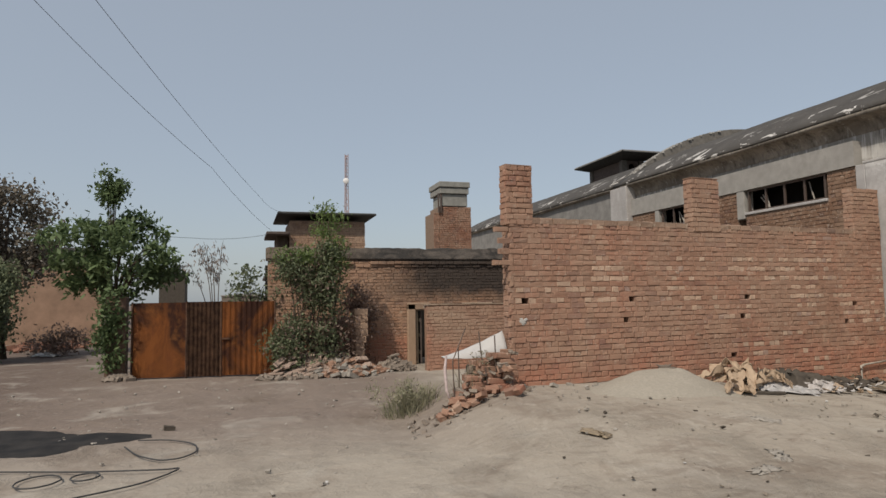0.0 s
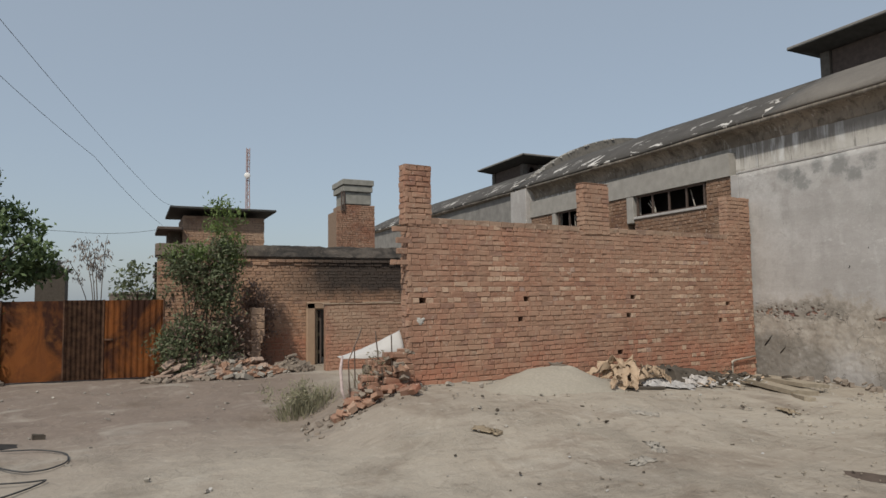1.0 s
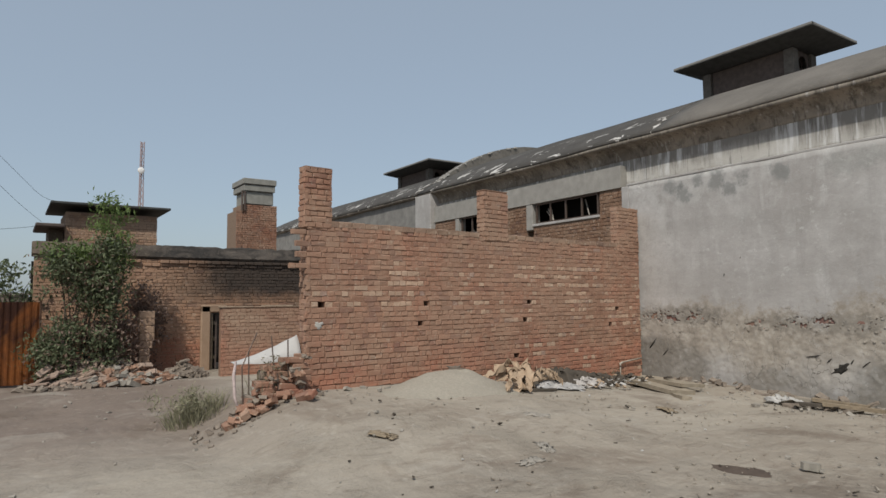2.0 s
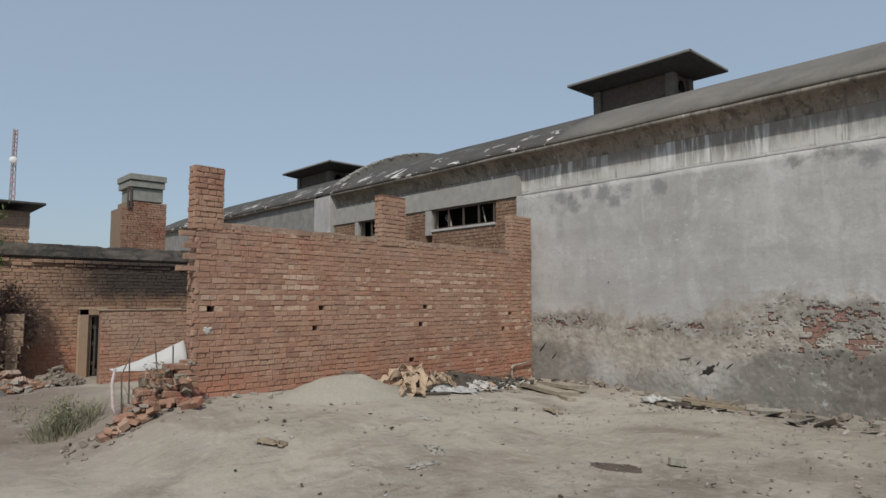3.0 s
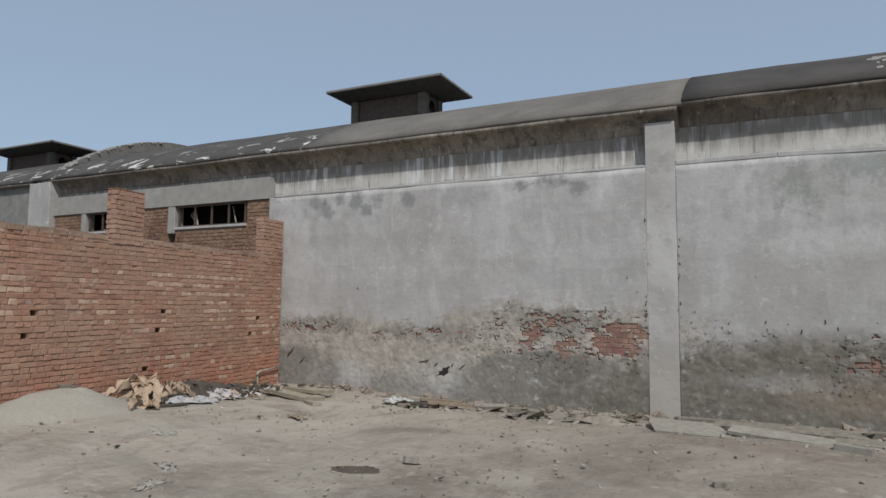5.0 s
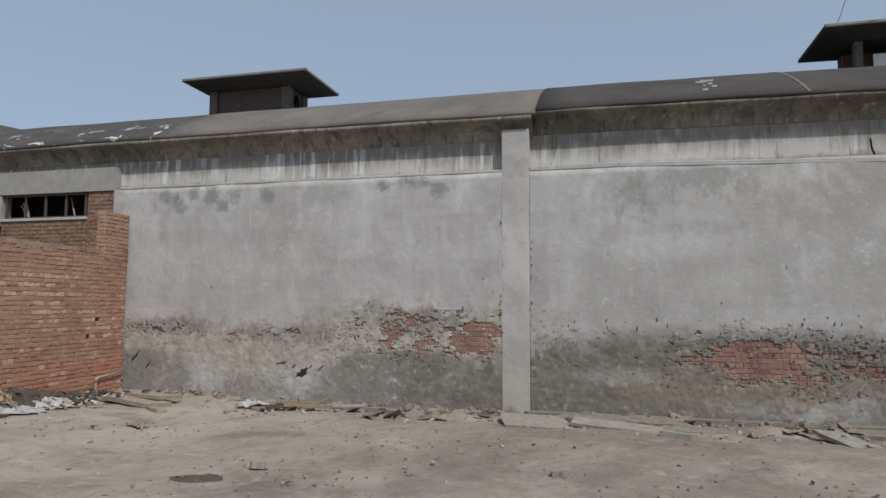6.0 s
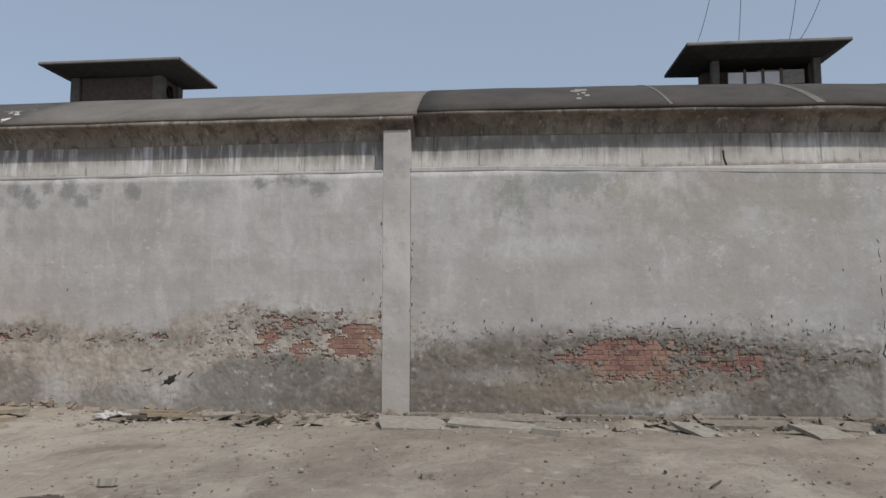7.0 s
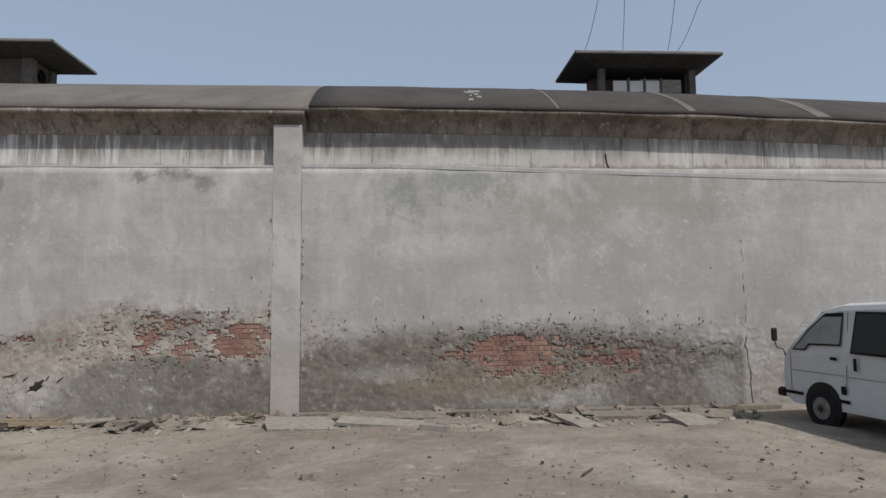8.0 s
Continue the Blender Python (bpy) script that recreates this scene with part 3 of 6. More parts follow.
def bare(y, z):
    """How far the plaster has come off: above 0 it is gone. It lets go brick by brick."""
    best = -1.0
    for cy, cz, ry, rz, bite in ((3.35, 1.27, 1.60, 0.50, -0.07), (2.45, 1.20, 0.62, 0.36, 0.40), (4.05, 1.30, 0.30, 0.26, 0.30), (-2.5, 0.93, 2.0, 0.46, 0.0),
                                 (-2.1, 0.94, 0.98, 0.38, 0.42), (-3.95, 0.84, 0.6, 0.22, 0.12), (8.9, 1.30, 0.9, 0.16, -0.2), (6.2, 1.20, 1.0, 0.13, -0.22)):
        d = 1 - math.hypot((y - cy) / ry, (z - cz) / rz)
        best = max(best, min(d, 0.42) + bite * min(1.0, max(0.0, d * 3)))
    if best < -0.8:
        return best
    row = math.floor((z - 0.30) / 0.084)
    size = 0.116 if row % 2 == 0 else 0.232
    col = math.floor((Y_JOIN - y + size * (2.5 if row % 4 < 2 else 2.25)) / size)
    n = noise.noise((row * 3.37, col * 2.71, 2.0)) * 0.75 + noise.noise((y * 3.1, z * 4.3, 2.0)) * 0.45
    n += noise.noise((y * 13, z * 19, 5.0)) * 0.45 + noise.noise((y * 29, z * 37, 7.0)) * 0.30
    return best + n * 0.9 - 0.46


def sag(bm):
    """The south end of the hall has settled a little."""
    for v in bm.verts:
        v.co.z += 0.014 * min(0.0, v.co.y) + 0.02 * min(0.0, v.co.y + 5)
    return bm


def plaster_sheet():
    """The rendered wall face, with the render broken away in patches."""
    ys = [Y_END + 0.6 * i for i in range(17)]
    ys = [v for v in ys if v < -6.9] + [-6.8 + 0.018 * i for i in range(int((1.50 + 6.8) / 0.018) + 1)] + [1.5198]
    left = [2.0015 + 0.018 * i for i in range(int((Y_JOIN - 2.0015) / 0.018))] + [Y_JOIN]
    zs = [-0.35, -0.1] + [0.018 * i for i in range(117)] + [2.2 + 0.14 * i for i in range(14)] + [4.13]
    for run in (ys, left):
        verts, faces, w = [], [], len(run)
        for z in zs:
            for y in run:
                loss = bare(y, z)
                low = smooth((1.55 + 0.35 * noise.noise((y * 0.5, 0, 4)) - z) / 0.35)
                rough = 0.012 * noise.noise((y * 1.3, z * 1.3, 9)) + (low + 1.6 * smooth(1.3 - math.hypot((y + 4.3) / 1.7, (z - 0.86) / 0.4))) * (0.007 * noise.noise((y * 6, z * 6, 3)) + 0.006 * noise.noise((y * 14, z * 14, 6)))
                pit = -0.006 * smooth((loss + 0.55) / 0.4) * (1 if noise.noise((y * 9, z * 9, 1)) > 0 else 0.2)
                verts.append((XG - 0.006 - rough - pit, y, z))
        for j in range(len(zs) - 1):
            for i in range(w - 1):
                a = j * w + i
                mid_y, mid_z = (run[i] + run[i + 1]) / 2, (zs[j] + zs[j + 1]) / 2
                if zs[j + 1] - zs[j] < 0.05 and bare(mid_y, mid_z) > 0:
                    continue
                faces.append((a, a + w, a + w + 1, a + 1))
        sheet = raw("plaster", verts, faces, M_PLASTER, hall, flat=False)
        sheet["label"] = "stained grey plaster broken away in patches"
        rim = sheet.modifiers.new("depth", "SOLIDIFY")
        rim.thickness, rim.offset = 0.008, -1.0


plaster_sheet()
part("wall", box((XG + 0.014, Y_END, -0.4), (XG + 0.40, Y_JOIN - 0.002, 4.12)), M_MORTAR, hall)
part("ledge", sag(box((XG - 0.014, Y_END, 4.125), (XG + 0.40, 0.0, 4.205), 0.01)), M_CONCRETE, hall)
part("ledge", box((XG - 0.014, 0.002, 4.125), (XG + 0.40, 1.515, 4.205), 0.01), M_CONCRETE, hall)
part("ledge", box((XG - 0.014, 2.005, 4.125), (XG + 0.40, Y_JOIN + 0.05, 4.175), 0.01), M_CONCRETE, hall)
part("pier", box((XG - 0.012, 1.52, -0.35), (XR + 0.1, 2.00, 4.885), 0.005), M_PIER, hall, "plain grey plastered pier")
part("upper_wall", box((XR, Y_END, 4.177), (XR + 0.25, Y_GABLE, 5.0)), M_STRIP, hall, "old limewashed strip above the ledge")
part("corner_strip", box((XG - 0.012, Y_JOIN + 0.002, 2.0), (XG + 0.30, Y_JOIN + 0.20, 4.12), 0.01), M_CONCRETE, hall)


def cornice(y0, y1, drop=0.0):
    """The curved underside of the eaves, running along y."""
    prof = [(XR - 0.006, 4.745)]
    for i in range(9):
        a = math.pi / 2 * i / 8
        prof.append((XR - 0.02 - (XR - XE - 0.02) * (1 - math.cos(a)), 4.76 + 0.28 * math.sin(a)))
    prof += [(XE, 5.12), (XR + 0.2, 5.20), (XR + 0.2, 4.745)]
    n = max(2, int((y1 - y0) / 0.35))
    bm = bmesh.new()
    rings = []
    for j in range(n + 1):
        y = y0 + (y1 - y0) * j / n
        rings.append([bm.verts.new((x - 0.014 * noise.noise((x * 3, y * 0.9, z)), y, z + 0.014 * noise.noise((y * 0.7, z, 3)) - drop)) for x, z in prof])
    for a, b in zip(rings, rings[1:]):
        for i in range(len(prof)):
            bm.faces.new((a[i], a[(i + 1) % len(prof)], b[(i + 1) % len(prof)], b[i]))
    bm.faces.new(rings[0])
    bm.faces.new(rings[-1][::-1])
    return bm


part("cornice", sag(cornice(Y_END, 1.45, -0.055)), M_CORNICE, hall, "curved eaves streaked with lime and soot", flat=False)
part("cornice", cornice(18.67, Y_FAR - 0.31), M_CORNICE, hall, flat=False)
part("cornice", cornice(1.46, Y_GABLE - 0.3, 0.0), M_CORNICE, hall, "curved eaves streaked with lime and soot", flat=False)


def vault(y0, y1, rise, base=5.145, thick=0.06, lift=0.0, x0=None):
    x0 = XE - 0.03 if x0 is None else x0
    half = XRIDGE - x0
    r = (half * half + rise * rise) / (2 * rise)
    cz = base + rise - r
    span = math.asin(half / r)
    n, m = max(2, int((y1 - y0) / 0.5)), 36
    bm = bmesh.new()
    rows = []
    for j in range(n + 1):
        y = y0 + (y1 - y0) * j / n
        row = []
        for i in range(m + 1):
            a = -span + 2 * span * i / m
            wob = 0.02 * noise.noise((a * 9, y * 0.6, 2))
            row.append((bm.verts.new((XRIDGE + r * math.sin(a), y, cz + lift + wob + r * math.cos(a))),
                        bm.verts.new((XRIDGE + (r - thick) * math.sin(a), y, cz + lift + wob + (r - thick) * math.cos(a)))))
        rows.append(row)
    for a, b in zip(rows, rows[1:]):
        for i in range(m):
            bm.faces.new((a[i][0], b[i][0], b[i + 1][0], a[i + 1][0]))
            bm.faces.new((a[i][1], a[i + 1][1], b[i + 1][1], b[i][1]))
        bm.faces.new((a[0][0], a[0][1], b[0][1], b[0][0]))
        bm.faces.new((a[m][0], b[m][0], b[m][1], a[m][1]))
    for row in (rows[0], rows[-1]):
        for i in range(m):
            bm.faces.new((row[i][0], row[i + 1][0], row[i + 1][1], row[i][1]))
    return bm


RISE = 1.70
part("roof", sag(vault(Y_END, 1.38, RISE - 0.05, base=5.195)), M_ROOF_DARK, hall, "dark weathered vaulted roof", flat=False)
part("roof", vault(1.384, 9.2, RISE, lift=0.006), M_ROOF_GREY, hall, "smooth grey screeded vaulted roof", flat=False)
part("roof", vault(9.204, Y_GABLE, RISE), M_ROOF_OLD, hall, "dark vaulted roof with white flaking patches", flat=False)
part("gable_lip", vault(Y_GABLE - 0.22, Y_GABLE + 0.12, RISE + 0.42, base=5.17, thick=0.30, x0=XE + 0.2), M_SLAB, hall, "crumbling curved gable edge")
part("roof", vault(Y_GABLE + 0.13, Y_FAR, RISE, base=5.13), M_ROOF_OLD, hall, flat=False)
for y, w in ((-2.95, 0.05), (-5.40, 0.14), (-7.85, 0.26)):
    part("roof_joint", sag(vault(y, y + w, RISE - 0.05, base=5.195, thick=0.02, lift=0.009)), M_ROOF_GREY, hall, "pale cement joint across the roof")
part("back_wall", box((22.4, Y_END, -0.4), (22.7, Y_FAR, 5.2)), M_CONCRETE, hall)
part("end_wall", box((XG + 0.41, Y_END - 0.3, -0.4), (22.39, Y_END - 0.02, 5.3)), M_CONCRETE, hall)
part("end_wall", box((XG + 0.41, Y_FAR - 0.3, -0.4), (22.39, Y_FAR - 0.02, 5.3)), M_CONCRETE, hall)

# north stretch of the hall, behind the boundary wall: brick infill, concrete band, two window openings
WIN = ((10.90, 13.05, 3.60, 4.12, 4), (15.30, 16.36, 3.62, 4.12, 2))
part("band", box((XG - 0.01, Y_JOIN + 0.21, 4.125), (XG + 0.29, Y_GABLE + 0.2, 4.62)), M_BAND, hall, "pale concrete band over the windows")
part("column", box((XG - 0.16, 17.75, -0.3), (XG + 0.28, 18.66, 5.05), 0.015), M_CONCRETE, hall, "grey concrete column")


def infill(y0, y1, z0, z1, seed):
    part("wall", box((XG + 0.045, y0, z0), (XG + 0.30, y1, z1)), M_MORTAR_DARK, hall)
    bricks(hall, (XG + 0.028, y1, z0), (0, -1, 0), y1 - y0, z1 - z0, 0.084, mass=M_BROWN, seed=seed, deep=0.04)


for lo, hi, z0, z1, seed in ((Y_JOIN + 0.21, 10.84, 1.9, 4.12, 3), (10.841, 13.11, 1.9, 3.53, 4), (13.36, 15.10, 1.9, 4.12, 5),
                             (15.101, 16.42, 1.9, 3.55, 6), (16.60, 17.74, 1.9, 4.12, 7)):
    infill(lo, hi, z0, z1, seed)
part("jamb", box((XG + 0.0, 13.115, 3.45), (XG + 0.28, 13.355, 4.12), 0.01), M_BAND, hall)
part("jamb", box((XG + 0.0, 16.425, 3.45), (XG + 0.28, 16.595, 4.12), 0.01), M_BAND, hall)
for k, (y0, y1, z0, z1, panes) in enumerate(WIN):
    win = tagged(new("window_%d" % (k + 1)), "broken steel window, dark inside, no glass left", "window", kind="structure")
    fx = XG + 0.06
    part("window_sill", box((XG - 0.004, y0 - 0.06, z0 - 0.065), (XG + 0.27, y1 + 0.06, z0 - 0.005), 0.008), M_CONCRETE, win)
    bm = bmesh.new()
    for a, b in (((fx, y0, z0), (fx + 0.05, y0 + 0.045, z1)), ((fx, y1 - 0.045, z0), (fx + 0.05, y1, z1)),
                 ((fx, y0 + 0.046, z1 - 0.04), (fx + 0.05, y1 - 0.046, z1)), ((fx, y0 + 0.046, z0), (fx + 0.05, y1 - 0.046, z0 + 0.03))):
        box_bm(bm, a, b)
    part("window_frame", bm, M_STEEL, win)
    for i in range(1, panes):
        y = y0 + (y1 - y0) * i / panes
        part("mullion", box((fx + 0.005, y - 0.022, z0 + 0.031), (fx + 0.04, y + 0.022, z1 - 0.041)), M_STEEL, win)
    rng = random.Random(20 + k)
    for i in range(4):
        y = rng.uniform(y0 + 0.1, y1 - 0.4)
        part("broken_bar", tube([(fx + 0.1, y, z0 + 0.03), (fx + 0.16, y + rng.uniform(0.05, 0.35), z0 + rng.uniform(0.15, 0.45))], 0.014, 5), M_STONE, win)
# dark sheet behind the windows, the unlit inside put into its colour
part("dark_backdrop", box((XG + 0.9, Y_JOIN, -0.3), (XG + 1.0, Y_GABLE, 5.0)), M_DARK, hall)
part("far_wall", box((XG, 18.67, -0.4), (XG + 0.28, Y_FAR - 0.31, 5.12)), M_FAR, hall, "pale concrete far wall")


def roof_vent(label, slab, body, z_slab, open_side):
    """A square ventilator on the roof under an overhanging slab. slab, body: x0, x1, y0, y1."""
    x0, x1, y0, y1 = body
    v = thing("roof_ventilator", label, "roof vent", group="roof ventilators", at=(x0, y0, z_slab))
    inv = Matrix.Translation((-x0, -y0, -z_slab))

    def add(name, bm, mat, lab=""):
        bmesh.ops.transform(bm, matrix=inv, verts=bm.verts)
        return part(name, bm, mat, v, lab)
    bm = bmesh.new()
    top = [(slab[0], slab[2]), (slab[1], slab[2]), (slab[1], slab[3]), (slab[0], slab[3])]
    low = [(x0 - 0.04, y0 - 0.04), (x1 + 0.04, y0 - 0.04), (x1 + 0.04, y1 + 0.04), (x0 - 0.04, y1 + 0.04)]
    a = [bm.verts.new((x, y, z_slab)) for x, y in top]
    b = [bm.verts.new((x, y, z_slab - 0.06)) for x, y in top]
    c = [bm.verts.new((x, y, z_slab - 0.20)) for x, y in low]
    bm.faces.new(a)
    bm.faces.new(c[::-1])
    for i in range(4):
        j = (i + 1) % 4
        bm.faces.new((a[i], b[i], b[j], a[j]))
        bm.faces.new((b[i], c[i], c[j], b[j]))
    # slab coloured near black so that its underside looks shaded
    add("roof_slab", bm, M_BLACK, "overhanging dark concrete slab")
    rg = random.Random(int(y0 * 10))
    for _ in range(5):
        bx, by = rg.uniform(slab[0] + 0.1, slab[0] + 0.6), rg.uniform(slab[2] + 0.3, slab[3] - 0.7)
        add("loose_stone", box((bx, by, z_slab + 0.004), (bx + rg.uniform(0.15, 0.4), by + rg.uniform(0.15, 0.5), z_slab + rg.uniform(0.04, 0.10)), 0.01), M_SLAB)
    for a0, b0, a1, b1 in ((slab[0] - 0.004, slab[2], slab[0] + 0.05, slab[3]), (slab[0] + 0.051, slab[2] - 0.004, slab[1], slab[2] + 0.05)):
        add("slab_edge", box((a0, b0, z_slab - 0.045), (a1, b1, z_slab + 0.012), 0.008), M_FAR, "pale edge of the slab")
    zb = 5.6
    pw = 0.15 if open_side else 0.22
    for x, y in ((x0, y0), (x0, y1 - pw), (x1 - pw, y0), (x1 - pw, y1 - pw)):
        add("corner_post", box((x, y, zb), (x + pw, y + pw, z_slab - 0.205), 0.008), M_POST)
    if open_side:
        # added dark sheets shut out the sky; their colour gives the unlit inside
        add("dark_backing", box((x1 - 0.30, y0 + 0.01, zb), (x1 - 0.17, y1 - 0.01, z_slab - 0.21)), M_SOFFIT)
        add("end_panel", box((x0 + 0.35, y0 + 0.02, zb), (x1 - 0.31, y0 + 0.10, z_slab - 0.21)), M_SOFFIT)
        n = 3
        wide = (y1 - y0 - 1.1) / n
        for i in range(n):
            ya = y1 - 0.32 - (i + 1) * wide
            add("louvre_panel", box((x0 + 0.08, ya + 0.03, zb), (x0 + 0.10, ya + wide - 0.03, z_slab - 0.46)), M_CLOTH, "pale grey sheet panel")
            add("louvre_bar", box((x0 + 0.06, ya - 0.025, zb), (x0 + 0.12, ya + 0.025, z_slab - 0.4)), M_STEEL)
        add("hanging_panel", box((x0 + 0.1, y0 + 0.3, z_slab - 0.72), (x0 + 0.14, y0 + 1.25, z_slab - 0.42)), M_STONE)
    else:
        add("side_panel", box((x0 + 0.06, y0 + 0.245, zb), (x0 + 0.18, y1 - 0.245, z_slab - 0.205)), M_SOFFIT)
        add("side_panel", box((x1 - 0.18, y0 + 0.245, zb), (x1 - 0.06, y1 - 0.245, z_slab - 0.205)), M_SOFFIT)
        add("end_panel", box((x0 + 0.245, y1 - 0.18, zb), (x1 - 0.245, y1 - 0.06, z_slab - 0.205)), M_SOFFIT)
        bm = bmesh.new()
        cx, cz, r = (x0 + x1) / 2, z_slab - 0.47, 0.17
        rim = [(cx + r * math.cos(t), cz + r * math.sin(t)) for t in (2 * math.pi * i / 24 for i in range(24))]
        xa, xb, za, zc = x0 + 0.245, x1 - 0.245, zb, z_slab - 0.205
        for y, flip in ((y0 + 0.06, 1), (y0 + 0.18, -1)):
            inner = [bm.verts.new((x, y, z)) for x, z in rim]
            outer = []
            for x, z in rim:
                dx, dz = x - cx, z - cz
                s = min((xb - cx) / abs(dx) if dx else 9e9, ((zc - cz) if dz > 0 else (cz - za)) / abs(dz) if abs(dz) > 1e-6 else 9e9)
                outer.append(bm.verts.new((cx + dx * s, y, cz + dz * s)))
            for i in range(24):
                j = (i + 1) % 24
                bm.faces.new((inner[i], outer[i], outer[j], inner[j]))
        add("end_panel", bm, M_SOFFIT, "dark panel with a round hole")
    return v


roof_vent("dark rendered roof ventilator under overhanging concrete slab", (14.0, 15.95, 7.05, 10.40), (14.5, 15.5, 7.72, 9.95), 7.33, False)
roof_vent("dark rendered roof ventilator on the far roof", (14.0, 15.95, 21.7, 25.4), (14.5, 15.5, 22.5, 25.0), 7.22, False)
roof_vent("open roof ventilator with pale sheet panels under slab", (14.0, 15.9, -7.2, -3.93), (14.5, 15.5, -6.80, -4.58), 7.22, True)

# loose lime and stones along the gable edge
chips = random.Random(77)
bm = bmesh.new()
half = XRIDGE - (XE + 0.2)
rad = (half * half + (RISE + 0.42) ** 2) / (2 * (RISE + 0.42))
for _ in range(170):
    a = -math.asin(half / rad) * chips.uniform(0.25, 0.98)
    p = Vector((XRIDGE + rad * math.sin(a), Y_GABLE + chips.uniform(-0.28, 0.1), 5.17 + RISE + 0.42 - rad + rad * math.cos(a)))
    d = chips.uniform(0.010, 0.035)
    box_bm(bm, p - Vector((d, d, 0.04)), p + Vector((d, d * 0.7, d * 0.25)))
tagged(part("loose_lime", bm, M_WASH, hall, "crumbs of pale lime on the gable edge"), kind="stuff")

# old paint flecks on the dark roof
bm, radius = bmesh.new(), ((XRIDGE - XE + 0.03) ** 2 + (RISE - 0.05) ** 2) / (2 * (RISE - 0.05))
for _ in range(9):
    x, y = chips.uniform(11.9, 12.7), chips.uniform(-1.62, -1.38)
    z = 5.195 + RISE - 0.05 - radius + math.sqrt(radius * radius - (XRIDGE - x) ** 2) + 0.014 * y + 0.016
    d, w = chips.uniform(0.008, 0.02), chips.uniform(0.015, 0.07)
    box_bm(bm, (x - d, y - w, z - 0.03), (x + d, y + w, z + 0.006))
tagged(part("paint_fleck", bm, M_WASH, hall, "pale flecks of old paint"), kind="stuff")

# bare bricks behind the broken plaster
def near_patch(y, z):
    return any(math.hypot((y - cy) / ry, (z - cz) / rz) < 1.25 for cy, cz, ry, rz in
               ((3.35, 1.27, 1.60, 0.50), (-2.5, 0.93, 2.0, 0.46), (8.9, 1.30, 0.9, 0.16), (6.2, 1.20, 1.0, 0.13)))


bricks(hall, (XG + 0.0055, Y_JOIN, 0.30), (0, -1, 0), 16.5, 1.7, 0.084, skip=lambda x, z: not near_patch(Y_JOIN - x, z + 0.30),
       single=lambda x, z: True, one=M_RED, mass=M_BRICKS, seed=11, deep=0.05, proud=0.002)


def flaking():
    """Scabs of render lifting off round the bare patches."""
    rng, verts, faces = random.Random(19), [], []
    while len(faces) < 4200:
        y, z = rng.uniform(-6.0, 9.8), rng.uniform(0.35, 1.75)
        if 1.42 < y < 2.1 or not -0.75 < bare(y, z) < 0.05:
            continue
        r, turn, n = rng.uniform(0.010, 0.034), rng.uniform(0, 6.3), len(verts)
        lift, k = rng.uniform(0.004, 0.016), rng.randrange(4, 7)
        for i in range(k):
            a = turn + 6.283 * i / k
            q = r * rng.uniform(0.55, 1.25)
            verts.append((XG - 0.010 - lift * max(0.0, math.cos(a - turn)) - rng.uniform(0, 0.003), y + q * 1.3 * math.cos(a), z + q * math.sin(a)))
        verts.append((XG + 0.004, y, z))
        faces.append(tuple(range(n, n + k)))
        faces += [(n + i, n + k, n + (i + 1) % k) for i in range(k)]
    tagged(raw("flaking", verts, faces, M_PLASTER, hall), "lifting scabs of plaster", kind="stuff")


flaking()

# ---- boundary wall of red brick ----
BW_A, BW_B = Vector((3.74, 9.04, 0)), Vector((XG - 0.05, 9.71, 0))
BW_U = (BW_B - BW_A).normalized()
BW_L = (BW_B - BW_A).length
BW_IN = Vector((-BW_U.y, BW_U.x, 0))
COURSE, BW_Z = 0.0775, 0.03
boundary = thing("boundary_wall", "unplastered red brick wall with put-log holes and toothed end", "wall", kind="structure")
HOLES = ((0.33, 1.589), (2.17, 1.589), (2.05, 1.279), (4.54, 1.589), (4.43, 1.279), (7.09, 1.434), (6.84, 1.124), (4.18, 0.659))


def slab_bm(s0, s1, z0, z1, front, back):
    """A block of the boundary wall between two stations."""
    bm = box((s0, front, z0), (s1, back, z1))
    m = Matrix((BW_U, BW_IN, (0, 0, 1))).transposed().to_4x4()
    bmesh.ops.transform(bm, matrix=Matrix.Translation(BW_A) @ m, verts=bm.verts)
    return bm


def in_hole(x, z):
    return any(abs(x - hx) < 0.060 and abs(z - hz) < 0.03 for hx, hz in HOLES)


def left_end(i, z):
    if z > 2.1:
        a = (0.12, -0.10, 0.10, -0.15, 0.11, -0.05)[i % 6]
    elif z > 0.95:
        a = 0.09 + 0.02 * (i % 2) + 0.03 * noise.noise((i * 1.7, 0, 0))
    else:
        a = 0.05 - 0.12 * (i % 2)
    return a, BW_L


def wall_core():
    """The body of the wall behind the bricks, with the put-log holes left open."""
    zs = sorted({-0.3, 1.05, 2.70, *(round(z + d, 3) for _, z in HOLES for d in (-0.039, 0.039))})
    bm = bmesh.new()
    m = Matrix.Translation(BW_A + Vector((0, 0, BW_Z))) @ Matrix((BW_U, BW_IN, (0, 0, 1))).transposed().to_4x4()
    for lo, hi in zip(zs, zs[1:]):
        x = 0.14
        for hx in sorted(h for h, z in HOLES if abs(z - (lo + hi) / 2) < 0.039) + [BW_L + 0.07]:
            if hx - 0.07 > x + 0.01:
                box_bm(bm, (x, 0.0075 if lo >= 1.04 else 0.014, lo), (hx - 0.07, 0.215, hi))
            x = hx + 0.07
    box_bm(bm, (0.14, 0.216, -0.3), (BW_L, 0.24, 2.70))
    bmesh.ops.transform(bm, matrix=m, verts=bm.verts)
    return bm


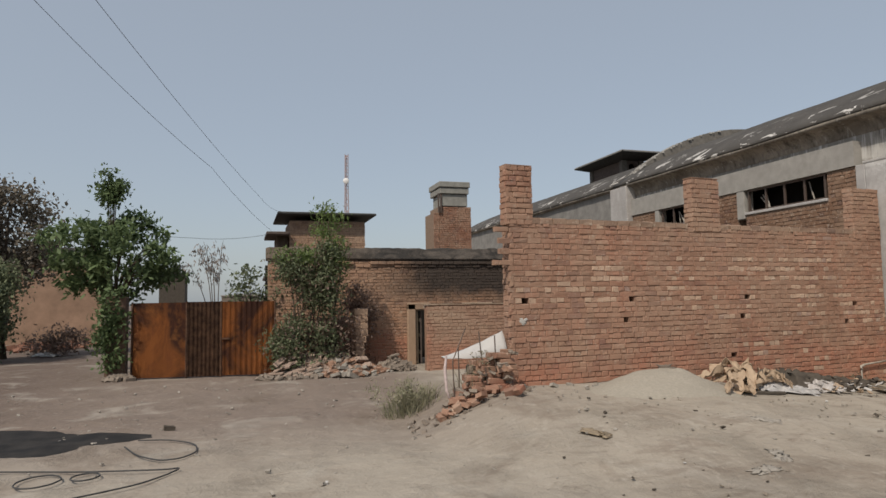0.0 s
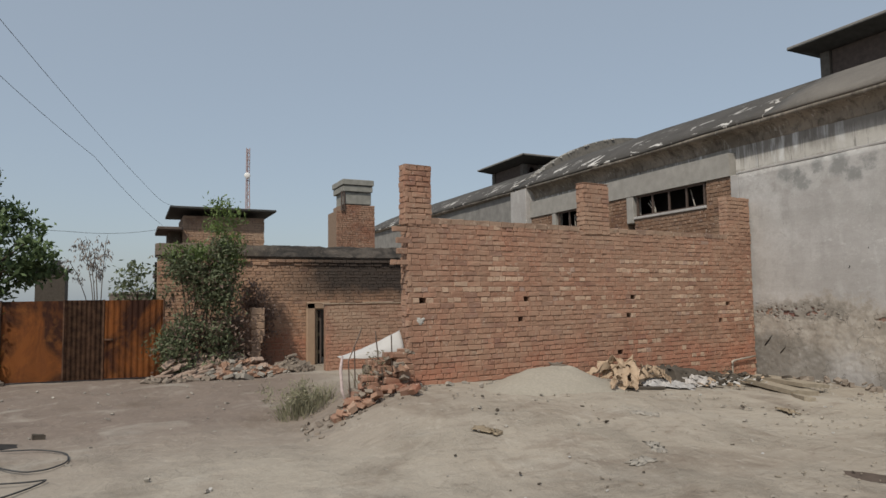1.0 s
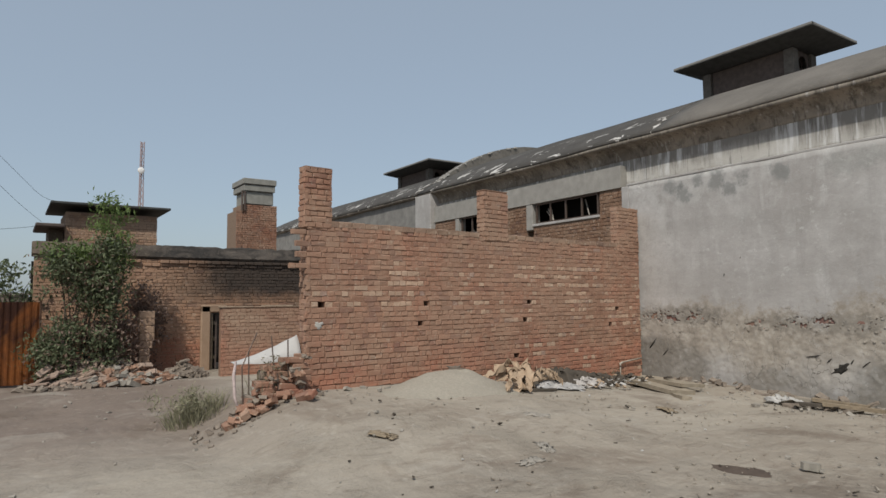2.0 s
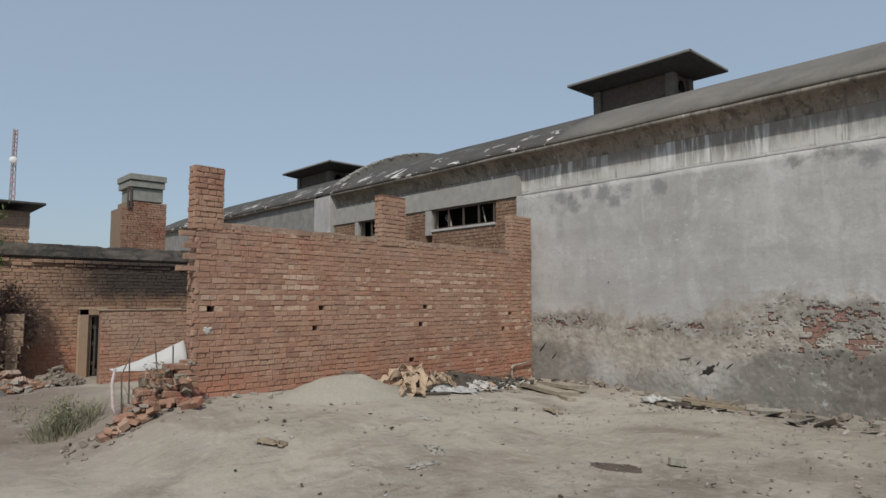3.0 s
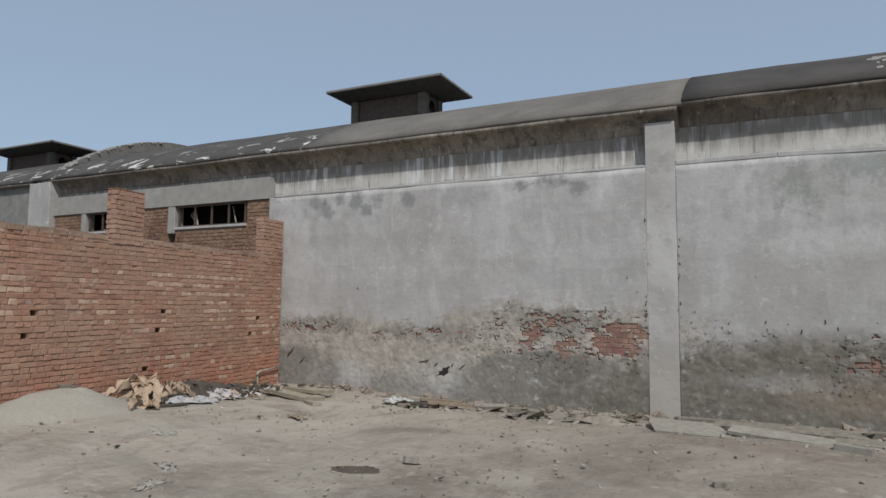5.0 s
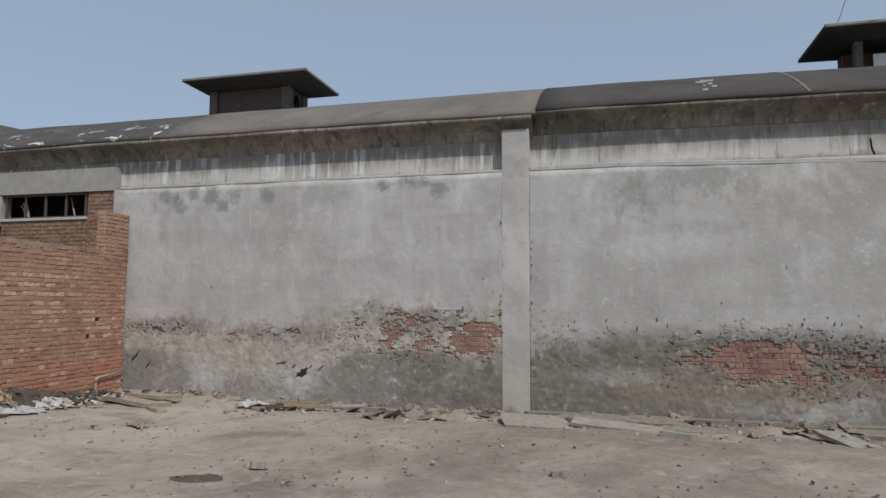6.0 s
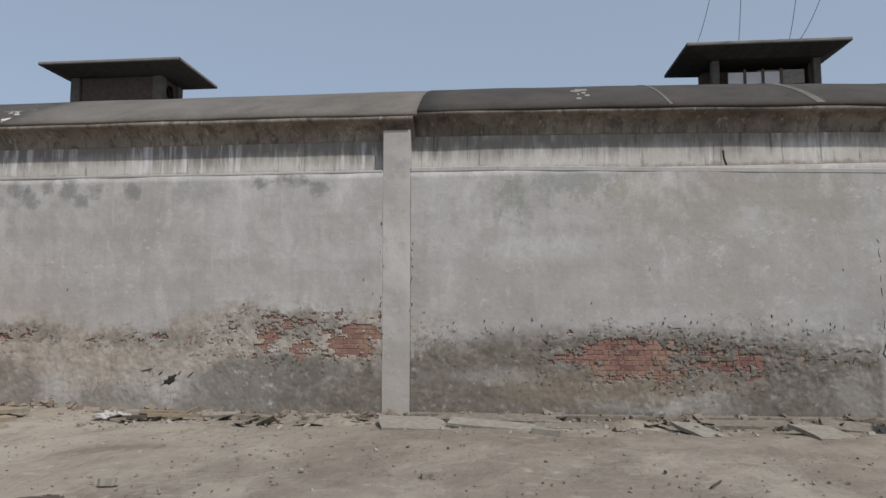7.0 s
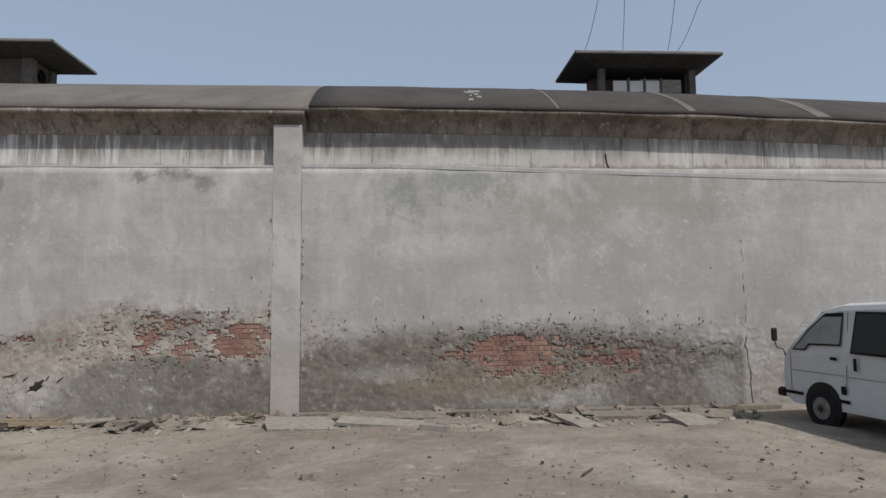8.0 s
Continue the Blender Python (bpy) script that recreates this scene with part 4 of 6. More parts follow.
part("mortar", wall_core(), M_MORTAR, boundary)
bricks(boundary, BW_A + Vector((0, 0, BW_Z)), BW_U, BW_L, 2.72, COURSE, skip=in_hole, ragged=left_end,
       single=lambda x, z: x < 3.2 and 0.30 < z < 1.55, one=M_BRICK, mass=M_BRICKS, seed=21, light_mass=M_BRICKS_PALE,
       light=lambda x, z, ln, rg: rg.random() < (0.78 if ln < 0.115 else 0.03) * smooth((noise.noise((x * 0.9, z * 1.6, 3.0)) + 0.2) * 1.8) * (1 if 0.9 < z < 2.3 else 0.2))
bricks(boundary, BW_A + BW_IN * 0.235 + BW_U * 0.12, -BW_IN, 0.235, 2.72, COURSE, mass=M_BRICKS, seed=22)
# brick-on-edge coping, stepping down a little along its length
rng = random.Random(5)
cv, cf = [], []
cm = Matrix((BW_U, BW_IN, (0, 0, 1))).transposed()
x = 0.50
while x < BW_L - 0.75:
    if not 3.42 < x < 4.02:
        n = len(cv)
        cv += [BW_A + cm @ (Vector(v) + Vector((x, -0.004 + rng.uniform(-0.006, 0.006), 2.765))) for v in brick_shape(0.215, 0.085, rng, 0.23)]
        cf += [tuple(n + i for i in q) for q in QUADS] + [(n + 8, n + 11, n + 10, n + 9)]
    x += 0.226
tagged(raw("coping", cv, cf, M_COPING, boundary), kind="stuff")


def pilaster(s0, s1, z0, z1, seed):
    pl = thing("brick_pilaster", "free-standing red brick pilaster rising above the wall", "pilaster", kind="structure")
    part("core", slab_bm(s0 + 0.014, s1 - 0.014, z0, z1 - 0.01, 0.004, 0.175), M_MORTAR, pl)
    o = BW_A + BW_U * s0 - BW_IN * 0.012 + Vector((0, 0, z0))
    bricks(pl, o, BW_U, s1 - s0, z1 - z0, COURSE, mass=M_BRICKS, seed=seed)
    bricks(pl, o + BW_IN * 0.19, -BW_IN, 0.19, z1 - z0, COURSE, mass=M_BRICKS, seed=seed + 1)
    bricks(pl, o + BW_U * (s1 - s0), BW_IN, 0.19, z1 - z0, COURSE, mass=M_BRICKS, seed=seed + 2)
    part("cap", slab_bm(s0 + 0.005, s1 - 0.005, z1 - 0.012, z1, -0.008, 0.185), M_MORTAR, pl)


pilaster(0.07, 0.50, 2.70, 3.56, 31)
pilaster(3.43, 4.01, 2.68, 3.56, 34)
pilaster(7.18, BW_L - 0.005, 2.64, 3.54, 37)


def smear(name, label, s0, z0, rs, rz, mat, seed):
    """A lump of mortar stuck on the brick face."""
    bm = bmesh.new()
    n = 18
    rim, mid = [], []
    for i in range(n):
        a = 2 * math.pi * i / n
        k = 1 + 0.9 * noise.noise((math.cos(a) * 2.5 + seed, math.sin(a) * 2.5, 1))
        for q, out, ring in ((1.0, -0.004, rim), (0.6, 0.004, mid)):
            ring.append(bm.verts.new(BW_A + BW_U * (s0 + rs * k * q * math.cos(a)) - BW_IN * (out + 0.006) + Vector((0, 0, z0 + rz * k * q * math.sin(a)))))
    for i in range(n):
        bm.faces.new((rim[i], rim[(i + 1) % n], mid[(i + 1) % n], mid[i]))
    bm.faces.new(mid)
    part(name, bm, mat, boundary, label)


smear("mortar_smear", "pale lump of mortar", 0.30, 1.34, 0.065, 0.05, M_WASH, 1)
smear("mortar_smear", "grey cement smear", 2.75, 0.55, 0.16, 0.08, M_RUBBLE, 3)

# ---- ruined buildings and gate beyond the wall ----
ruin = thing("ruined_house", "roofless old brick house with sooty parapet", "building", kind="structure")
RY = 17.3
mk = Nodes("sooty_mortar", 0.97)
M_RUIN_MORTAR = mk.done(mk.mix(soot_top(mk), mk.mix(mk.noise(12, 5), (0.28, 0.19, 0.13), (0.38, 0.27, 0.19)), (0.04, 0.036, 0.033)), mk.noise(60, 4), 0.5, 0.005)
part("mortar", box((0.9, RY + 0.02, -0.2), (4.66, RY + 0.3, 2.70)), M_RUIN_MORTAR, ruin)
part("mortar", box((4.661, RY + 0.02, 1.55), (10.5, RY + 0.3, 2.70)), M_RUIN_MORTAR, ruin)
part("mortar", box((5.05, RY + 0.02, -0.2), (10.5, RY + 0.3, 1.549)), M_RUIN_MORTAR, ruin)
bricks(ruin, (0.9, RY, 0.0), (1, 0, 0), 9.0, 2.70, 0.082, skip=lambda x, z: 3.74 < x < 4.12 and z < 1.5, mass=M_OLD, seed=41)
bm = bmesh.new()
rows = []
for i in range(121):
    x = 0.85 + 9.65 * i / 120
    t = 3.04 + 0.05 * noise.noise((x * 2.1, 0, 0)) + 0.035 * noise.noise((x * 7, 1, 0))
    f = RY - 0.03 + 0.04 * noise.noise((x * 3, 2, 0))
    rows.append([bm.verts.new(p) for p in ((x, f + 0.02, 2.71), (x, f - 0.025, 2.76 + 0.02 * noise.noise((x * 9, 4, 0))), (x, f, 2.9), (x, f + 0.03, t), (x, RY + 0.30, t), (x, RY + 0.30, 2.71))])
for a, b in zip(rows, rows[1:]):
    for k in range(6):
        bm.faces.new((a[k], a[(k + 1) % 6], b[(k + 1) % 6], b[k]))
sk = Nodes("sooty_render", 0.96)
sc = sk.mix(sk.ramp(sk.noise(1.7, 6, (1, 1, 2.5), warp=0.8), 0.42, 0.62), (0.045, 0.042, 0.04), (0.115, 0.10, 0.088))
sc = sk.mix(sk.ramp(sk.noise(9, 6), 0.58, 0.72, 0, 0.45), sc, (0.19, 0.16, 0.13))
sc = sk.mix(sk.ramp(sk.axis(0), 3.6, 2.2, 0, 0.45), sc, (0.25, 0.19, 0.14))
part("parapet", bm, sk.done(sc, sk.noise(14, 6), 0.8, 0.03), ruin, "soot-blackened rendered parapet")
ledge = random.Random(46)
for z, out, lo in ((2.615, 0.055, 2.2), (2.535, 0.022, 3.1)):
    x = lo
    while x < 9.8:
        w = ledge.uniform(0.17, 0.25)
        if ledge.random() < 0.86:
            ob = part("ledge_brick", box((x, RY - out - ledge.uniform(0, 0.02), z + ledge.uniform(-0.008, 0.008)), (x + w - 0.012, RY + 0.02, z + 0.072), 0.008), M_OLD, ruin)
        x += w
# dark sheet behind the door opening, coloured as an unlit inside
part("dark_backdrop", box((0.9, RY + 2.0, -0.2), (10.5, RY + 2.1, 2.70)), M_DARK, ruin)
for lo, hi in (((4.42, RY - 0.10, -0.1), (4.66, RY - 0.01, 1.58)), ((4.42, RY - 0.10, 1.40), (5.06, RY - 0.01, 1.60))):
    part("door_surround", box(lo, hi, 0.03), M_RUIN_MORTAR, ruin)
door = tagged(new("door_1"), "narrow broken wooden door standing ajar in ruin", "door", kind="structure")
part("door_frame", box((4.665, RY - 0.02, 0.0), (4.72, RY + 0.1, 1.40)), M_WOOD, door)
leaf = part("door_leaf", box((4.80, RY + 0.05, 0.0), (4.84, RY + 0.5, 1.36)), M_SOFFIT, door)
for z in (0.25, 0.7, 1.1):
    part("door_batten", box((4.77, RY + 0.06, z), (4.798, RY + 0.48, z + 0.09)), M_WOOD, door)

low = thing("low_brick_wall", "low brick wall with plastered top before the ruin", "wall", kind="structure")
part("mortar", box((4.50, 15.612, -0.2), (8.5, 15.85, 1.53)), M_MORTAR, low)
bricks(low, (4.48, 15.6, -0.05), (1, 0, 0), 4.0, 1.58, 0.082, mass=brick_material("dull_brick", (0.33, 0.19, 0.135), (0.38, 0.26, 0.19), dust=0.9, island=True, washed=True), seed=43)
bm, rng = bmesh.new(), random.Random(47)
x = 4.46
while x < 8.4:
    w = rng.uniform(0.25, 0.6)
    box_bm(bm, (x, 15.585 + rng.uniform(-0.012, 0.012), 1.535), (x + w - 0.004, 15.87, 1.565 + rng.uniform(-0.015, 0.02)), 0.008)
    x += w
part("coping", bm, plain("crumbled_plaster", (0.36, 0.275, 0.205), 0.95, grain=8), low)
part("lintel_lump", box((4.86, 17.16, 1.42), (5.05, 17.27, 1.53), 0.03), M_STONE, ruin)

stub = thing("broken_pillar", "broken brick gate pillar with crumbling plaster", "pillar")
bm = bmesh.new()
sx, sy = 2.88, 16.2
r = random.Random(3)
for i in range(9):
    z = i * 0.165
    w = 0.31 - 0.09 * smooth((0.75 - z) / 0.2) * (r.random() > 0.3) * (z > 0.1)
    box_bm(bm, (sx, sy, z), (sx + w, sy + 0.26, z + 0.16), 0.012)
part("shaft", bm, plain("stub_brick", (0.43, 0.30, 0.215), 0.95, grain=14), stub)

gate = thing("rusty_gate", "rusty orange sheet steel double gate, closed", "gate")
G_A, G_B = Vector((-2.09, 16.79, 0)), Vector((1.02, 16.26, 0))
gu = (G_B - G_A).normalized()
gn = Vector((gu.y, -gu.x, 0))
gm = Matrix.Translation(G_A) @ Matrix((gu, -gn, (0, 0, 1))).transposed().to_4x4()


def gate_part(name, bm, mat, lab="", parent=None):
    bmesh.ops.transform(bm, matrix=gm, verts=bm.verts)
    return part(name, bm, mat, parent or gate, lab)


def ribbed(s0, s1, z0, z1, pitch, depth, rng, wob=0.01):
    """A folded steel sheet, ribs upright."""
    bm = bmesh.new()
    n = int((s1 - s0) / pitch) * 4
    rows = []
    for z in (z0, (z0 + z1) / 2, z1):
        row = []
        for i in range(n + 1):
            s = s0 + (s1 - s0) * i / n
            d = depth if i % 4 in (1, 2) else 0
            row.append(bm.verts.new((s, -d + wob * noise.noise((s * 3, z * 2, 1)), z)))
        rows.append(row)
    for a, b in zip(rows, rows[1:]):
        for i in range(n):
            bm.faces.new((a[i], a[i + 1], b[i + 1], b[i]))
    bmesh.ops.solidify(bm, geom=bm.faces[:], thickness=0.004)
    return bm


gl = (G_B - G_A).length
gate_part("leaf", ribbed(0.02, 1.17, 0.02, 1.70, 0.38, 0.006, random.Random(1)), M_RUST, "orange rusted leaf")
gate_part("leaf", ribbed(1.19, 1.93, 0.02, 1.71, 0.09, 0.02, random.Random(2)), M_RUST_DARK, "dark brown rusted leaf")
gate_part("leaf", ribbed(1.96, gl, 0.03, 1.70, 0.11, 0.02, random.Random(3)), M_RUST, "orange rusted leaf")
for s in (0.0, 1.175, 1.935, gl - 0.02):
    gate_part("stile", box((s, -0.035, 0.0), (s + 0.035, 0.02, 1.72), 0.004), M_RUST_DARK)
for z in (0.06, 0.85, 1.66):
    gate_part("rail", box((0.02, 0.008, z), (gl, 0.04, z + 0.04)), M_RUST_DARK)
gate_part("latch", box((1.98, -0.06, 0.84), (2.16, -0.03, 0.88), 0.004), M_RUST_DARK)

tower = thing("brick_stair_tower", "brick stair tower with thin overhanging concrete roof slab", "building", kind="structure")
part("mortar", box((1.83, 23.02, 0), (4.36, 25.4, 4.43)), M_MORTAR_DARK, tower)
bricks(tower, (1.81, 23.0, 2.4), (1, 0, 0), 2.58, 2.05, 0.084, mass=brick_material("tower_brick", (0.33, 0.205, 0.135), (0.40, 0.29, 0.21), dust=0.8, island=True), seed=51, proud=0.003)
part("roof_slab", box((1.40, 22.6, 4.60), (4.72, 25.8, 4.68), 0.02), M_BLACK, tower, "dark overhanging roof slab")
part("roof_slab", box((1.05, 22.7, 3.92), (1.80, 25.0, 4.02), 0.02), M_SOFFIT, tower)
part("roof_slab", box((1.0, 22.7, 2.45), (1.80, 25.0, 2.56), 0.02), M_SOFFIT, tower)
part("side_wall", box((1.42, 23.3, 0), (1.79, 25.2, 3.92)), M_BARK, tower)

M_TANK = plain("grey_tank", (0.285, 0.28, 0.255), 0.9, grain=5, vary=0.3)
stack = thing("brick_chimney_stack", "old brick stack carrying a rusty water tank", "chimney", kind="structure")
part("mortar", box((7.52, 25.02, 0), (7.72, 26.3, 5.1)), M_MORTAR_DARK, stack)
part("mortar", box((7.74, 25.02, 0), (9.05, 26.3, 5.35)), M_MORTAR_DARK, stack)
bricks(stack, (7.50, 25.0, 2.5), (1, 0, 0), 0.23, 2.6, 0.084, mass=M_STACK, seed=52)
bricks(stack, (7.73, 24.98, 2.5), (1, 0, 0), 1.33, 2.86, 0.084, mass=M_STACK, seed=53)
part("tank_base", box((7.84, 24.95, 5.37), (8.90, 26.2, 5.85), 0.02), M_TANK, stack)
part("tank", box((7.74, 24.87, 5.86), (8.94, 26.3, 6.10), 0.02), M_TANK, stack)
part("tank_lid", box((7.70, 24.82, 6.115), (8.98, 26.35, 6.34), 0.02), M_TANK, stack)
for x in (7.66, 7.76):
    part("tank_leg", box((x, 24.9, 5.1), (x + 0.05, 24.96, 5.86)), M_STEEL, stack)

mast = thing("radio_mast", "distant red and white lattice radio mast with dish", "mast")
bm = bmesh.new()
for i, (dx, dy) in enumerate(((0, 0), (0.9, 0), (0.45, 0.7))):
    tube_bm(bm, [(13.8 + dx, 90 + dy, -0.2), (14.0 + dx * 0.5, 90 + dy * 0.5, 16), (14.05 + dx * 0.45, 90 + dy * 0.4, 22.2)], 0.07, 5)
for i in range(14):
    z = 9 + i * 0.95
    k = max(0.45, 0.9 - 0.06 * (z - 8))
    tube_bm(bm, [(14.0, 90, z), (14.05 + k, 90, z + 0.9)], 0.04, 4)
    tube_bm(bm, [(14.0 + k, 90, z), (14.0, 90, z + 0.9)], 0.04, 4)
part("lattice", bm, plain("mast_paint", (0.42, 0.32, 0.32), 0.6), mast)
bm = bmesh.new()
bmesh.ops.create_uvsphere(bm, u_segments=14, v_segments=8, radius=0.42)
bmesh.ops.scale(bm, vec=(1, 0.35, 1), verts=bm.verts)
bmesh.ops.translate(bm, vec=(14.1, 89.6, 18.4), verts=bm.verts)
part("dish", bm, M_CLOTH, mast, "white dish", flat=False)

far_wall = thing("far_compound_wall", "brown rendered compound wall in the distance", "wall", kind="structure")
M_MUD = plain("mud_render", (0.36, 0.235, 0.165), 0.95, grain=1.5, vary=0.4)
part("wall_face", box((-14.0, 34.0, -0.1), (-5.85, 34.3, 3.55)), M_MUD, far_wall)
part("coping", box((-14.1, 33.9, 3.552), (-5.8, 34.4, 3.75), 0.03), M_STONE, far_wall)
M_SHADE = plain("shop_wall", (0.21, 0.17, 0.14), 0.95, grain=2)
for x0, y0, w, h in ((-20, 60, 8, 4.8), (-0.5, 95, 3.2, 2.7), (4, 130, 9, 3.0), (-4, 160, 7, 3.4), (16, 120, 10, 4.2), (7, 170, 6, 3.7)):
    hs = thing("distant_house", "small hazy flat-roofed house in the distance", "house", group="distant houses")
    part("wall_block", box((x0, y0, -0.1), (x0 + w, y0 + 6, h)), M_SHADE, hs)
    part("roof_edge", box((x0 - 0.2, y0 - 0.2, h + 0.004), (x0 + w + 0.2, y0 + 6.2, h + 0.25)), M_STONE, hs)
    for i in range(2):
        # near-black blocks on the wall face, openings darkened by colour alone
        part("window_opening", box((x0 + w * (0.2 + 0.4 * i), y0 - 0.03, h * 0.45), (x0 + w * (0.35 + 0.4 * i), y0 - 0.005, h * 0.7)), M_DARK, hs)


shed = thing("distant_shed", "long low dark roof behind the compound wall", "shed")
part("wall_block", box((-11.0, 38.0, -0.1), (-7.2, 41.0, 4.3)), M_SHADE, shed)
part("roof_slab", box((-11.3, 37.7, 4.304), (-6.9, 41.3, 4.65), 0.03), M_BLACK, shed)

hut = thing("dark_hut", "small dark brick hut beyond the gate", "hut")
part("wall_block", box((-3.0, 30, -0.1), (-2.0, 31.5, 2.9)), M_RAG, hut)
part("roof_slab", box((-3.1, 29.9, 2.904), (-1.9, 31.6, 3.0)), M_BLACK, hut)
part("vent_stack", box((-2.5, 30.3, 3.004), (-2.2, 30.6, 3.35)), M_BLACK, hut)


# ---- plants ----
def tree(label, base, trunk, crown, spots, per, spread, size, mat, seed, long=1.8):
    """trunk: (height, radius); crown: (centre, radii); limbs reach to the leaf clumps."""
    rng = random.Random(seed)
    t = thing("tree", label, "tree", at=base)
    h, r = trunk
    tip = Vector((rng.uniform(-0.1, 0.1), rng.uniform(-0.1, 0.1), h))
    part("trunk", tube([(0, 0, -0.1), (0.04, 0.02, h * 0.5), tuple(tip)], [r * 1.25, r, r * 0.75], 9), M_BARK, t, flat=False)
    centres = []
    c, rad = Vector(crown[0]), Vector(crown[1])
    while len(centres) < spots:
        v = Vector((rng.uniform(-1, 1), rng.uniform(-1, 1), rng.uniform(-1, 1)))
        if 0.25 < v.length < 1 and noise.noise((v.x * 1.9 + seed, v.y * 1.9, v.z * 1.9)) > -0.12:
            centres.append(c + Vector((v.x * rad.x, v.y * rad.y, v.z * rad.z)))
    for p in centres[:: max(1, spots // 16)]:
        mid = tip.lerp(p, 0.5) + Vector((0, 0, 0.15))
        part("limb", tube([tuple(tip * 0.8), tuple(mid), tuple(p)], [r * 0.45, r * 0.25, r * 0.08], 5), M_BARK, t, flat=False)
    bm = leaves_bm(bmesh.new(), centres, per, spread, size, rng, long)
    tagged(part("crown", bm, mat, t), kind="stuff")
    return t


tree("leafy green roadside tree with dense rounded crown", (-2.75, 18.4, 0), (2.0, 0.11), ((-0.02, 0, 3.0), (1.60, 1.1, 1.15)), 62, 95, 0.15, 0.075, M_LEAF, 61, 2.3)
tree("slim green shoot of roadside tree", (-2.85, 18.3, 0), (3.4, 0.022), ((0.02, 0, 4.55), (0.25, 0.25, 0.42)), 14, 90, 0.12, 0.06, M_LEAF, 62)
tree("dusty dark tree beside the far compound wall", (-7.1, 25, 0), (2.6, 0.16), ((0, 0, 4.0), (1.7, 1.5, 1.8)), 80, 110, 0.27, 0.085, M_LEAF_DRY, 63)
tree("dusty bushy tree beside the far compound wall", (-7.5, 23, 0), (1.2, 0.12), ((0, 0, 1.75), (1.4, 1.2, 1.75)), 95, 120, 0.25, 0.07, M_LEAF_DUSTY, 64)
tree("low brown dry shrub along the far compound wall", (-5.7, 25.5, 0), (0.4, 0.05), ((0, 0, 0.5), (0.9, 0.7, 0.45)), 26, 60, 0.18, 0.06, M_LEAF_DEAD, 68)
tree("dull green sapling by the far track", (-7.6, 22.4, 0), (1.6, 0.05), ((0, 0, 2.6), (0.7, 0.7, 0.8)), 26, 110, 0.2, 0.075, M_LEAF, 69)
tree("dead brown shrub against the ruined house", (3.05, 16.85, 0), (0.7, 0.02), ((0, 0, 1.15), (0.5, 0.2, 0.95)), 40, 60, 0.11, 0.045, M_LEAF_DEAD, 72)


def hanging_tree(label, base, seed):
    """A few thin arching stems with pale leaves hanging in tassels."""
    rng = random.Random(seed)
    t = thing("tree", label, "tree", at=base)
    bm = bmesh.new()
    for i in range(6):
        a = rng.uniform(0, 6.3)
        reach, top = rng.uniform(0.25, 0.85), rng.uniform(2.7, 3.35)
        dx, dy = reach * math.cos(a) - 0.1, 0.5 * reach * math.sin(a)
        pts = [Vector((dx * q ** 1.6, dy * q, -0.1 + (top + 0.1) * (1.25 * q - 0.25 * q * q * q * q))) for q in (0, 0.3, 0.55, 0.75, 0.9, 1.0)]
        part("stem", tube([tuple(v) for v in pts], [0.016, 0.013, 0.010, 0.008, 0.006, 0.004], 5), M_BARK, t, flat=False)
        for q in range(13):
            u = 0.62 + 0.40 * q / 12
            p = pts[3].lerp(pts[5], (u - 0.62) / 0.40) + Vector((rng.gauss(0, 0.10), rng.gauss(0, 0.08), rng.gauss(0, 0.06)))
            for _ in range(7):
                c = p + Vector((rng.gauss(0, 0.03), rng.gauss(0, 0.03), -rng.uniform(0, 0.16)))
                w, h, b = rng.uniform(0.012, 0.022), rng.uniform(0.06, 0.11), rng.uniform(0, 3.1)
                side = Vector((w * math.cos(b), w * math.sin(b), 0))
                tilt = Vector((rng.gauss(0, 0.03), rng.gauss(0, 0.03), -h))
                bm.faces.new([bm.verts.new(v) for v in (c, c + tilt * 0.5 + side, c + tilt, c + tilt * 0.5 - side)])
    tagged(part("crown", bm, M_LEAF_PINK, t), kind="stuff")


hanging_tree("thin half-bare tree with pale hanging leaves", (-0.35, 18.6, 0), 65)
tree("sparse green shrub showing over the gate", (0.62, 17.6, 0), (1.3, 0.03), ((0, 0, 1.9), (0.72, 0.5, 0.62)), 34, 34, 0.13, 0.05, M_LEAF_DUSTY, 66, 2.4)

cre = thing("creeper", "large green creeper overgrowing the end of the ruin", "climbing plant", at=(1.62, 16.0, 0))
cre.scale = (0.95, 0.95, 0.965)
rng = random.Random(70)
spots = []
while len(spots) < 105:
    z = rng.uniform(0.05, 3.0)
    x = rng.uniform(-0.80, 0.95)
    if abs(x - 0.05 - 0.06 * z) > 0.62 + 0.2 * noise.noise((z * 2, 3, 3)) or noise.noise((x * 2.2, z * 1.9, 8)) < -0.08:
        continue
    spots.append((x, rng.uniform(-0.35, 0.35), z))
spots_top = [(rng.uniform(0.42, 0.95), rng.uniform(-0.2, 0.2), 2.4 + i * 0.085) for i in range(20)] + [(rng.uniform(-0.55, 0.2), rng.uniform(-0.3, 0.1), rng.uniform(2.6, 3.05)) for _ in range(12)]
spots_low = [(rng.uniform(0.2, 1.25), rng.uniform(-0.1, 0.4), rng.uniform(0.1, 1.25)) for _ in range(52)]
for i in range(9):
    x = rng.uniform(-0.5, 0.6)
    part("stem", tube([(x, 0, -0.05), (x + 0.15, 0.05, 1.2), (x + rng.uniform(-0.1, 0.5), 0, 2.6)], [0.03, 0.022, 0.01], 5), M_BARK, cre)
tagged(part("foliage", leaves_bm(bmesh.new(), spots, 110, 0.17, 0.042, rng, 2.6), M_LEAF_DUSTY, cre), kind="stuff")
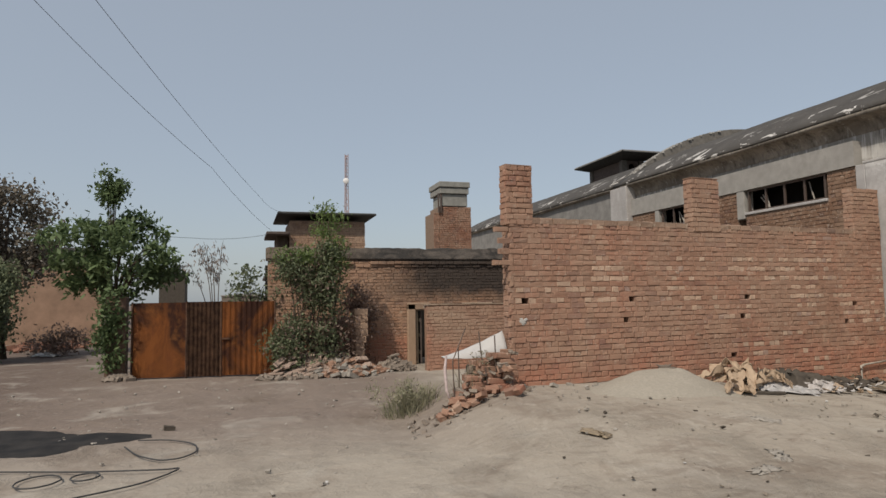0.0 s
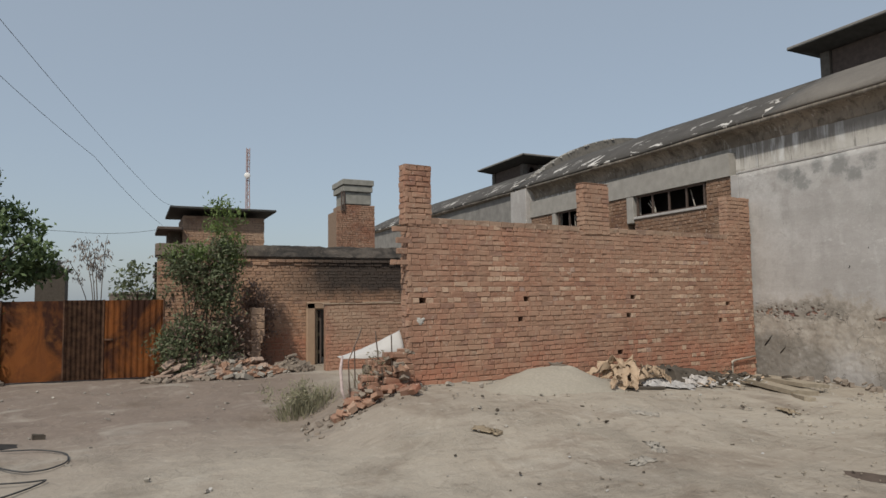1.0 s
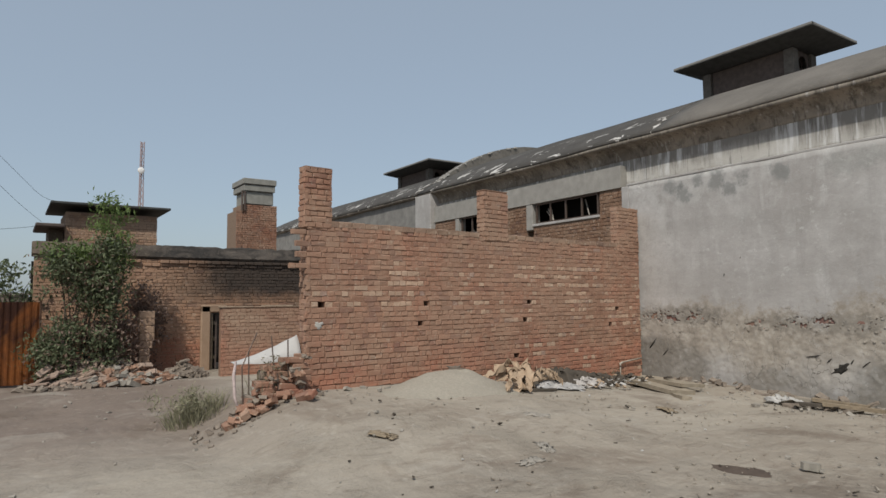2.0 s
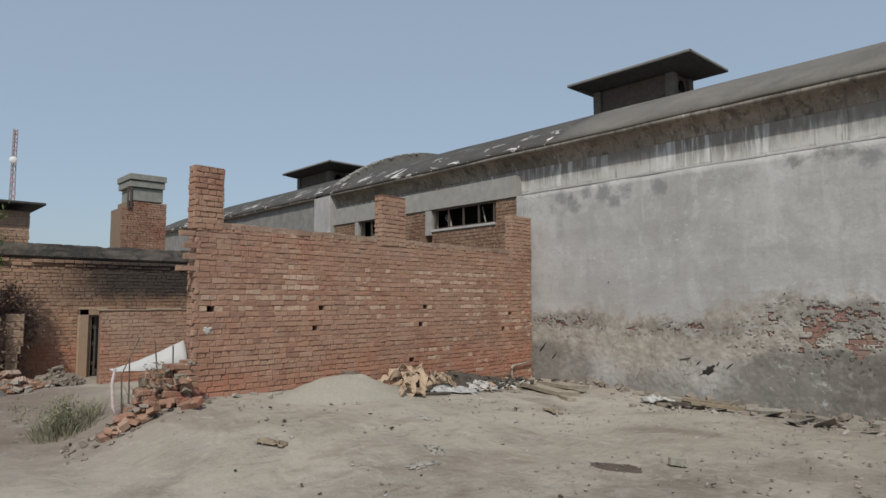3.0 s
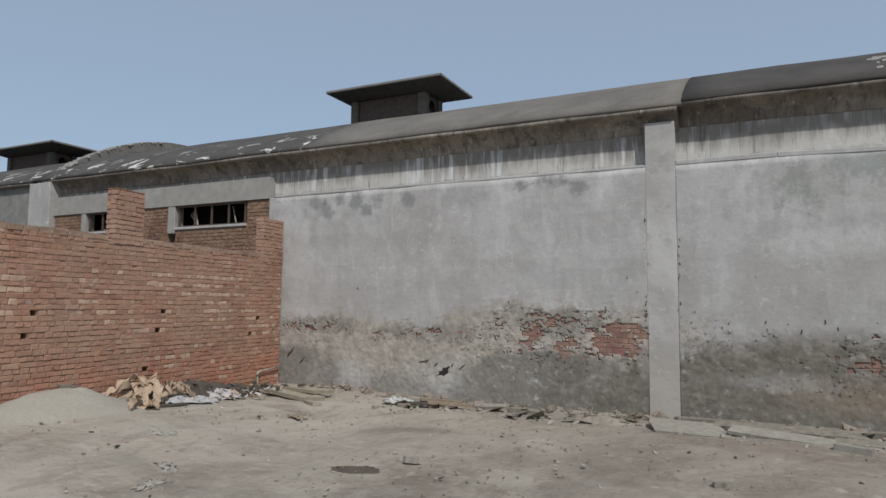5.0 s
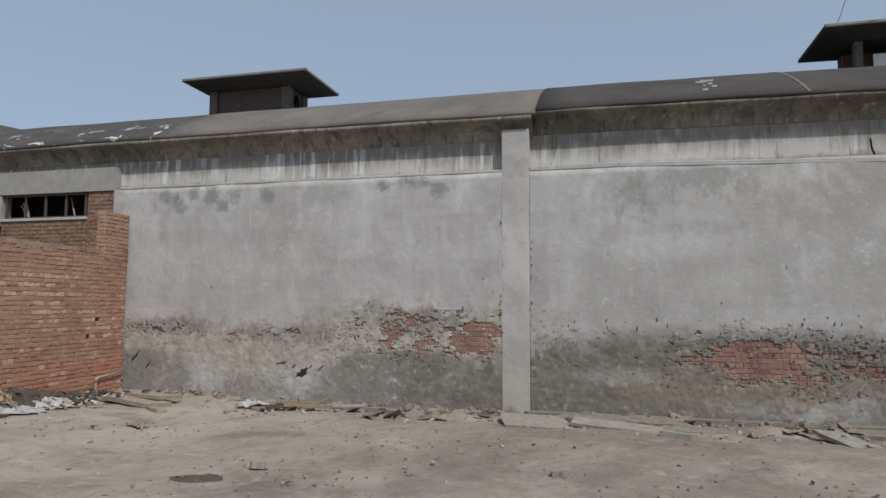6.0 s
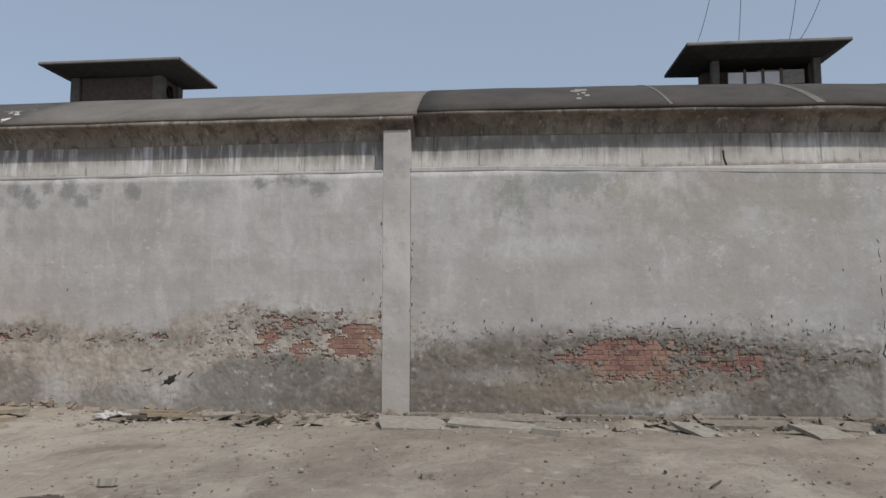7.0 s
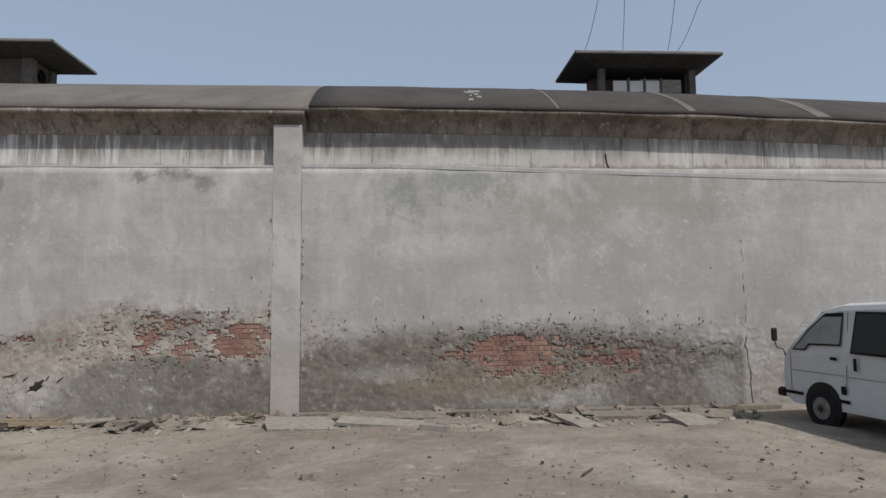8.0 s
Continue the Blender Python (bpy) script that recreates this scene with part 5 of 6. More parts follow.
tagged(part("foliage", leaves_bm(bmesh.new(), spots_top, 80, 0.13, 0.036, rng, 3.0), leaf_material("young_leaf", (0.10, 0.15, 0.05), (0.19, 0.25, 0.085)), cre, "lighter green top shoots"), kind="stuff")
tagged(part("foliage", leaves_bm(bmesh.new(), spots[::3] + spots_low, 90, 0.18, 0.038, rng, 2.4), M_LEAF_DEAD, cre, "dry brown leaves"), kind="stuff")
gp = thing("gate_pillar", "gate pillar hidden under a green creeper", "pillar")
part("shaft", box((-2.62, 16.75, -0.1), (-2.2, 17.15, 1.85), 0.02), plain("pillar_brick", (0.17, 0.11, 0.08), 0.95), gp)
rng = random.Random(71)
tagged(part("foliage", leaves_bm(bmesh.new(), [(rng.uniform(-2.75, -2.2), 16.72 + rng.uniform(-0.12, 0.1), rng.uniform(0.3, 2.0)) for _ in range(40)], 34, 0.11, 0.06, rng, 2), M_LEAF, gp), kind="stuff")

# ---- van ----
van = thing("white_van", "white older delivery van parked beside the hall wall", "van")
WHEEL = 0.95        # front axle behind the nose
van.matrix_world = Matrix.Translation((9.76, -6.26, -0.04)) @ Matrix.Rotation(radians(-81), 4, "Z") @ Matrix.Diagonal((1.03, 1.03, 1.03, 1)) @ Matrix.Translation((0, WHEEL, 0))
VX = 1.66


def side_profile():
    return [(0.30, 0.27), (0.15, 0.36), (0.12, 0.62), (0.15, 0.92), (0.25, 1.06), (0.58, 1.37), (0.84, 1.60), (0.96, 1.67), (1.25, 1.725), (2.4, 1.76), (4.5, 1.74), (4.72, 1.60), (4.78, 0.9), (4.74, 0.27)]


def van_body():
    """Outline along -y from the nose, widened over x with rounded shoulders."""
    bm = bmesh.new()
    rings = []
    for x, inset in ((0.0, 0.10), (0.045, 0.035), (0.16, 0.0), (VX - 0.16, 0.0), (VX - 0.045, 0.035), (VX, 0.10)):
        rings.append([bm.verts.new((x + (0.10 if x < 0.8 else -0.10) * smooth((z - 1.0) / 0.75), -y - (inset if y < 0.7 else -inset if y > 4 else 0), z - (inset if z > 1.5 else 0))) for y, z in side_profile()])
    n = len(rings[0])
    for a, b in zip(rings, rings[1:]):
        for i in range(n):
            bm.faces.new((a[i], a[(i + 1) % n], b[(i + 1) % n], b[i]))
    bm.faces.new(rings[0])
    bm.faces.new(rings[-1][::-1])
    return bm


M_VAN = plain("van_paint", (0.58, 0.585, 0.575), 0.4, grain=3, vary=0.10, dist=0.001)
M_TYRE = plain("rubber", (0.022, 0.022, 0.022), 0.9)
M_TRIM = plain("black_trim", (0.02, 0.02, 0.021), 0.5)
M_SEAM = plain("panel_gap", (0.25, 0.25, 0.245), 0.6)
M_RIM = plain("steel_rim", (0.25, 0.245, 0.24), 0.55, 0.1)
gk = Nodes("window_glass", 0.06)
gk.b.inputs["Specular IOR Level"].default_value = 0.6
M_GLASS = gk.done((0.05, 0.06, 0.062))
# opaque pane; the sunlit wall beyond the cab is put into its colour
M_PALE_PANE = plain("pale_pane", (0.56, 0.58, 0.55), 0.25, grain=4, vary=0.2, dist=0.001)
part("body", van_body(), M_VAN, van)


def lean(z):
    return 0.10 * smooth((z - 1.0) / 0.75)


def side_panel(pts, mat, name, label="", proud=0.006, thick=0.004):
    bm = bmesh.new()
    bm.faces.new([bm.verts.new((lean(z) - proud, -y, z)) for y, z in pts])
    bmesh.ops.solidify(bm, geom=bm.faces[:], thickness=thick)
    return part(name, bm, mat, van, label)


side_panel([(0.40, 1.045), (0.66, 1.05), (0.74, 1.13), (1.30, 1.145), (1.30, 1.60), (0.98, 1.585), (0.70, 1.36)], M_TRIM, "window_rubber", proud=0.003)
side_panel([(1.455, 1.055), (2.95, 1.03), (2.95, 1.60), (1.50, 1.615)], M_TRIM, "window_rubber", proud=0.003)
side_panel([(0.45, 1.065), (0.65, 1.07), (0.73, 1.155), (1.28, 1.168), (1.28, 1.54), (0.96, 1.535), (0.73, 1.35)], M_PALE_PANE, "cab_window", "pale front side window, lit wall behind it painted in")
side_panel([(1.485, 1.085), (2.92, 1.06), (2.92, 1.57), (1.53, 1.585)], M_GLASS, "side_window", "dark side window")
side_panel([(3.02, 1.06), (4.4, 1.06), (4.4, 1.56), (3.02, 1.57)], M_GLASS, "side_window", "dark side window")
for y in (0.36, 1.365, 3.0):
    side_panel([(y, 0.62 if y > 0.5 else 0.45), (y + 0.010, 0.62 if y > 0.5 else 0.45), (y + 0.010, 1.60 if y > 0.5 else 1.02), (y, 1.60 if y > 0.5 else 1.02)], M_SEAM, "door_seam", proud=0.003)
side_panel([(0.38, 0.745), (1.35, 0.745), (1.35, 0.752), (0.38, 0.752)], M_SEAM, "body_crease", proud=0.003)
side_panel([(1.40, 0.735), (4.6, 0.735), (4.6, 0.742), (1.40, 0.742)], M_SEAM, "body_crease", proud=0.003)
side_panel([(1.13, 0.945), (1.25, 0.945), (1.25, 0.99), (1.13, 0.99)], M_TRIM, "door_handle", proud=0.02, thick=0.016)
side_panel([(1.52, 0.83), (1.575, 0.83), (1.575, 1.0), (1.52, 1.0)], M_TRIM, "door_handle", proud=0.02, thick=0.016)
side_panel([(1.285, 0.50), (1.375, 0.50), (1.375, 0.61), (1.285, 0.61)], M_TRIM, "vent_grille", proud=0.008)
side_panel([(0.18, 0.40), (0.60, 0.40), (0.60, 0.445), (0.18, 0.445)], M_TRIM, "rub_strip", proud=0.012, thick=0.01)
side_panel([(1.27, 0.385), (1.43, 0.385), (1.43, 0.43), (1.27, 0.43)], M_TRIM, "rub_strip", proud=0.012, thick=0.01)
part("bumper", box((-0.01, -0.22, 0.33), (VX + 0.01, -0.05, 0.46), 0.03), M_TRIM, van, "black bumper")
part("headlight", box((0.12, -0.15, 0.66), (0.36, -0.10, 0.82), 0.015), M_RIM, van)
part("headlight", box((VX - 0.36, -0.15, 0.66), (VX - 0.12, -0.10, 0.82), 0.015), M_RIM, van)
bm = bmesh.new()
bm.faces.new([bm.verts.new(v) for v in ((0.16, -0.33, 1.13), (VX - 0.16, -0.33, 1.13), (VX - 0.24, -0.80, 1.57), (0.24, -0.80, 1.57))])
bmesh.ops.translate(bm, vec=(0, 0.03, 0.03), verts=bm.verts)
bmesh.ops.solidify(bm, geom=bm.faces[:], thickness=0.006)
part("windscreen", bm, M_GLASS, van)
mir = part("mirror", box((-0.14, -0.18, 1.16), (-0.04, -0.13, 1.36), 0.02), M_TRIM, van, "black door mirror on a bent arm")
part("mirror_arm", tube([(-0.09, -0.16, 1.17), (-0.08, -0.18, 1.07), (-0.02, -0.25, 1.04), (0.01, -0.26, 0.94)], 0.009, 6), M_TRIM, mir)
for y in (-WHEEL, -3.55):
    for x, o in ((-0.03, -1), (VX - 0.15, 1)):
        wheel = part("wheel", tube([(x, y, 0.265), (x + 0.015, y, 0.265), (x + 0.165, y, 0.265), (x + 0.18, y, 0.265)], [0.245, 0.265, 0.265, 0.245], 32), M_TYRE, van)
        f = x if o < 0 else x + 0.18
        part("rim", tube([(f + 0.01 * o, y, 0.265), (f - 0.03 * o, y, 0.265)], [0.150, 0.165], 24), M_RIM, wheel)
        part("rim_dish", tube([(f + 0.016 * o, y, 0.265), (f - 0.02 * o, y, 0.265)], [0.075, 0.105], 20), M_SLAB, wheel)
        part("hub", tube([(f + 0.035 * o, y, 0.265), (f, y, 0.265)], [0.04, 0.055], 12), M_RUST_DARK, wheel)
    # flat black disc on the body, painted for the shaded wheel well
    arch = bmesh.new()
    tube_bm(arch, [(-0.005, y, 0.30), (0.02, y, 0.30)], 0.325, 32)
    part("dark_arch_disc", arch, M_TRIM, van)

# ---- heaps and litter ----
def heap(name, cx, cy, rx, ry, high, mat, label, category, seed):
    verts, faces, n, m = [], [], 40, 20
    for j in range(m + 1):
        for i in range(n):
            a, q = 2 * math.pi * i / n, j / m
            x, y = cx + rx * q * math.cos(a), cy + ry * q * math.sin(a)
            lump = 1 + 0.25 * noise.noise((x * 2, y * 2, seed))
            z = ground_z(x, y) - 0.05 + (high + 0.05) * (1 - smooth(q)) ** 1.1 * lump + (0.03 * noise.noise((x * 5, y * 5, seed)) + 0.018 * noise.noise((x * 13, y * 13, seed))) * (1 - q)
            verts.append((x, y, z))
    for j in range(m):
        for i in range(n):
            a, b = j * n + i, j * n + (i + 1) % n
            faces.append((a, b, b + n, a + n))
    return tagged(raw(name, verts, faces, mat, flat=False), label, category)


heap("sand_mound", 6.00, 8.55, 1.65, 0.95, 0.27, M_SAND, "heap of pale sand against the brick wall", "sand heap", 4)


def draped(name, cx, cy, rx, ry, mat, label, category, seed, crumple=0.12, lift=0.03, rot=0.0, n=22):
    """A crumpled sheet lying on the ground."""
    verts, faces = [], []
    ca, sa = math.cos(rot), math.sin(rot)
    for j in range(n + 1):
        for i in range(n + 1):
            u, v = 2 * i / n - 1, 2 * j / n - 1
            edge = 1 + 0.35 * noise.noise((u * 2 + seed, v * 2, 3))
            px, py = u * rx * edge, v * ry * edge
            x, y = cx + px * ca - py * sa, cy + px * sa + py * ca
            f = 0.75 - 1.3 * abs(noise.noise((u * 1.6 + seed, v * 1.6, 1))) + 0.45 * abs(noise.noise((u * 4 + seed, v * 4, 2)))
            x += 0.35 * rx * noise.noise((u * 3 + seed, v * 3, 7))
            y += 0.35 * ry * noise.noise((u * 3 + seed, v * 3, 9))
            fall = 1 - 0.75 * max(abs(u), abs(v)) ** 2
            verts.append((x, y, ground_z(x, y) + lift + crumple * f * fall * 1.6))
    for j in range(n):
        for i in range(n):
            a = j * (n + 1) + i
            faces.append((a, a + 1, a + n + 2, a + n + 1))
    ob = tagged(raw(name, verts, faces, mat, flat=False), label, category)
    ob.modifiers.new("depth", "SOLIDIFY").thickness = 0.006
    return ob


def flat_patch(name, cx, cy, rx, ry, mat, label, category, seed, rot=0.0):
    """A thin irregular patch following the ground."""
    bm = bmesh.new()
    ca, sa = math.cos(rot), math.sin(rot)
    n, m = 48, 8
    rings = []
    for j in range(1, m + 1):
        ring = []
        for i in range(n):
            a, q = 2 * math.pi * i / n, j / m
            k = (1 + 0.45 * noise.noise((math.cos(a) * 1.3 + seed, math.sin(a) * 1.3, 2)) + 0.12 * noise.noise((math.cos(a) * 5 + seed, math.sin(a) * 5, 4))) * q
            px, py = rx * k * math.cos(a), ry * k * math.sin(a)
            x, y = cx + px * ca - py * sa, cy + px * sa + py * ca
            z = ground_z(x, y) + 0.035 * noise.noise((x * 0.7, y * 0.7, 1.3)) + 0.016 * noise.noise((x * 2.3, y * 2.3, 4.1)) + 0.010 * noise.noise((x * 5.5, y * 5.5, 7.7))
            ring.append(bm.verts.new((x, y, z + 0.014 - 0.012 * q ** 4)))
        rings.append(ring)
    bm.faces.new(rings[0])
    for a, b in zip(rings, rings[1:]):
        for i in range(n):
            bm.faces.new((a[i], b[i], b[(i + 1) % n], a[(i + 1) % n]))
    return solid(name, bm, mat, label, category, flat=False)


def slab(name, c, size, rot, tilt, mat, label, category, group="", seed=0, chip=0.02):
    """A broken-edged flat piece lying on the ground."""
    rng = random.Random(seed)
    lx, ly, lz = size
    hx, hy = lx / 2, ly / 2
    corners = ((-hx, -hy), (hx, -hy), (hx, hy), (-hx, hy))
    outline = []
    for (ax, ay), (bx, by) in zip(corners, corners[1:] + corners[:1]):
        for q in (0.0, rng.uniform(0.25, 0.4), rng.uniform(0.55, 0.8)):
            outline.append((ax + (bx - ax) * q + rng.uniform(-chip, chip), ay + (by - ay) * q + rng.uniform(-chip, chip)))
    n = len(outline)
    bm = bmesh.new()
    top = [bm.verts.new((x, y, lz / 2 + rng.uniform(-0.004, 0.004))) for x, y in outline]
    low = [bm.verts.new((x * 0.98, y * 0.98, -lz / 2)) for x, y in outline]
    bm.faces.new(top)
    bm.faces.new(low[::-1])
    for i in range(n):
        bm.faces.new((top[i], low[i], low[(i + 1) % n], top[(i + 1) % n]))
    bmesh.ops.transform(bm, matrix=Matrix.Translation((c[0], c[1], c[2] - (0.02 if group == LYING else 0.0))) @ Euler((radians(tilt[0]), radians(tilt[1]), radians(rot))).to_matrix().to_4x4(), verts=bm.verts)
    return solid(name, bm, mat, label, category, group=group)


LYING = "broken slabs along the wall"
M_PAVE = plain("paving_slab", (0.335, 0.308, 0.265), 0.95, grain=9, vary=0.35, strength=0.7)
M_PAVE_D = plain("dirty_slab", (0.265, 0.235, 0.195), 0.95, grain=9, vary=0.4, strength=0.7)
slab("concrete_slab", (10.60, 1.32, 0.025), (0.84, 1.05, 0.04), 13, (3.5, -2.5), M_PAVE, "wide pale broken concrete slab lying at the wall foot", "slab", LYING, 1, 0.045)
slab("concrete_slab", (10.52, 0.12, 0.03), (0.30, 1.30, 0.05), -7, (3, -9), M_PAVE, "long narrow concrete slab tipped at the wall foot", "slab", LYING, 2)
slab("concrete_slab", (11.10, 0.05, 0.02), (0.34, 1.9, 0.06), -4, (0, -6), M_PAVE_D, "long narrow concrete slab flat at the wall foot", "slab", LYING, 3)
slab("concrete_block", (9.95, -0.67, 0.03), (0.20, 0.40, 0.12), -18, (2, 4), M_PAVE, "short grey concrete block on the earth", "block", LYING, 4, 0.012)
slab("concrete_slab", (10.75, -1.15, -0.02), (0.25, 0.85, 0.05), 8, (2, -8), M_PAVE_D, "narrow dirty slab piece at the wall foot", "slab", LYING, 5)
slab("concrete_slab", (10.28, -2.85, 0.03), (0.80, 0.46, 0.05), 18, (4, -5), M_PAVE, "tilted grey slab piece at the wall foot", "slab", LYING, 6, 0.04)
slab("concrete_slab", (10.25, -4.52, 0.03), (0.74, 0.62, 0.06), 12, (3, -5), M_PAVE, "tilted grey slab piece near the van", "slab", LYING, 7, 0.04)
slab("timber_strip", (9.78, -2.25, 0.01), (0.07, 0.64, 0.025), 14, (0, 0), M_WOOD, "thin pale strip of timber on the earth", "plank", LYING, 8)
slab("concrete_slab", (11.05, -3.75, 0.0), (0.32, 1.3, 0.05), 3, (0, -7), M_PAVE_D, "dirty slab flat at the wall foot", "slab", LYING, 9)
slab("concrete_slab", (10.95, -5.2, 0.0), (0.40, 0.7, 0.05), -16, (3, -10), M_PAVE_D, "dirty slab flat at the wall foot", "slab", LYING, 10)
KERB = "kerb stones along the wall"
for y, ln, s in ((2.75, 0.9, 1), (3.75, 1.0, 2), (4.85, 1.1, 3), (5.9, 0.8, 4)):
    slab("kerb_stone", (11.24 - 0.05 * (s % 3), y, (-0.055, -0.035, -0.06, -0.045)[s % 4]), (0.17 + 0.03 * (s % 2), ln, 0.10), (7, -5, 3, -9)[s % 4], ((3, -2, 4, -4)[s % 4], -9 + 3 * (s % 3)), M_PAVE if s % 2 else M_PAVE_D, "worn grey kerb stone sunk in earth", "kerb stone", KERB, 20 + s, 0.03)
slab("kerb_stone", (11.50, -0.5, -0.03), (0.20, 4.0, 0.10), 0, (0, 0), M_PAVE_D, "long dirty plinth edge at the wall foot", "kerb stone", KERB, 28, 0.02)
slab("kerb_stone", (11.50, -4.6, -0.03), (0.20, 4.0, 0.10), 0, (0, 0), M_PAVE_D, "long dirty plinth edge at the wall foot", "kerb stone", KERB, 29, 0.02)
BOARDS = "stacked boards in the corner"
M_BOARD = plain("weathered_board", (0.37, 0.32, 0.25), 0.9, grain=11, vary=0.3)
slab("board", (9.98, 8.02, 0.125), (1.42, 0.46, 0.07), 70, (4, -1), M_BOARD, "pale flat board lying in the corner", "board", BOARDS, 31, 0.012)
slab("board", (10.40, 8.15, 0.165), (1.40, 0.50, 0.06), 72, (4, 1), M_BOARD, "pale flat board lying beside another board", "board", BOARDS, 32, 0.012)
slab("board", (9.46, 7.22, 0.09), (0.70, 0.16, 0.07), 52, (6, 3), M_BOARD, "short broken board end", "board", BOARDS, 33, 0.02)

# pipe at the corner
pipe = thing("white_pipe", "bent white plastic pipe against the brick wall", "pipe")
pp = [BW_A + BW_U * s - BW_IN * 0.05 + Vector((0, 0, z)) for s, z in ((7.08, 0.0), (7.08, 0.34), (7.13, 0.375), (7.80, 0.42))]
M_PIPE = plain("soiled_pipe", (0.45, 0.40, 0.34), 0.7, grain=8)
part("pipe_run", tube([tuple(p) for p in pp], 0.017, 8), M_PIPE, pipe, flat=False)
part("elbow", tube([tuple(pp[1] - Vector((0, 0, 0.05))), tuple(pp[1] + Vector((0, 0, 0.01))), tuple(pp[2] + BW_U * 0.04)], 0.024, 8), M_PIPE, pipe, flat=False)

# crumpled packing and rubbish by the brick wall
packing = thing("packing_pile", "crumpled tan packing sheets thrown by the brick wall", "packing sheets")


def ribbon(a, b, wide, hump, seed, n=14):
    """A creased strip of stiff sheet from a to b, arched and buckled."""
    a, b = Vector(a), Vector(b)
    side = (b - a).cross(Vector((0, 0, 1))).normalized()
    verts, faces = [], []
    for i in range(n + 1):
        t = i / n
        for k in range(6):
            u = k / 5 - 0.5
            w = wide * (0.7 + 0.5 * abs(noise.noise((t * 3 + seed, 0, 1))))
            p = a.lerp(b, t) + side * u * w
            crease = abs(noise.noise((t * 3.3 + seed, u * 2.5, 2))) * 2 - 0.5
            p.z += hump * math.sin(math.pi * t) + 0.10 * crease + 0.10 * u * noise.noise((t * 2 + seed, 5, 5))
            p += side * 0.10 * noise.noise((t * 4 + seed, u * 2, 8))
            verts.append(p)
    for i in range(n):
        for k in range(5):
            q = i * 6 + k
            faces.append((q, q + 1, q + 7, q + 6))
    ob = raw("sheet", verts, faces, M_CARD, packing)
    ob.modifiers.new("depth", "SOLIDIFY").thickness = 0.008


for a, b, wide, hump, sd in (((6.62, 8.78, 0.42), (7.30, 8.70, 0.55), 0.22, 0.05, 1), ((6.85, 8.10, 0.33), (7.20, 8.75, 0.52), 0.20, 0.05, 2),
                            ((7.05, 8.95, 0.40), (7.45, 8.60, 0.38), 0.30, 0.28, 3), ((7.15, 8.60, 0.36), (7.75, 8.80, 0.36), 0.26, 0.26, 4),
                            ((7.30, 8.35, 0.33), (7.55, 8.95, 0.45), 0.22, 0.22, 5), ((7.5, 8.75, 0.33), (8.15, 8.95, 0.36), 0.20, 0.10, 6),
                            ((6.75, 8.30, 0.32), (7.05, 8.05, 0.33), 0.16, 0.04, 7), ((7.0, 8.7, 0.4), (7.2, 9.0, 0.62), 0.28, 0.05, 8)):
    ribbon(a, b, wide * 0.8, hump, sd * 3.7)
rng = random.Random(90)
for sd in range(7):
    x, y = rng.uniform(6.6, 7.9), rng.uniform(8.15, 8.8)
    a = rng.uniform(0, 6.3)
    ln = rng.uniform(0.4, 0.75)
    ribbon((x, y, 0.36 + rng.uniform(0, 0.16)), (x + ln * math.cos(a), y + ln * 0.4 * math.sin(a), 0.32 + rng.uniform(0, 0.12)), rng.uniform(0.05, 0.10), rng.uniform(0.02, 0.10), 50 + sd * 2.3, 9)
draped("white_plastic_sheet", 7.85, 8.35, 0.40, 0.20, plain("soiled_plastic", (0.49, 0.475, 0.465), 0.75, grain=9, vary=0.35), "crumpled white plastic sheet on the earth", "plastic sheet", 5.0, 0.10, 0.02, -0.25)
draped("grey_plastic_sheet", 8.75, 8.55, 0.35, 0.20, plain("grey_sheet", (0.50, 0.47, 0.45), 0.8, grain=6), "crumpled greyish plastic sheet on rubbish", "plastic sheet", 15.0, 0.12, 0.02, 0.1)
draped("dark_rag", 8.35, 8.85, 0.70, 0.30, M_RAG, "dark rotting rags heaped by the wall", "rags", 17.0, 0.22, 0.03, -0.05, 30)
draped("dark_rag", 9.35, 8.95, 0.60, 0.22, M_RAG, "dark rotting rags heaped by the wall", "rags", 19.0, 0.16, 0.02, 0.05, 30)
slab("cardboard_piece", (8.95, 8.62, 0.24), (0.42, 0.14, 0.03), -12, (18, 6), M_CARD, "torn cardboard strip on the rubbish", "cardboard", "", 41)
slab("dark_plank", (7.3, 8.22, 0.27), (0.75, 0.08, 0.03), -8, (4, 3), M_RAG, "dark strip of wood on the earth", "plank", "", 42)
rubble("broken_brick", 70, lambda r: Vector(((x := r.uniform(3.9, 11.0)), 9.0 + 0.085 * (x - 3.75) - abs(r.gauss(0.10, 0.16)), ground_z(x, 8.9) + 0.02)), (0.04, 0.14), M_STONE, "broken stones along the brick wall foot", "rubble", 81)
rubble("broken_brick", 80, lambda r: Vector((r.uniform(7.6, 10.4), 8.75 + r.gauss(0, 0.22), 0.17 + r.uniform(0, 0.07))), (0.04, 0.16), M_RAG, "dark rubbish heaped along the brick wall", "rubbish", 82)
rubble("card_litter", 34, lambda r: Vector((r.uniform(7.4, 10.2), 8.55 + r.gauss(0, 0.20), 0.17 + r.uniform(0, 0.10))), (0.03, 0.11), M_CARD, "torn scraps of tan card in the rubbish", "litter", 92, thin=True)
rubble("plastic_litter", 60, lambda r: Vector((r.uniform(7.4, 10.2), 8.45 + r.gauss(0, 0.20), 0.16 + r.uniform(0, 0.08))), (0.03, 0.10), M_BAG, "torn scraps of pale plastic in the rubbish", "litter", 93, thin=True)
rubble("stone_litter", 260, lambda r: Vector(((x := r.uniform(9.9, 11.5)), (y := r.uniform(-5.5, 8.5)), ground_z(x, y) + 0.012)), (0.02, 0.10), M_STONE, "small stones scattered along the plastered wall", "stones", 83)
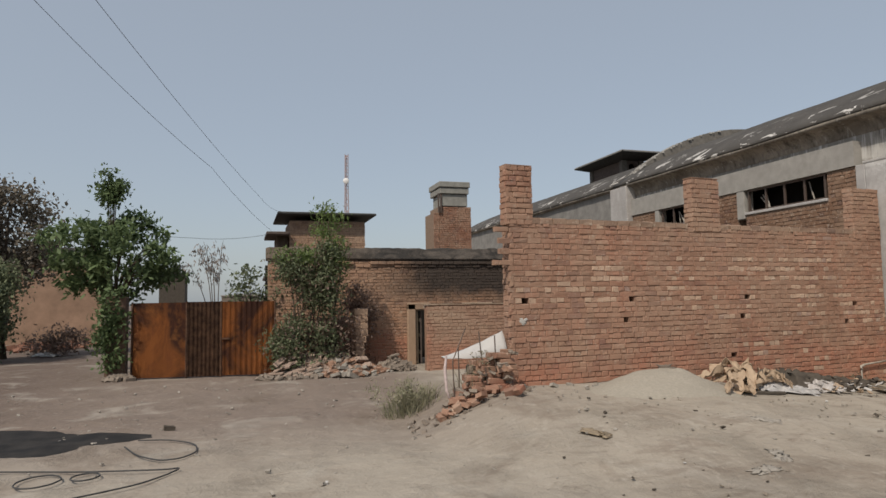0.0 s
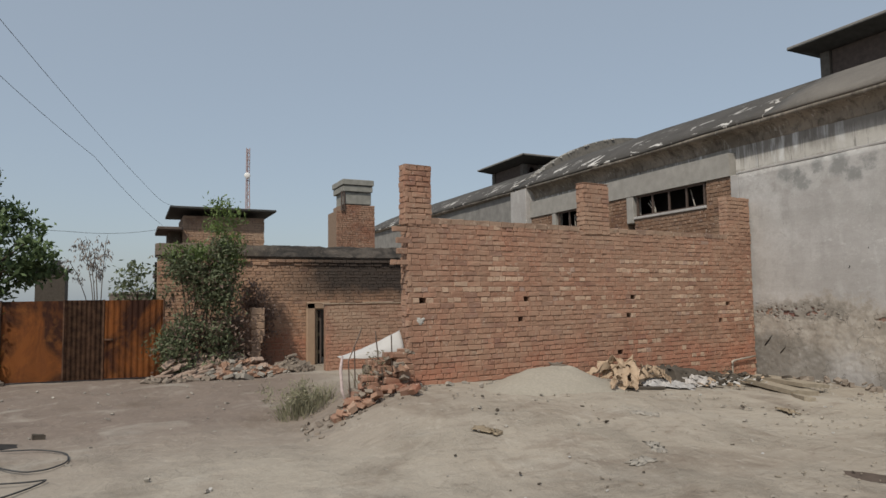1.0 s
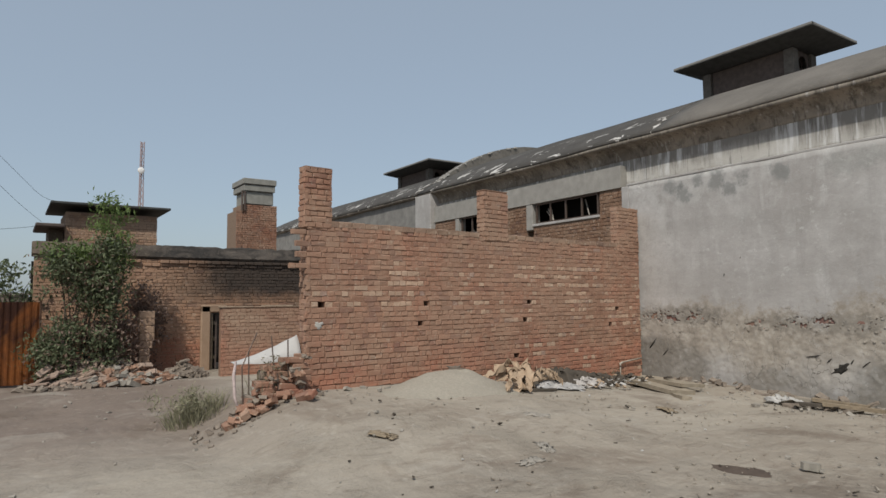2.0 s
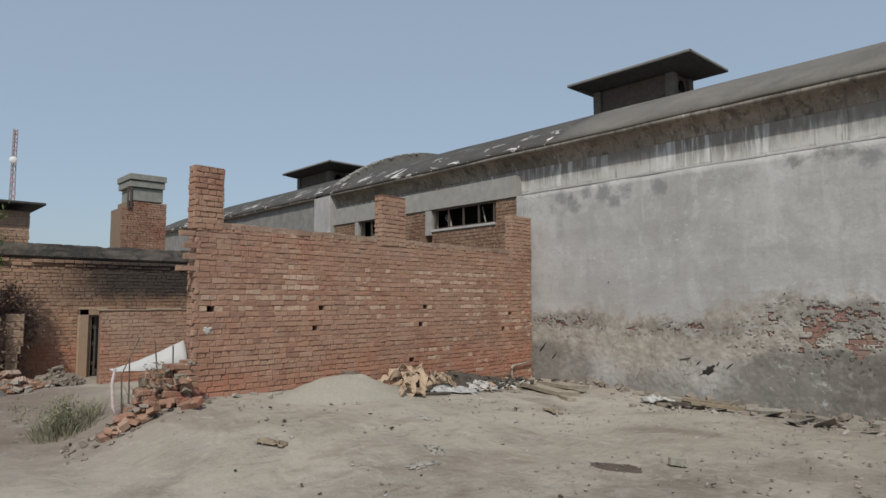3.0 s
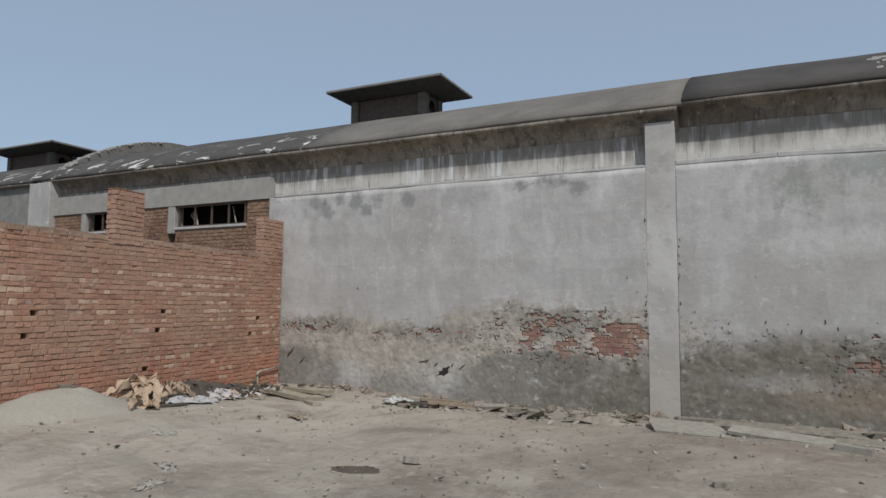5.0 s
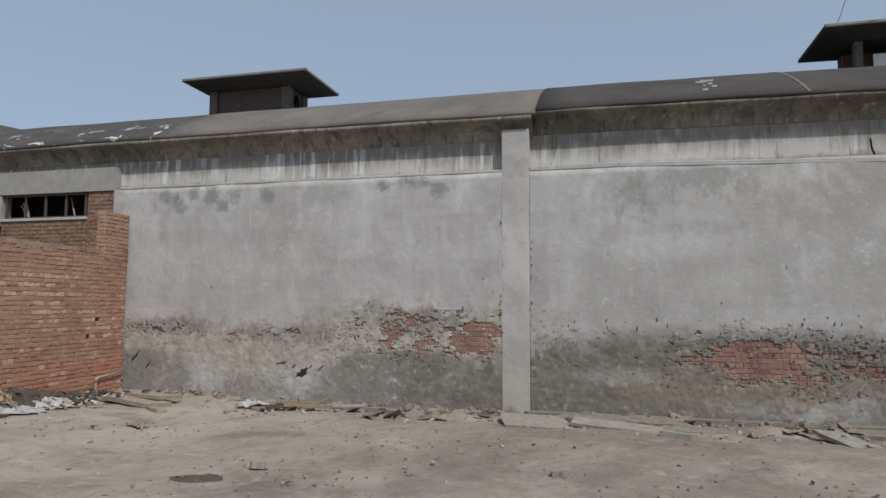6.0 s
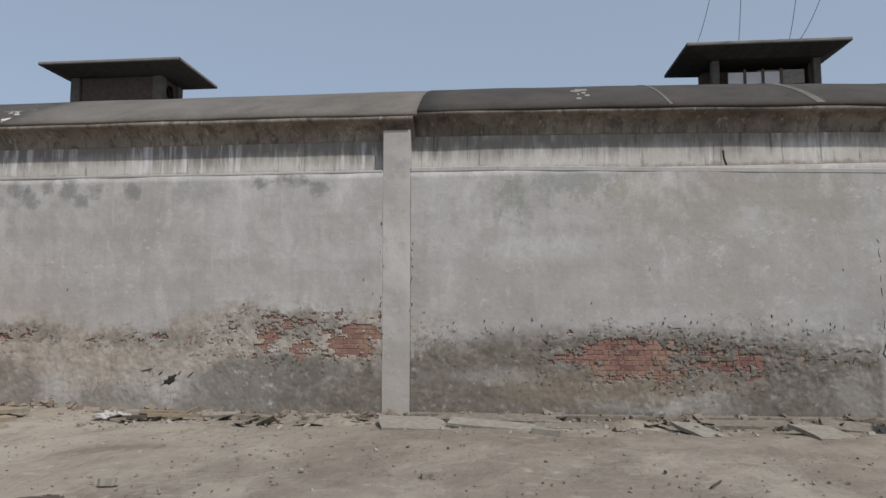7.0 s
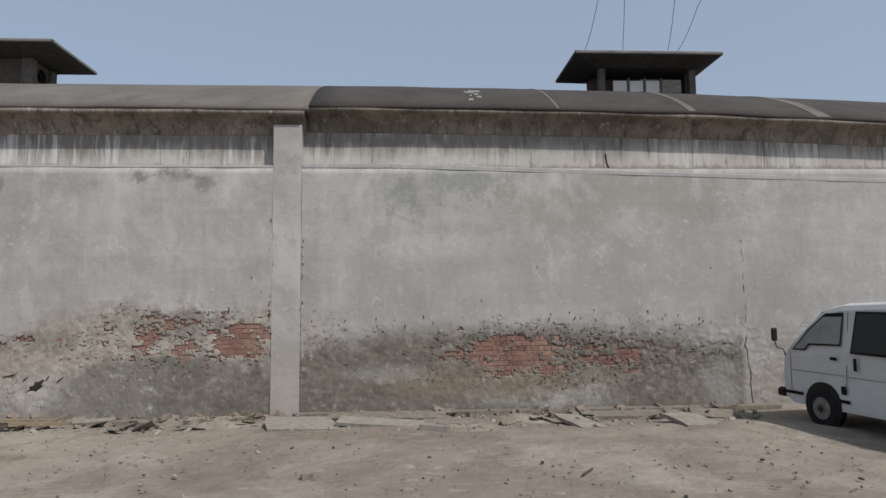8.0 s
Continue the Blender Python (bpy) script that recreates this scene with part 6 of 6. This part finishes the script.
rubble("wall_foot_shard", 90, lambda r: Vector(((x := 11.35 - abs(r.gauss(0, 0.45))), (y := r.uniform(-6.0, 6.5)), ground_z(x, y) + 0.035)), (0.12, 0.36), M_PAVE_D, "thin broken shards of slab and plaster along the wall foot", "rubble", 95, thin=True)
rubble("wall_foot_rubble", 230, lambda r: Vector(((x := 11.55 - abs(r.gauss(0, 0.35))), (y := r.uniform(-6.0, 8.8)), ground_z(x, y) + 0.02 + 0.05 * max(0, 1 - (11.55 - x) / 0.4))), (0.05, 0.20), M_RUBBLE, "broken plaster and earth along the wall foot", "rubble", 89)
rubble("stone_litter", 420, lambda r: Vector(((x := r.uniform(-5, 10)), (y := r.uniform(1.5, 15)), ground_z(x, y) + 0.012)), (0.015, 0.055), M_STONE, "small stones scattered over the yard", "stones", 84)
rubble("earth_clod", 1500, lambda r: Vector(((x := r.uniform(4.0, 11.2)), (y := r.uniform(-5.5, 8.6)), ground_z(x, y) + 0.006)), (0.012, 0.042), M_EARTH, "crumbs of dry earth scattered over the yard", "earth", 94)
rubble("dark_litter", 110, lambda r: Vector(((x := r.uniform(2, 10.8)), (y := r.uniform(-5, 9)), ground_z(x, y) + 0.010)), (0.015, 0.05), M_RAG, "dark scraps scattered over the yard", "litter", 85)
rubble("white_litter", 40, lambda r: Vector(((x := r.uniform(-4, 10.8)), (y := r.uniform(2, 16)), ground_z(x, y) + 0.012)), (0.012, 0.035), M_BAG, "pale scraps scattered over the yard", "litter", 86)

draped("white_bag", 10.72, 6.22, 0.17, 0.24, M_BAG, "crumpled white bag at the wall foot", "plastic bag", 21.0, 0.10, 0.02, 0.3)
for c, sz, rot, s in (((10.75, 5.65, 0.02), (0.09, 0.75, 0.05), 32, 1), ((10.85, 5.25, 0.03), (0.10, 0.8, 0.05), 20, 2), ((11.2, 5.6, 0.02), (0.14, 0.8, 0.05), 8, 3)):
    slab("old_plank", c, sz, rot, (3, 2), M_RAG if s == 1 else M_WOOD, "weathered plank end on the earth", "plank", "", 50 + s)
flat_patch("brown_rag", 6.48, 4.31, 0.15, 0.27, plain("brown_rag", (0.115, 0.088, 0.072), 0.95, grain=8), "flat brown rag trodden into the earth", "rag", 23.0, 0.35)
heap("earth_mound", 10.95, -2.0, 0.55, 1.0, 0.10, M_EARTH, "low mound of loose earth at the wall foot", "earth mound", 8)
heap("earth_mound", 10.85, 2.6, 0.5, 0.9, 0.09, M_EARTH, "low mound of loose earth under the weeds", "earth mound", 9)
slab("stone", (6.96, 3.92, 0.03), (0.11, 0.15, 0.07), 20, (4, 5), M_PAVE, "single pale stone on the earth", "stone", "", 61, 0.02)
slab("stone", (7.49, 0.72, 0.02), (0.10, 0.18, 0.05), 20, (4, 5), M_PAVE_D, "flat brown stone on the earth", "stone", "", 62, 0.02)
slab("stick", (7.44, -2.17, 0.015), (0.018, 0.30, 0.014), 55, (0, 0), M_RAG, "thin dark stick on the earth", "stick", "", 63, 0.003)
for x, y, s in ((5.31, 5.89, 1), (3.84, 6.86, 2), (4.86, 5.61, 3), (8.3, 6.6, 4), (6.1, 6.9, 5)):
    draped("paper_scrap", x, y, 0.16, 0.07, M_STONE if s % 2 else M_WOOD, "dusty crumpled scrap of paper on the earth", "paper scrap", 30.0 + s, 0.03, 0.006, s * 1.1, 12)

# weeds
def tuft(name, label, x, y, r, high, count, mat, seed, leafy=0):
    rng = random.Random(seed)
    bm = bmesh.new()
    for _ in range(count):
        a, q = rng.uniform(0, 6.3), r * rng.random() ** 0.6
        px, py = x + q * math.cos(a), y + q * math.sin(a)
        z = ground_z(px, py)
        h = high * rng.uniform(0.4, 1.0) * (1 - 0.5 * q / r)
        lean_x, lean_y = rng.gauss(0, 0.35) * h + 0.3 * q * math.cos(a), rng.gauss(0, 0.35) * h + 0.3 * q * math.sin(a)
        w = 0.003 + 0.004 * rng.random()
        b = rng.uniform(0, 3.1)
        wx, wy = w * math.cos(b), w * math.sin(b)
        v = [bm.verts.new(p) for p in ((px - wx, py - wy, z - 0.02), (px + wx, py + wy, z - 0.02),
                                       (px + lean_x * 0.4 + wx, py + lean_y * 0.4 + wy, z + h * 0.6), (px + lean_x * 0.4 - wx, py + lean_y * 0.4 - wy, z + h * 0.6),
                                       (px + lean_x, py + lean_y, z + h))]
        bm.faces.new(v[:4])
        bm.faces.new((v[3], v[2], v[4]))
    ob = thing(name, label, "weed")
    tagged(part("grass", bm, mat, ob), kind="stuff")
    if leafy:
        cs = [(x + rng.gauss(0, r * 0.5), y + rng.gauss(0, r * 0.5), ground_z(x, y) + rng.uniform(0.05, high * 0.75)) for _ in range(leafy)]
        tagged(part("foliage", leaves_bm(bmesh.new(), cs, 45, 0.075, 0.016, rng, 4.0), mat, ob), kind="stuff")
    return ob


tuft("dry_bush", "feathery dry olive-green bush beside the broken wall", 2.60, 9.85, 0.40, 0.50, 330, M_BUSH, 91, 22)
tuft("weed_clump", "green-brown weeds at the wall foot", 11.15, 2.55, 0.46, 0.16, 260, M_GRASS, 92, 5)
tuft("weed_clump", "green-brown weeds by the pipe", 10.4, 9.3, 0.25, 0.14, 160, M_GRASS, 93, 4)
tuft("weed_clump", "sparse weeds growing from the broken wall", 3.2, 8.95, 0.22, 0.72, 60, M_GRASS, 94, 4)

# ---- broken stub of wall at the end of the boundary wall, with reinforcing bars and a white sheet ----
broken = thing("broken_wall_end", "collapsed end of brick wall with loose red bricks", "wall")
rng = random.Random(101)
shapes = []
for _ in range(6):
    me = bpy.data.meshes.new("brick")
    vs = brick_shape(0.225, 0.074, rng, 0.11, 0.010)
    me.from_pydata([(x, y - 0.055, z) for x, y, z in vs], [], [*QUADS, (8, 11, 10, 9)])
    me.materials.append(M_FALLEN)
    shapes.append(me)
for i in range(8):
    z = 0.10 + 0.082 * i
    x_end = 3.72
    x_start = 2.93 + 0.075 * i + 0.10 * (i % 2)
    for row in range(2):
        x = x_start + rng.uniform(-0.05, 0.05)
        while x < x_end:
            y = 8.76 + 0.12 * row + 0.02 * i * (x < 3.5) + rng.uniform(-0.02, 0.02)
            ob = new("brick", rng.choice(shapes))
            ob.parent = broken
            ob.matrix_local = Matrix.Translation((x, y, ground_z(x, y) * 0.55 + z)) @ Euler((rng.gauss(0, 0.03), rng.gauss(0, 0.04), rng.gauss(0, 0.07))).to_matrix().to_4x4()
            x += 0.24
for _ in range(16):
    x, y = rng.uniform(2.7, 3.8), rng.gauss(8.72, 0.16)
    ob = new("brick", rng.choice(shapes))
    ob.parent = broken
    ob.matrix_local = Matrix.Translation((x, y, ground_z(x, y) + rng.uniform(0.02, 0.10))) @ Euler((rng.gauss(0, 0.3), rng.gauss(0, 0.3), rng.uniform(0, 6.3))).to_matrix().to_4x4() @ Matrix.Diagonal((rng.uniform(0.45, 0.95), 1, 1, 1))
core = bmesh.new()
for i in range(7):
    box_bm(core, (2.98 + 0.05 * i + rng.uniform(0, 0.05), 9.05 + 0.03 * i, -0.1 + 0.12 * i), (3.74, 9.42, 0.02 + 0.12 * i), 0.02)
part("rubble_core", core, plain("rubble_fill", (0.27, 0.215, 0.17), 0.97, grain=16, dist=0.03), broken)
rubble("fallen_masonry", 60, lambda r: Vector(((x := r.uniform(2.80, 3.78)), (y := r.uniform(8.62, 9.0)), ground_z(x, y) + r.random() * (0.10 + 0.50 * smooth((x - 2.75) / 0.8)))), (0.04, 0.13), M_RUBBLE, "grey lumps of mortar and brick in the collapsed wall", "rubble", 96)
rubble("fallen_brickbat", 30, lambda r: Vector(((x := r.uniform(2.75, 3.85)), (y := r.uniform(8.55, 8.9)), ground_z(x, y) + r.random() * (0.08 + 0.35 * smooth((x - 2.75) / 0.8)))), (0.07, 0.18), M_FALLEN, "broken red brick in the collapsed wall", "rubble", 97)
rubble("broken_brick", 70, lambda r: Vector(((x := r.uniform(2.3, 3.9)), (y := r.gauss(8.75, 0.25)), ground_z(x, y) + 0.012)), (0.03, 0.10), M_RUBBLE, "loose stones before the collapsed wall end", "rubble", 87)
bars = thing("reinforcing_bars", "thin rusty bars standing out of the broken wall", "steel bars")
for pts in ([(2.93, 8.8, 0.1), (2.92, 8.85, 0.85), (3.14, 8.95, 1.27)], [(3.06, 9.0, 0.4), (3.05, 9.0, 1.04)], [(3.38, 8.85, 0.35), (3.33, 8.95, 1.22)],
            [(3.50, 8.75, 0.3), (3.50, 8.8, 1.17)], [(3.40, 8.75, 0.2), (3.36, 8.8, 0.75)]):
    part("bar", tube(pts, 0.009, 5), M_STEEL, bars)
sheet_v, sheet_f, n = [], [], 16
for j in range(n + 1):
    for i in range(n + 1):
        u, v = i / n, j / n
        x, y = 2.95 + 0.86 * u, 9.30 - 0.18 * u
        top = 0.86 + 0.34 * u ** 1.3
        z = top * (1 - v) + 0.84 * v + 0.02 * noise.noise((u * 4, v * 3, 1))
        sheet_v.append((x, y + 0.16 * (1 - v) - 0.05 * math.sin(v * 3), z))
for j in range(n):
    for i in range(n):
        a = j * (n + 1) + i
        sheet_f.append((a, a + 1, a + n + 2, a + n + 1))
tarp = tagged(raw("white_tarpaulin", sheet_v, sheet_f, plain("dusty_plastic", (0.47, 0.455, 0.44), 0.7, grain=4, vary=0.15), flat=False), "white plastic tarpaulin stretched over the broken wall", "tarpaulin")
tarp.modifiers.new("depth", "SOLIDIFY").thickness = 0.008
M_PINK = plain("faded_plastic", (0.52, 0.42, 0.40), 0.8)
tagged(new("plastic_strip", mesh_of("plastic_strip", tube([(2.96, 9.25, 0.88), (2.89, 9.1, 0.72), (2.88, 9.0, 0.45), (2.92, 8.95, 0.30)], [0.015, 0.022, 0.02, 0.012], 7), M_PINK, False)), "pinkish white plastic strip hanging from the tarpaulin", "plastic strip")

# ---- rubble before the ruin ----
for k, (n, cx, cy, rx, ry, hz, mat, sd) in enumerate(((420, 2.2, 15.9, 1.05, 0.6, 0.68, M_RUBBLE, 111), (260, 2.5, 15.7, 1.1, 0.55, 0.42, plain("brick_rubble", (0.36, 0.22, 0.155), 0.95), 112), (90, 2.4, 15.6, 1.2, 0.6, 0.40, M_STONE, 116),
                                                    (170, 3.75, 15.9, 0.46, 0.40, 0.40, M_RUBBLE, 113), (130, 1.3, 15.4, 0.7, 0.5, 0.10, M_RUBBLE, 114), (60, -2.3, 16.6, 0.3, 0.25, 0.14, M_RUBBLE, 115))):
    def spot(r, cx=cx, cy=cy, rx=rx, ry=ry, hz=hz):
        a, q = r.uniform(0, 6.3), r.random() ** 0.6
        return Vector((cx + rx * q * math.cos(a), cy + ry * q * math.sin(a), hz * (1 - q) * r.uniform(0.3, 1.0) + 0.03))
    rubble("rubble_heap", n, spot, (0.06, 0.20), mat, "heap of broken bricks and plaster before the ruin", "rubble", sd)
fall, rng = bmesh.new(), random.Random(117)
for _ in range(46):
    piece = box((-rng.uniform(0.12, 0.28), -rng.uniform(0.04, 0.09), -0.015), (rng.uniform(0.1, 0.2), rng.uniform(0.03, 0.08), 0.015))
    q = rng.random() ** 0.7
    m = Matrix.Translation((rng.uniform(1.0, 3.0), 15.95 - 0.75 * q, 0.06 + 0.42 * (1 - q))) @ Euler((rng.uniform(0.1, 0.7), rng.gauss(-0.25, 0.25), rng.uniform(-0.6, 0.9))).to_matrix().to_4x4()
    bmesh.ops.transform(piece, matrix=m, verts=piece.verts)
    me = bpy.data.meshes.new("piece")
    piece.to_mesh(me)
    piece.free()
    fall.from_mesh(me)
    bpy.data.meshes.remove(me)
solid("fallen_plaster", fall, plain("pink_plaster", (0.38, 0.285, 0.23), 0.95), "flat slivers of fallen plaster on the rubble", "rubble", "stuff")
rubble("far_rubble", 120, lambda r: Vector((r.uniform(-9, -5.5), r.uniform(28, 33), 0.08)), (0.1, 0.35), plain("red_rubble", (0.26, 0.13, 0.09), 0.95), "reddish rubble along the far compound wall", "rubble", 88)
draped("white_sack", -5.9, 25.3, 0.35, 0.25, M_CLOTH, "white sack lying on the far track", "sack", 44.0, 0.1, 0.02)

# ---- dark patch and hose on the track ----
pk = Nodes("black_earth", 0.8)
M_BLACK_EARTH = pk.done(pk.mix(pk.ramp(pk.noise(3, 5), 0.4, 0.65), (0.014, 0.013, 0.013), (0.034, 0.030, 0.027)), pk.noise(14, 4), 0.2, 0.01)
flat_patch("dark_patch", -2.35, 10.0, 1.5, 0.72, M_BLACK_EARTH, "black irregular patch on the track", "puddle", 3.0, -0.40)
hose = thing("black_hose", "thin black hose lying in loops on the track", "hose")


def lay(pts, r=0.008):
    out = []
    for a, b in zip(pts, pts[1:]):
        for i in range(6):
            t = i / 6
            out.append((a[0] + (b[0] - a[0]) * t, a[1] + (b[1] - a[1]) * t))
    out.append(pts[-1])
    for _ in range(3):
        out = [out[0]] + [((p[0] + q[0] + s[0]) / 3, (p[1] + q[1] + s[1]) / 3) for p, q, s in zip(out, out[1:], out[2:])] + [out[-1]]
    return tube([(x, y, ground_z(x, y) + 0.03 + 0.035 * noise.noise((x * 0.7, y * 0.7, 1.3))) for x, y in out], r, 6)


part("hose_run", lay([(-3.2, 8.6), (-1.81, 8.25), (-1.04, 7.95), (-0.45, 7.80), (-0.30, 7.85), (-0.40, 7.62), (-0.62, 7.3), (-0.93, 7.08), (-1.5, 6.8)]), M_CABLE, hose, flat=False)
part("hose_loop", lay([(-0.9, 9.3), (-0.54, 9.2), (-0.22, 8.85), (-0.19, 8.45), (-0.35, 8.22), (-0.55, 8.2), (-0.8, 8.5), (-1.0, 9.0)]), M_CABLE, hose, flat=False)
for x, y, r in ((-1.56, 7.79, 0.20), (-1.16, 7.80, 0.13)):
    part("hose_coil", lay([(x + r * math.cos(a), y + r * 1.2 * math.sin(a)) for a in (6.28 * i / 9 for i in range(10))]), M_CABLE, hose, flat=False)
slab("stone", (-0.63, 10.07, 0.03), (0.12, 0.09, 0.06), 10, (5, 5), M_RAG, "dark lump of stone on the track", "stone", "", 64, 0.02)

# ---- scars on the grey wall ----
scar = thing("wall_scar", "black torn scars and cracks in the plaster", "wall damage")
r = random.Random(121)
M_TORN = plain("torn_plaster", (0.055, 0.05, 0.045), 0.95, grain=30, vary=0.6)
for y, z, ly, lz, rot in ((5.76, 0.50, 0.38, 0.17, 28), (5.40, 0.60, 0.18, 0.02, 40), (6.2, 0.68, 0.26, 0.018, 10), (9.45, 0.72, 0.34, 0.03, 50),
                          (9.15, 0.55, 0.22, 0.025, 45), (5.6, 0.62, 0.12, 0.03, 60), (5.95, 0.62, 0.14, 0.02, 40)):
    bm = bmesh.new()
    rims = ([], [])
    c, q = math.cos(radians(rot)), math.sin(radians(rot))
    for i in range(16):
        a = 6.283 * i / 16
        k = r.uniform(0.55, 1.15)
        for ring, f, out in zip(rims, (1.0, 0.6), (0.004, 0.024)):
            u, v = f * ly / 2 * k * math.cos(a), f * lz / 2 * k * math.sin(a)
            ring.append(bm.verts.new((XG - out - r.uniform(0, 0.004), y - (u * c - v * q), z + u * q + v * c)))
    bm.faces.new(rims[1])
    for i in range(16):
        bm.faces.new((rims[0][i], rims[0][(i + 1) % 16], rims[1][(i + 1) % 16], rims[1][i]))
    part("gouge", bm, M_TORN, scar)
bm = bmesh.new()
y, z = -6.12, 2.9
while z > 0.05:
    y2, z2 = y + r.gauss(-0.001, 0.010) - 0.03 * (r.random() < 0.08), z - r.uniform(0.04, 0.10)
    if r.random() < (0.9 if z < 1.2 else 0.55):
        tube_bm(bm, [(XG - 0.010, y, z), (XG - 0.010, y2, z2)], r.uniform(0.002, 0.004) + 0.003 * (z < 1.2), 4)
    y, z = y2, z2
for y, z, far, drift in ((-3.35, 1.12, -5.9, 0.0), (-3.9, 1.18, -4.35, -0.35), (-4.6, 1.12, -5.3, -0.32), (-5.1, 0.92, -6.0, 0.03), (-1.15, 1.30, -2.9, -0.02), (-2.85, 1.42, -3.3, 0.0), (-5.5, 1.1, -6.1, -0.15)):
    down = drift / max(0.1, (y - far))
    while y > far:
        step = r.uniform(0.03, 0.10)
        y2, z2 = y - step, z + down * step + (r.choice((-0.07, -0.04, 0.0, 0.04, 0.07)) if r.random() < 0.8 else 0.0)
        if r.random() < 0.55:
            tube_bm(bm, [(XG - 0.011, y, z), (XG - 0.011, y2 + 0.01, z), (XG - 0.011, y2, z2)], r.uniform(0.0015, 0.0045), 4)
        y, z = y2, z2
tagged(part("crack", bm, M_DARK, scar), kind="stuff")
bm = bmesh.new()
for i in range(64):
    y, z = r.uniform(-6.0, 1.4), r.gauss(1.52, 0.09)
    if r.random() < 0.25:
        y, z = r.uniform(-6, 8), r.uniform(1.5, 2.6)
    if i < 18:
        y, z = (1.49 if i % 2 else 2.03) + r.gauss(0, 0.012), r.uniform(1.2, 3.4)
    tube_bm(bm, [(XG - 0.008, y, z), (XG - 0.014, y + r.uniform(-0.02, 0.02), z - r.uniform(0.02, 0.06))], r.uniform(0.003, 0.009), 5)
tagged(part("chipping", bm, M_DARK, scar), kind="stuff")
crack = thing("wall_crack", "dark crack line down the plaster strip under the eaves", "crack")
part("crack", tube([(XR - 0.004, -3.85, 4.44), (XR - 0.006, -3.86, 4.3), (XR - 0.004, -3.9, 4.18)], 0.012, 5), M_DARK, crack)

# ---- wires ----
def wire(label, pts, r=0.010):
    out = []
    for a, b in zip(pts, pts[1:]):
        for i in range(8):
            t = i / 8
            out.append(tuple(a[k] + (b[k] - a[k]) * t - (0.35 * t * (1 - t) if k == 2 else 0) for k in range(3)))
    out.append(pts[-1])
    return solid("overhead_wire", tube(out, r, 5), M_CABLE, label, "wire", group="overhead wires")


wire("thin overhead wire running to the stair tower", [(1.2, 22.75, 4.05), (-0.42, 16.5, 4.83), (-2.5, 10.7, 5.9), (-4.6, 4.0, 7.6)], 0.0045)
wire("thin overhead wire running to the stair tower", [(1.5, 22.62, 4.68), (0.86, 21.3, 4.86), (-1.7, 10.4, 5.9), (-3.3, 4.0, 7.4)], 0.0045)
for y0, x1, y1, z1 in ((-4.15, 13.0, -4.4, 8.9), (-5.0, 12.6, -4.6, 9.2), (-6.0, 12.8, -5.8, 9.0), (-6.2, 12.8, -6.6, 8.8)):
    wire("thin dark wire rising from the roof ventilator", [(14.1, y0, 7.22), ((14.1 + x1) / 2, (y0 + y1) / 2 - 0.03, (7.22 + z1) / 2), (x1, y1, z1)], 0.006)
wire("thin sagging wire leaving the stair tower", [(1.15, 22.75, 3.93), (-1.2, 22.0, 3.70), (-5.5, 21.0, 4.1)], 0.006)
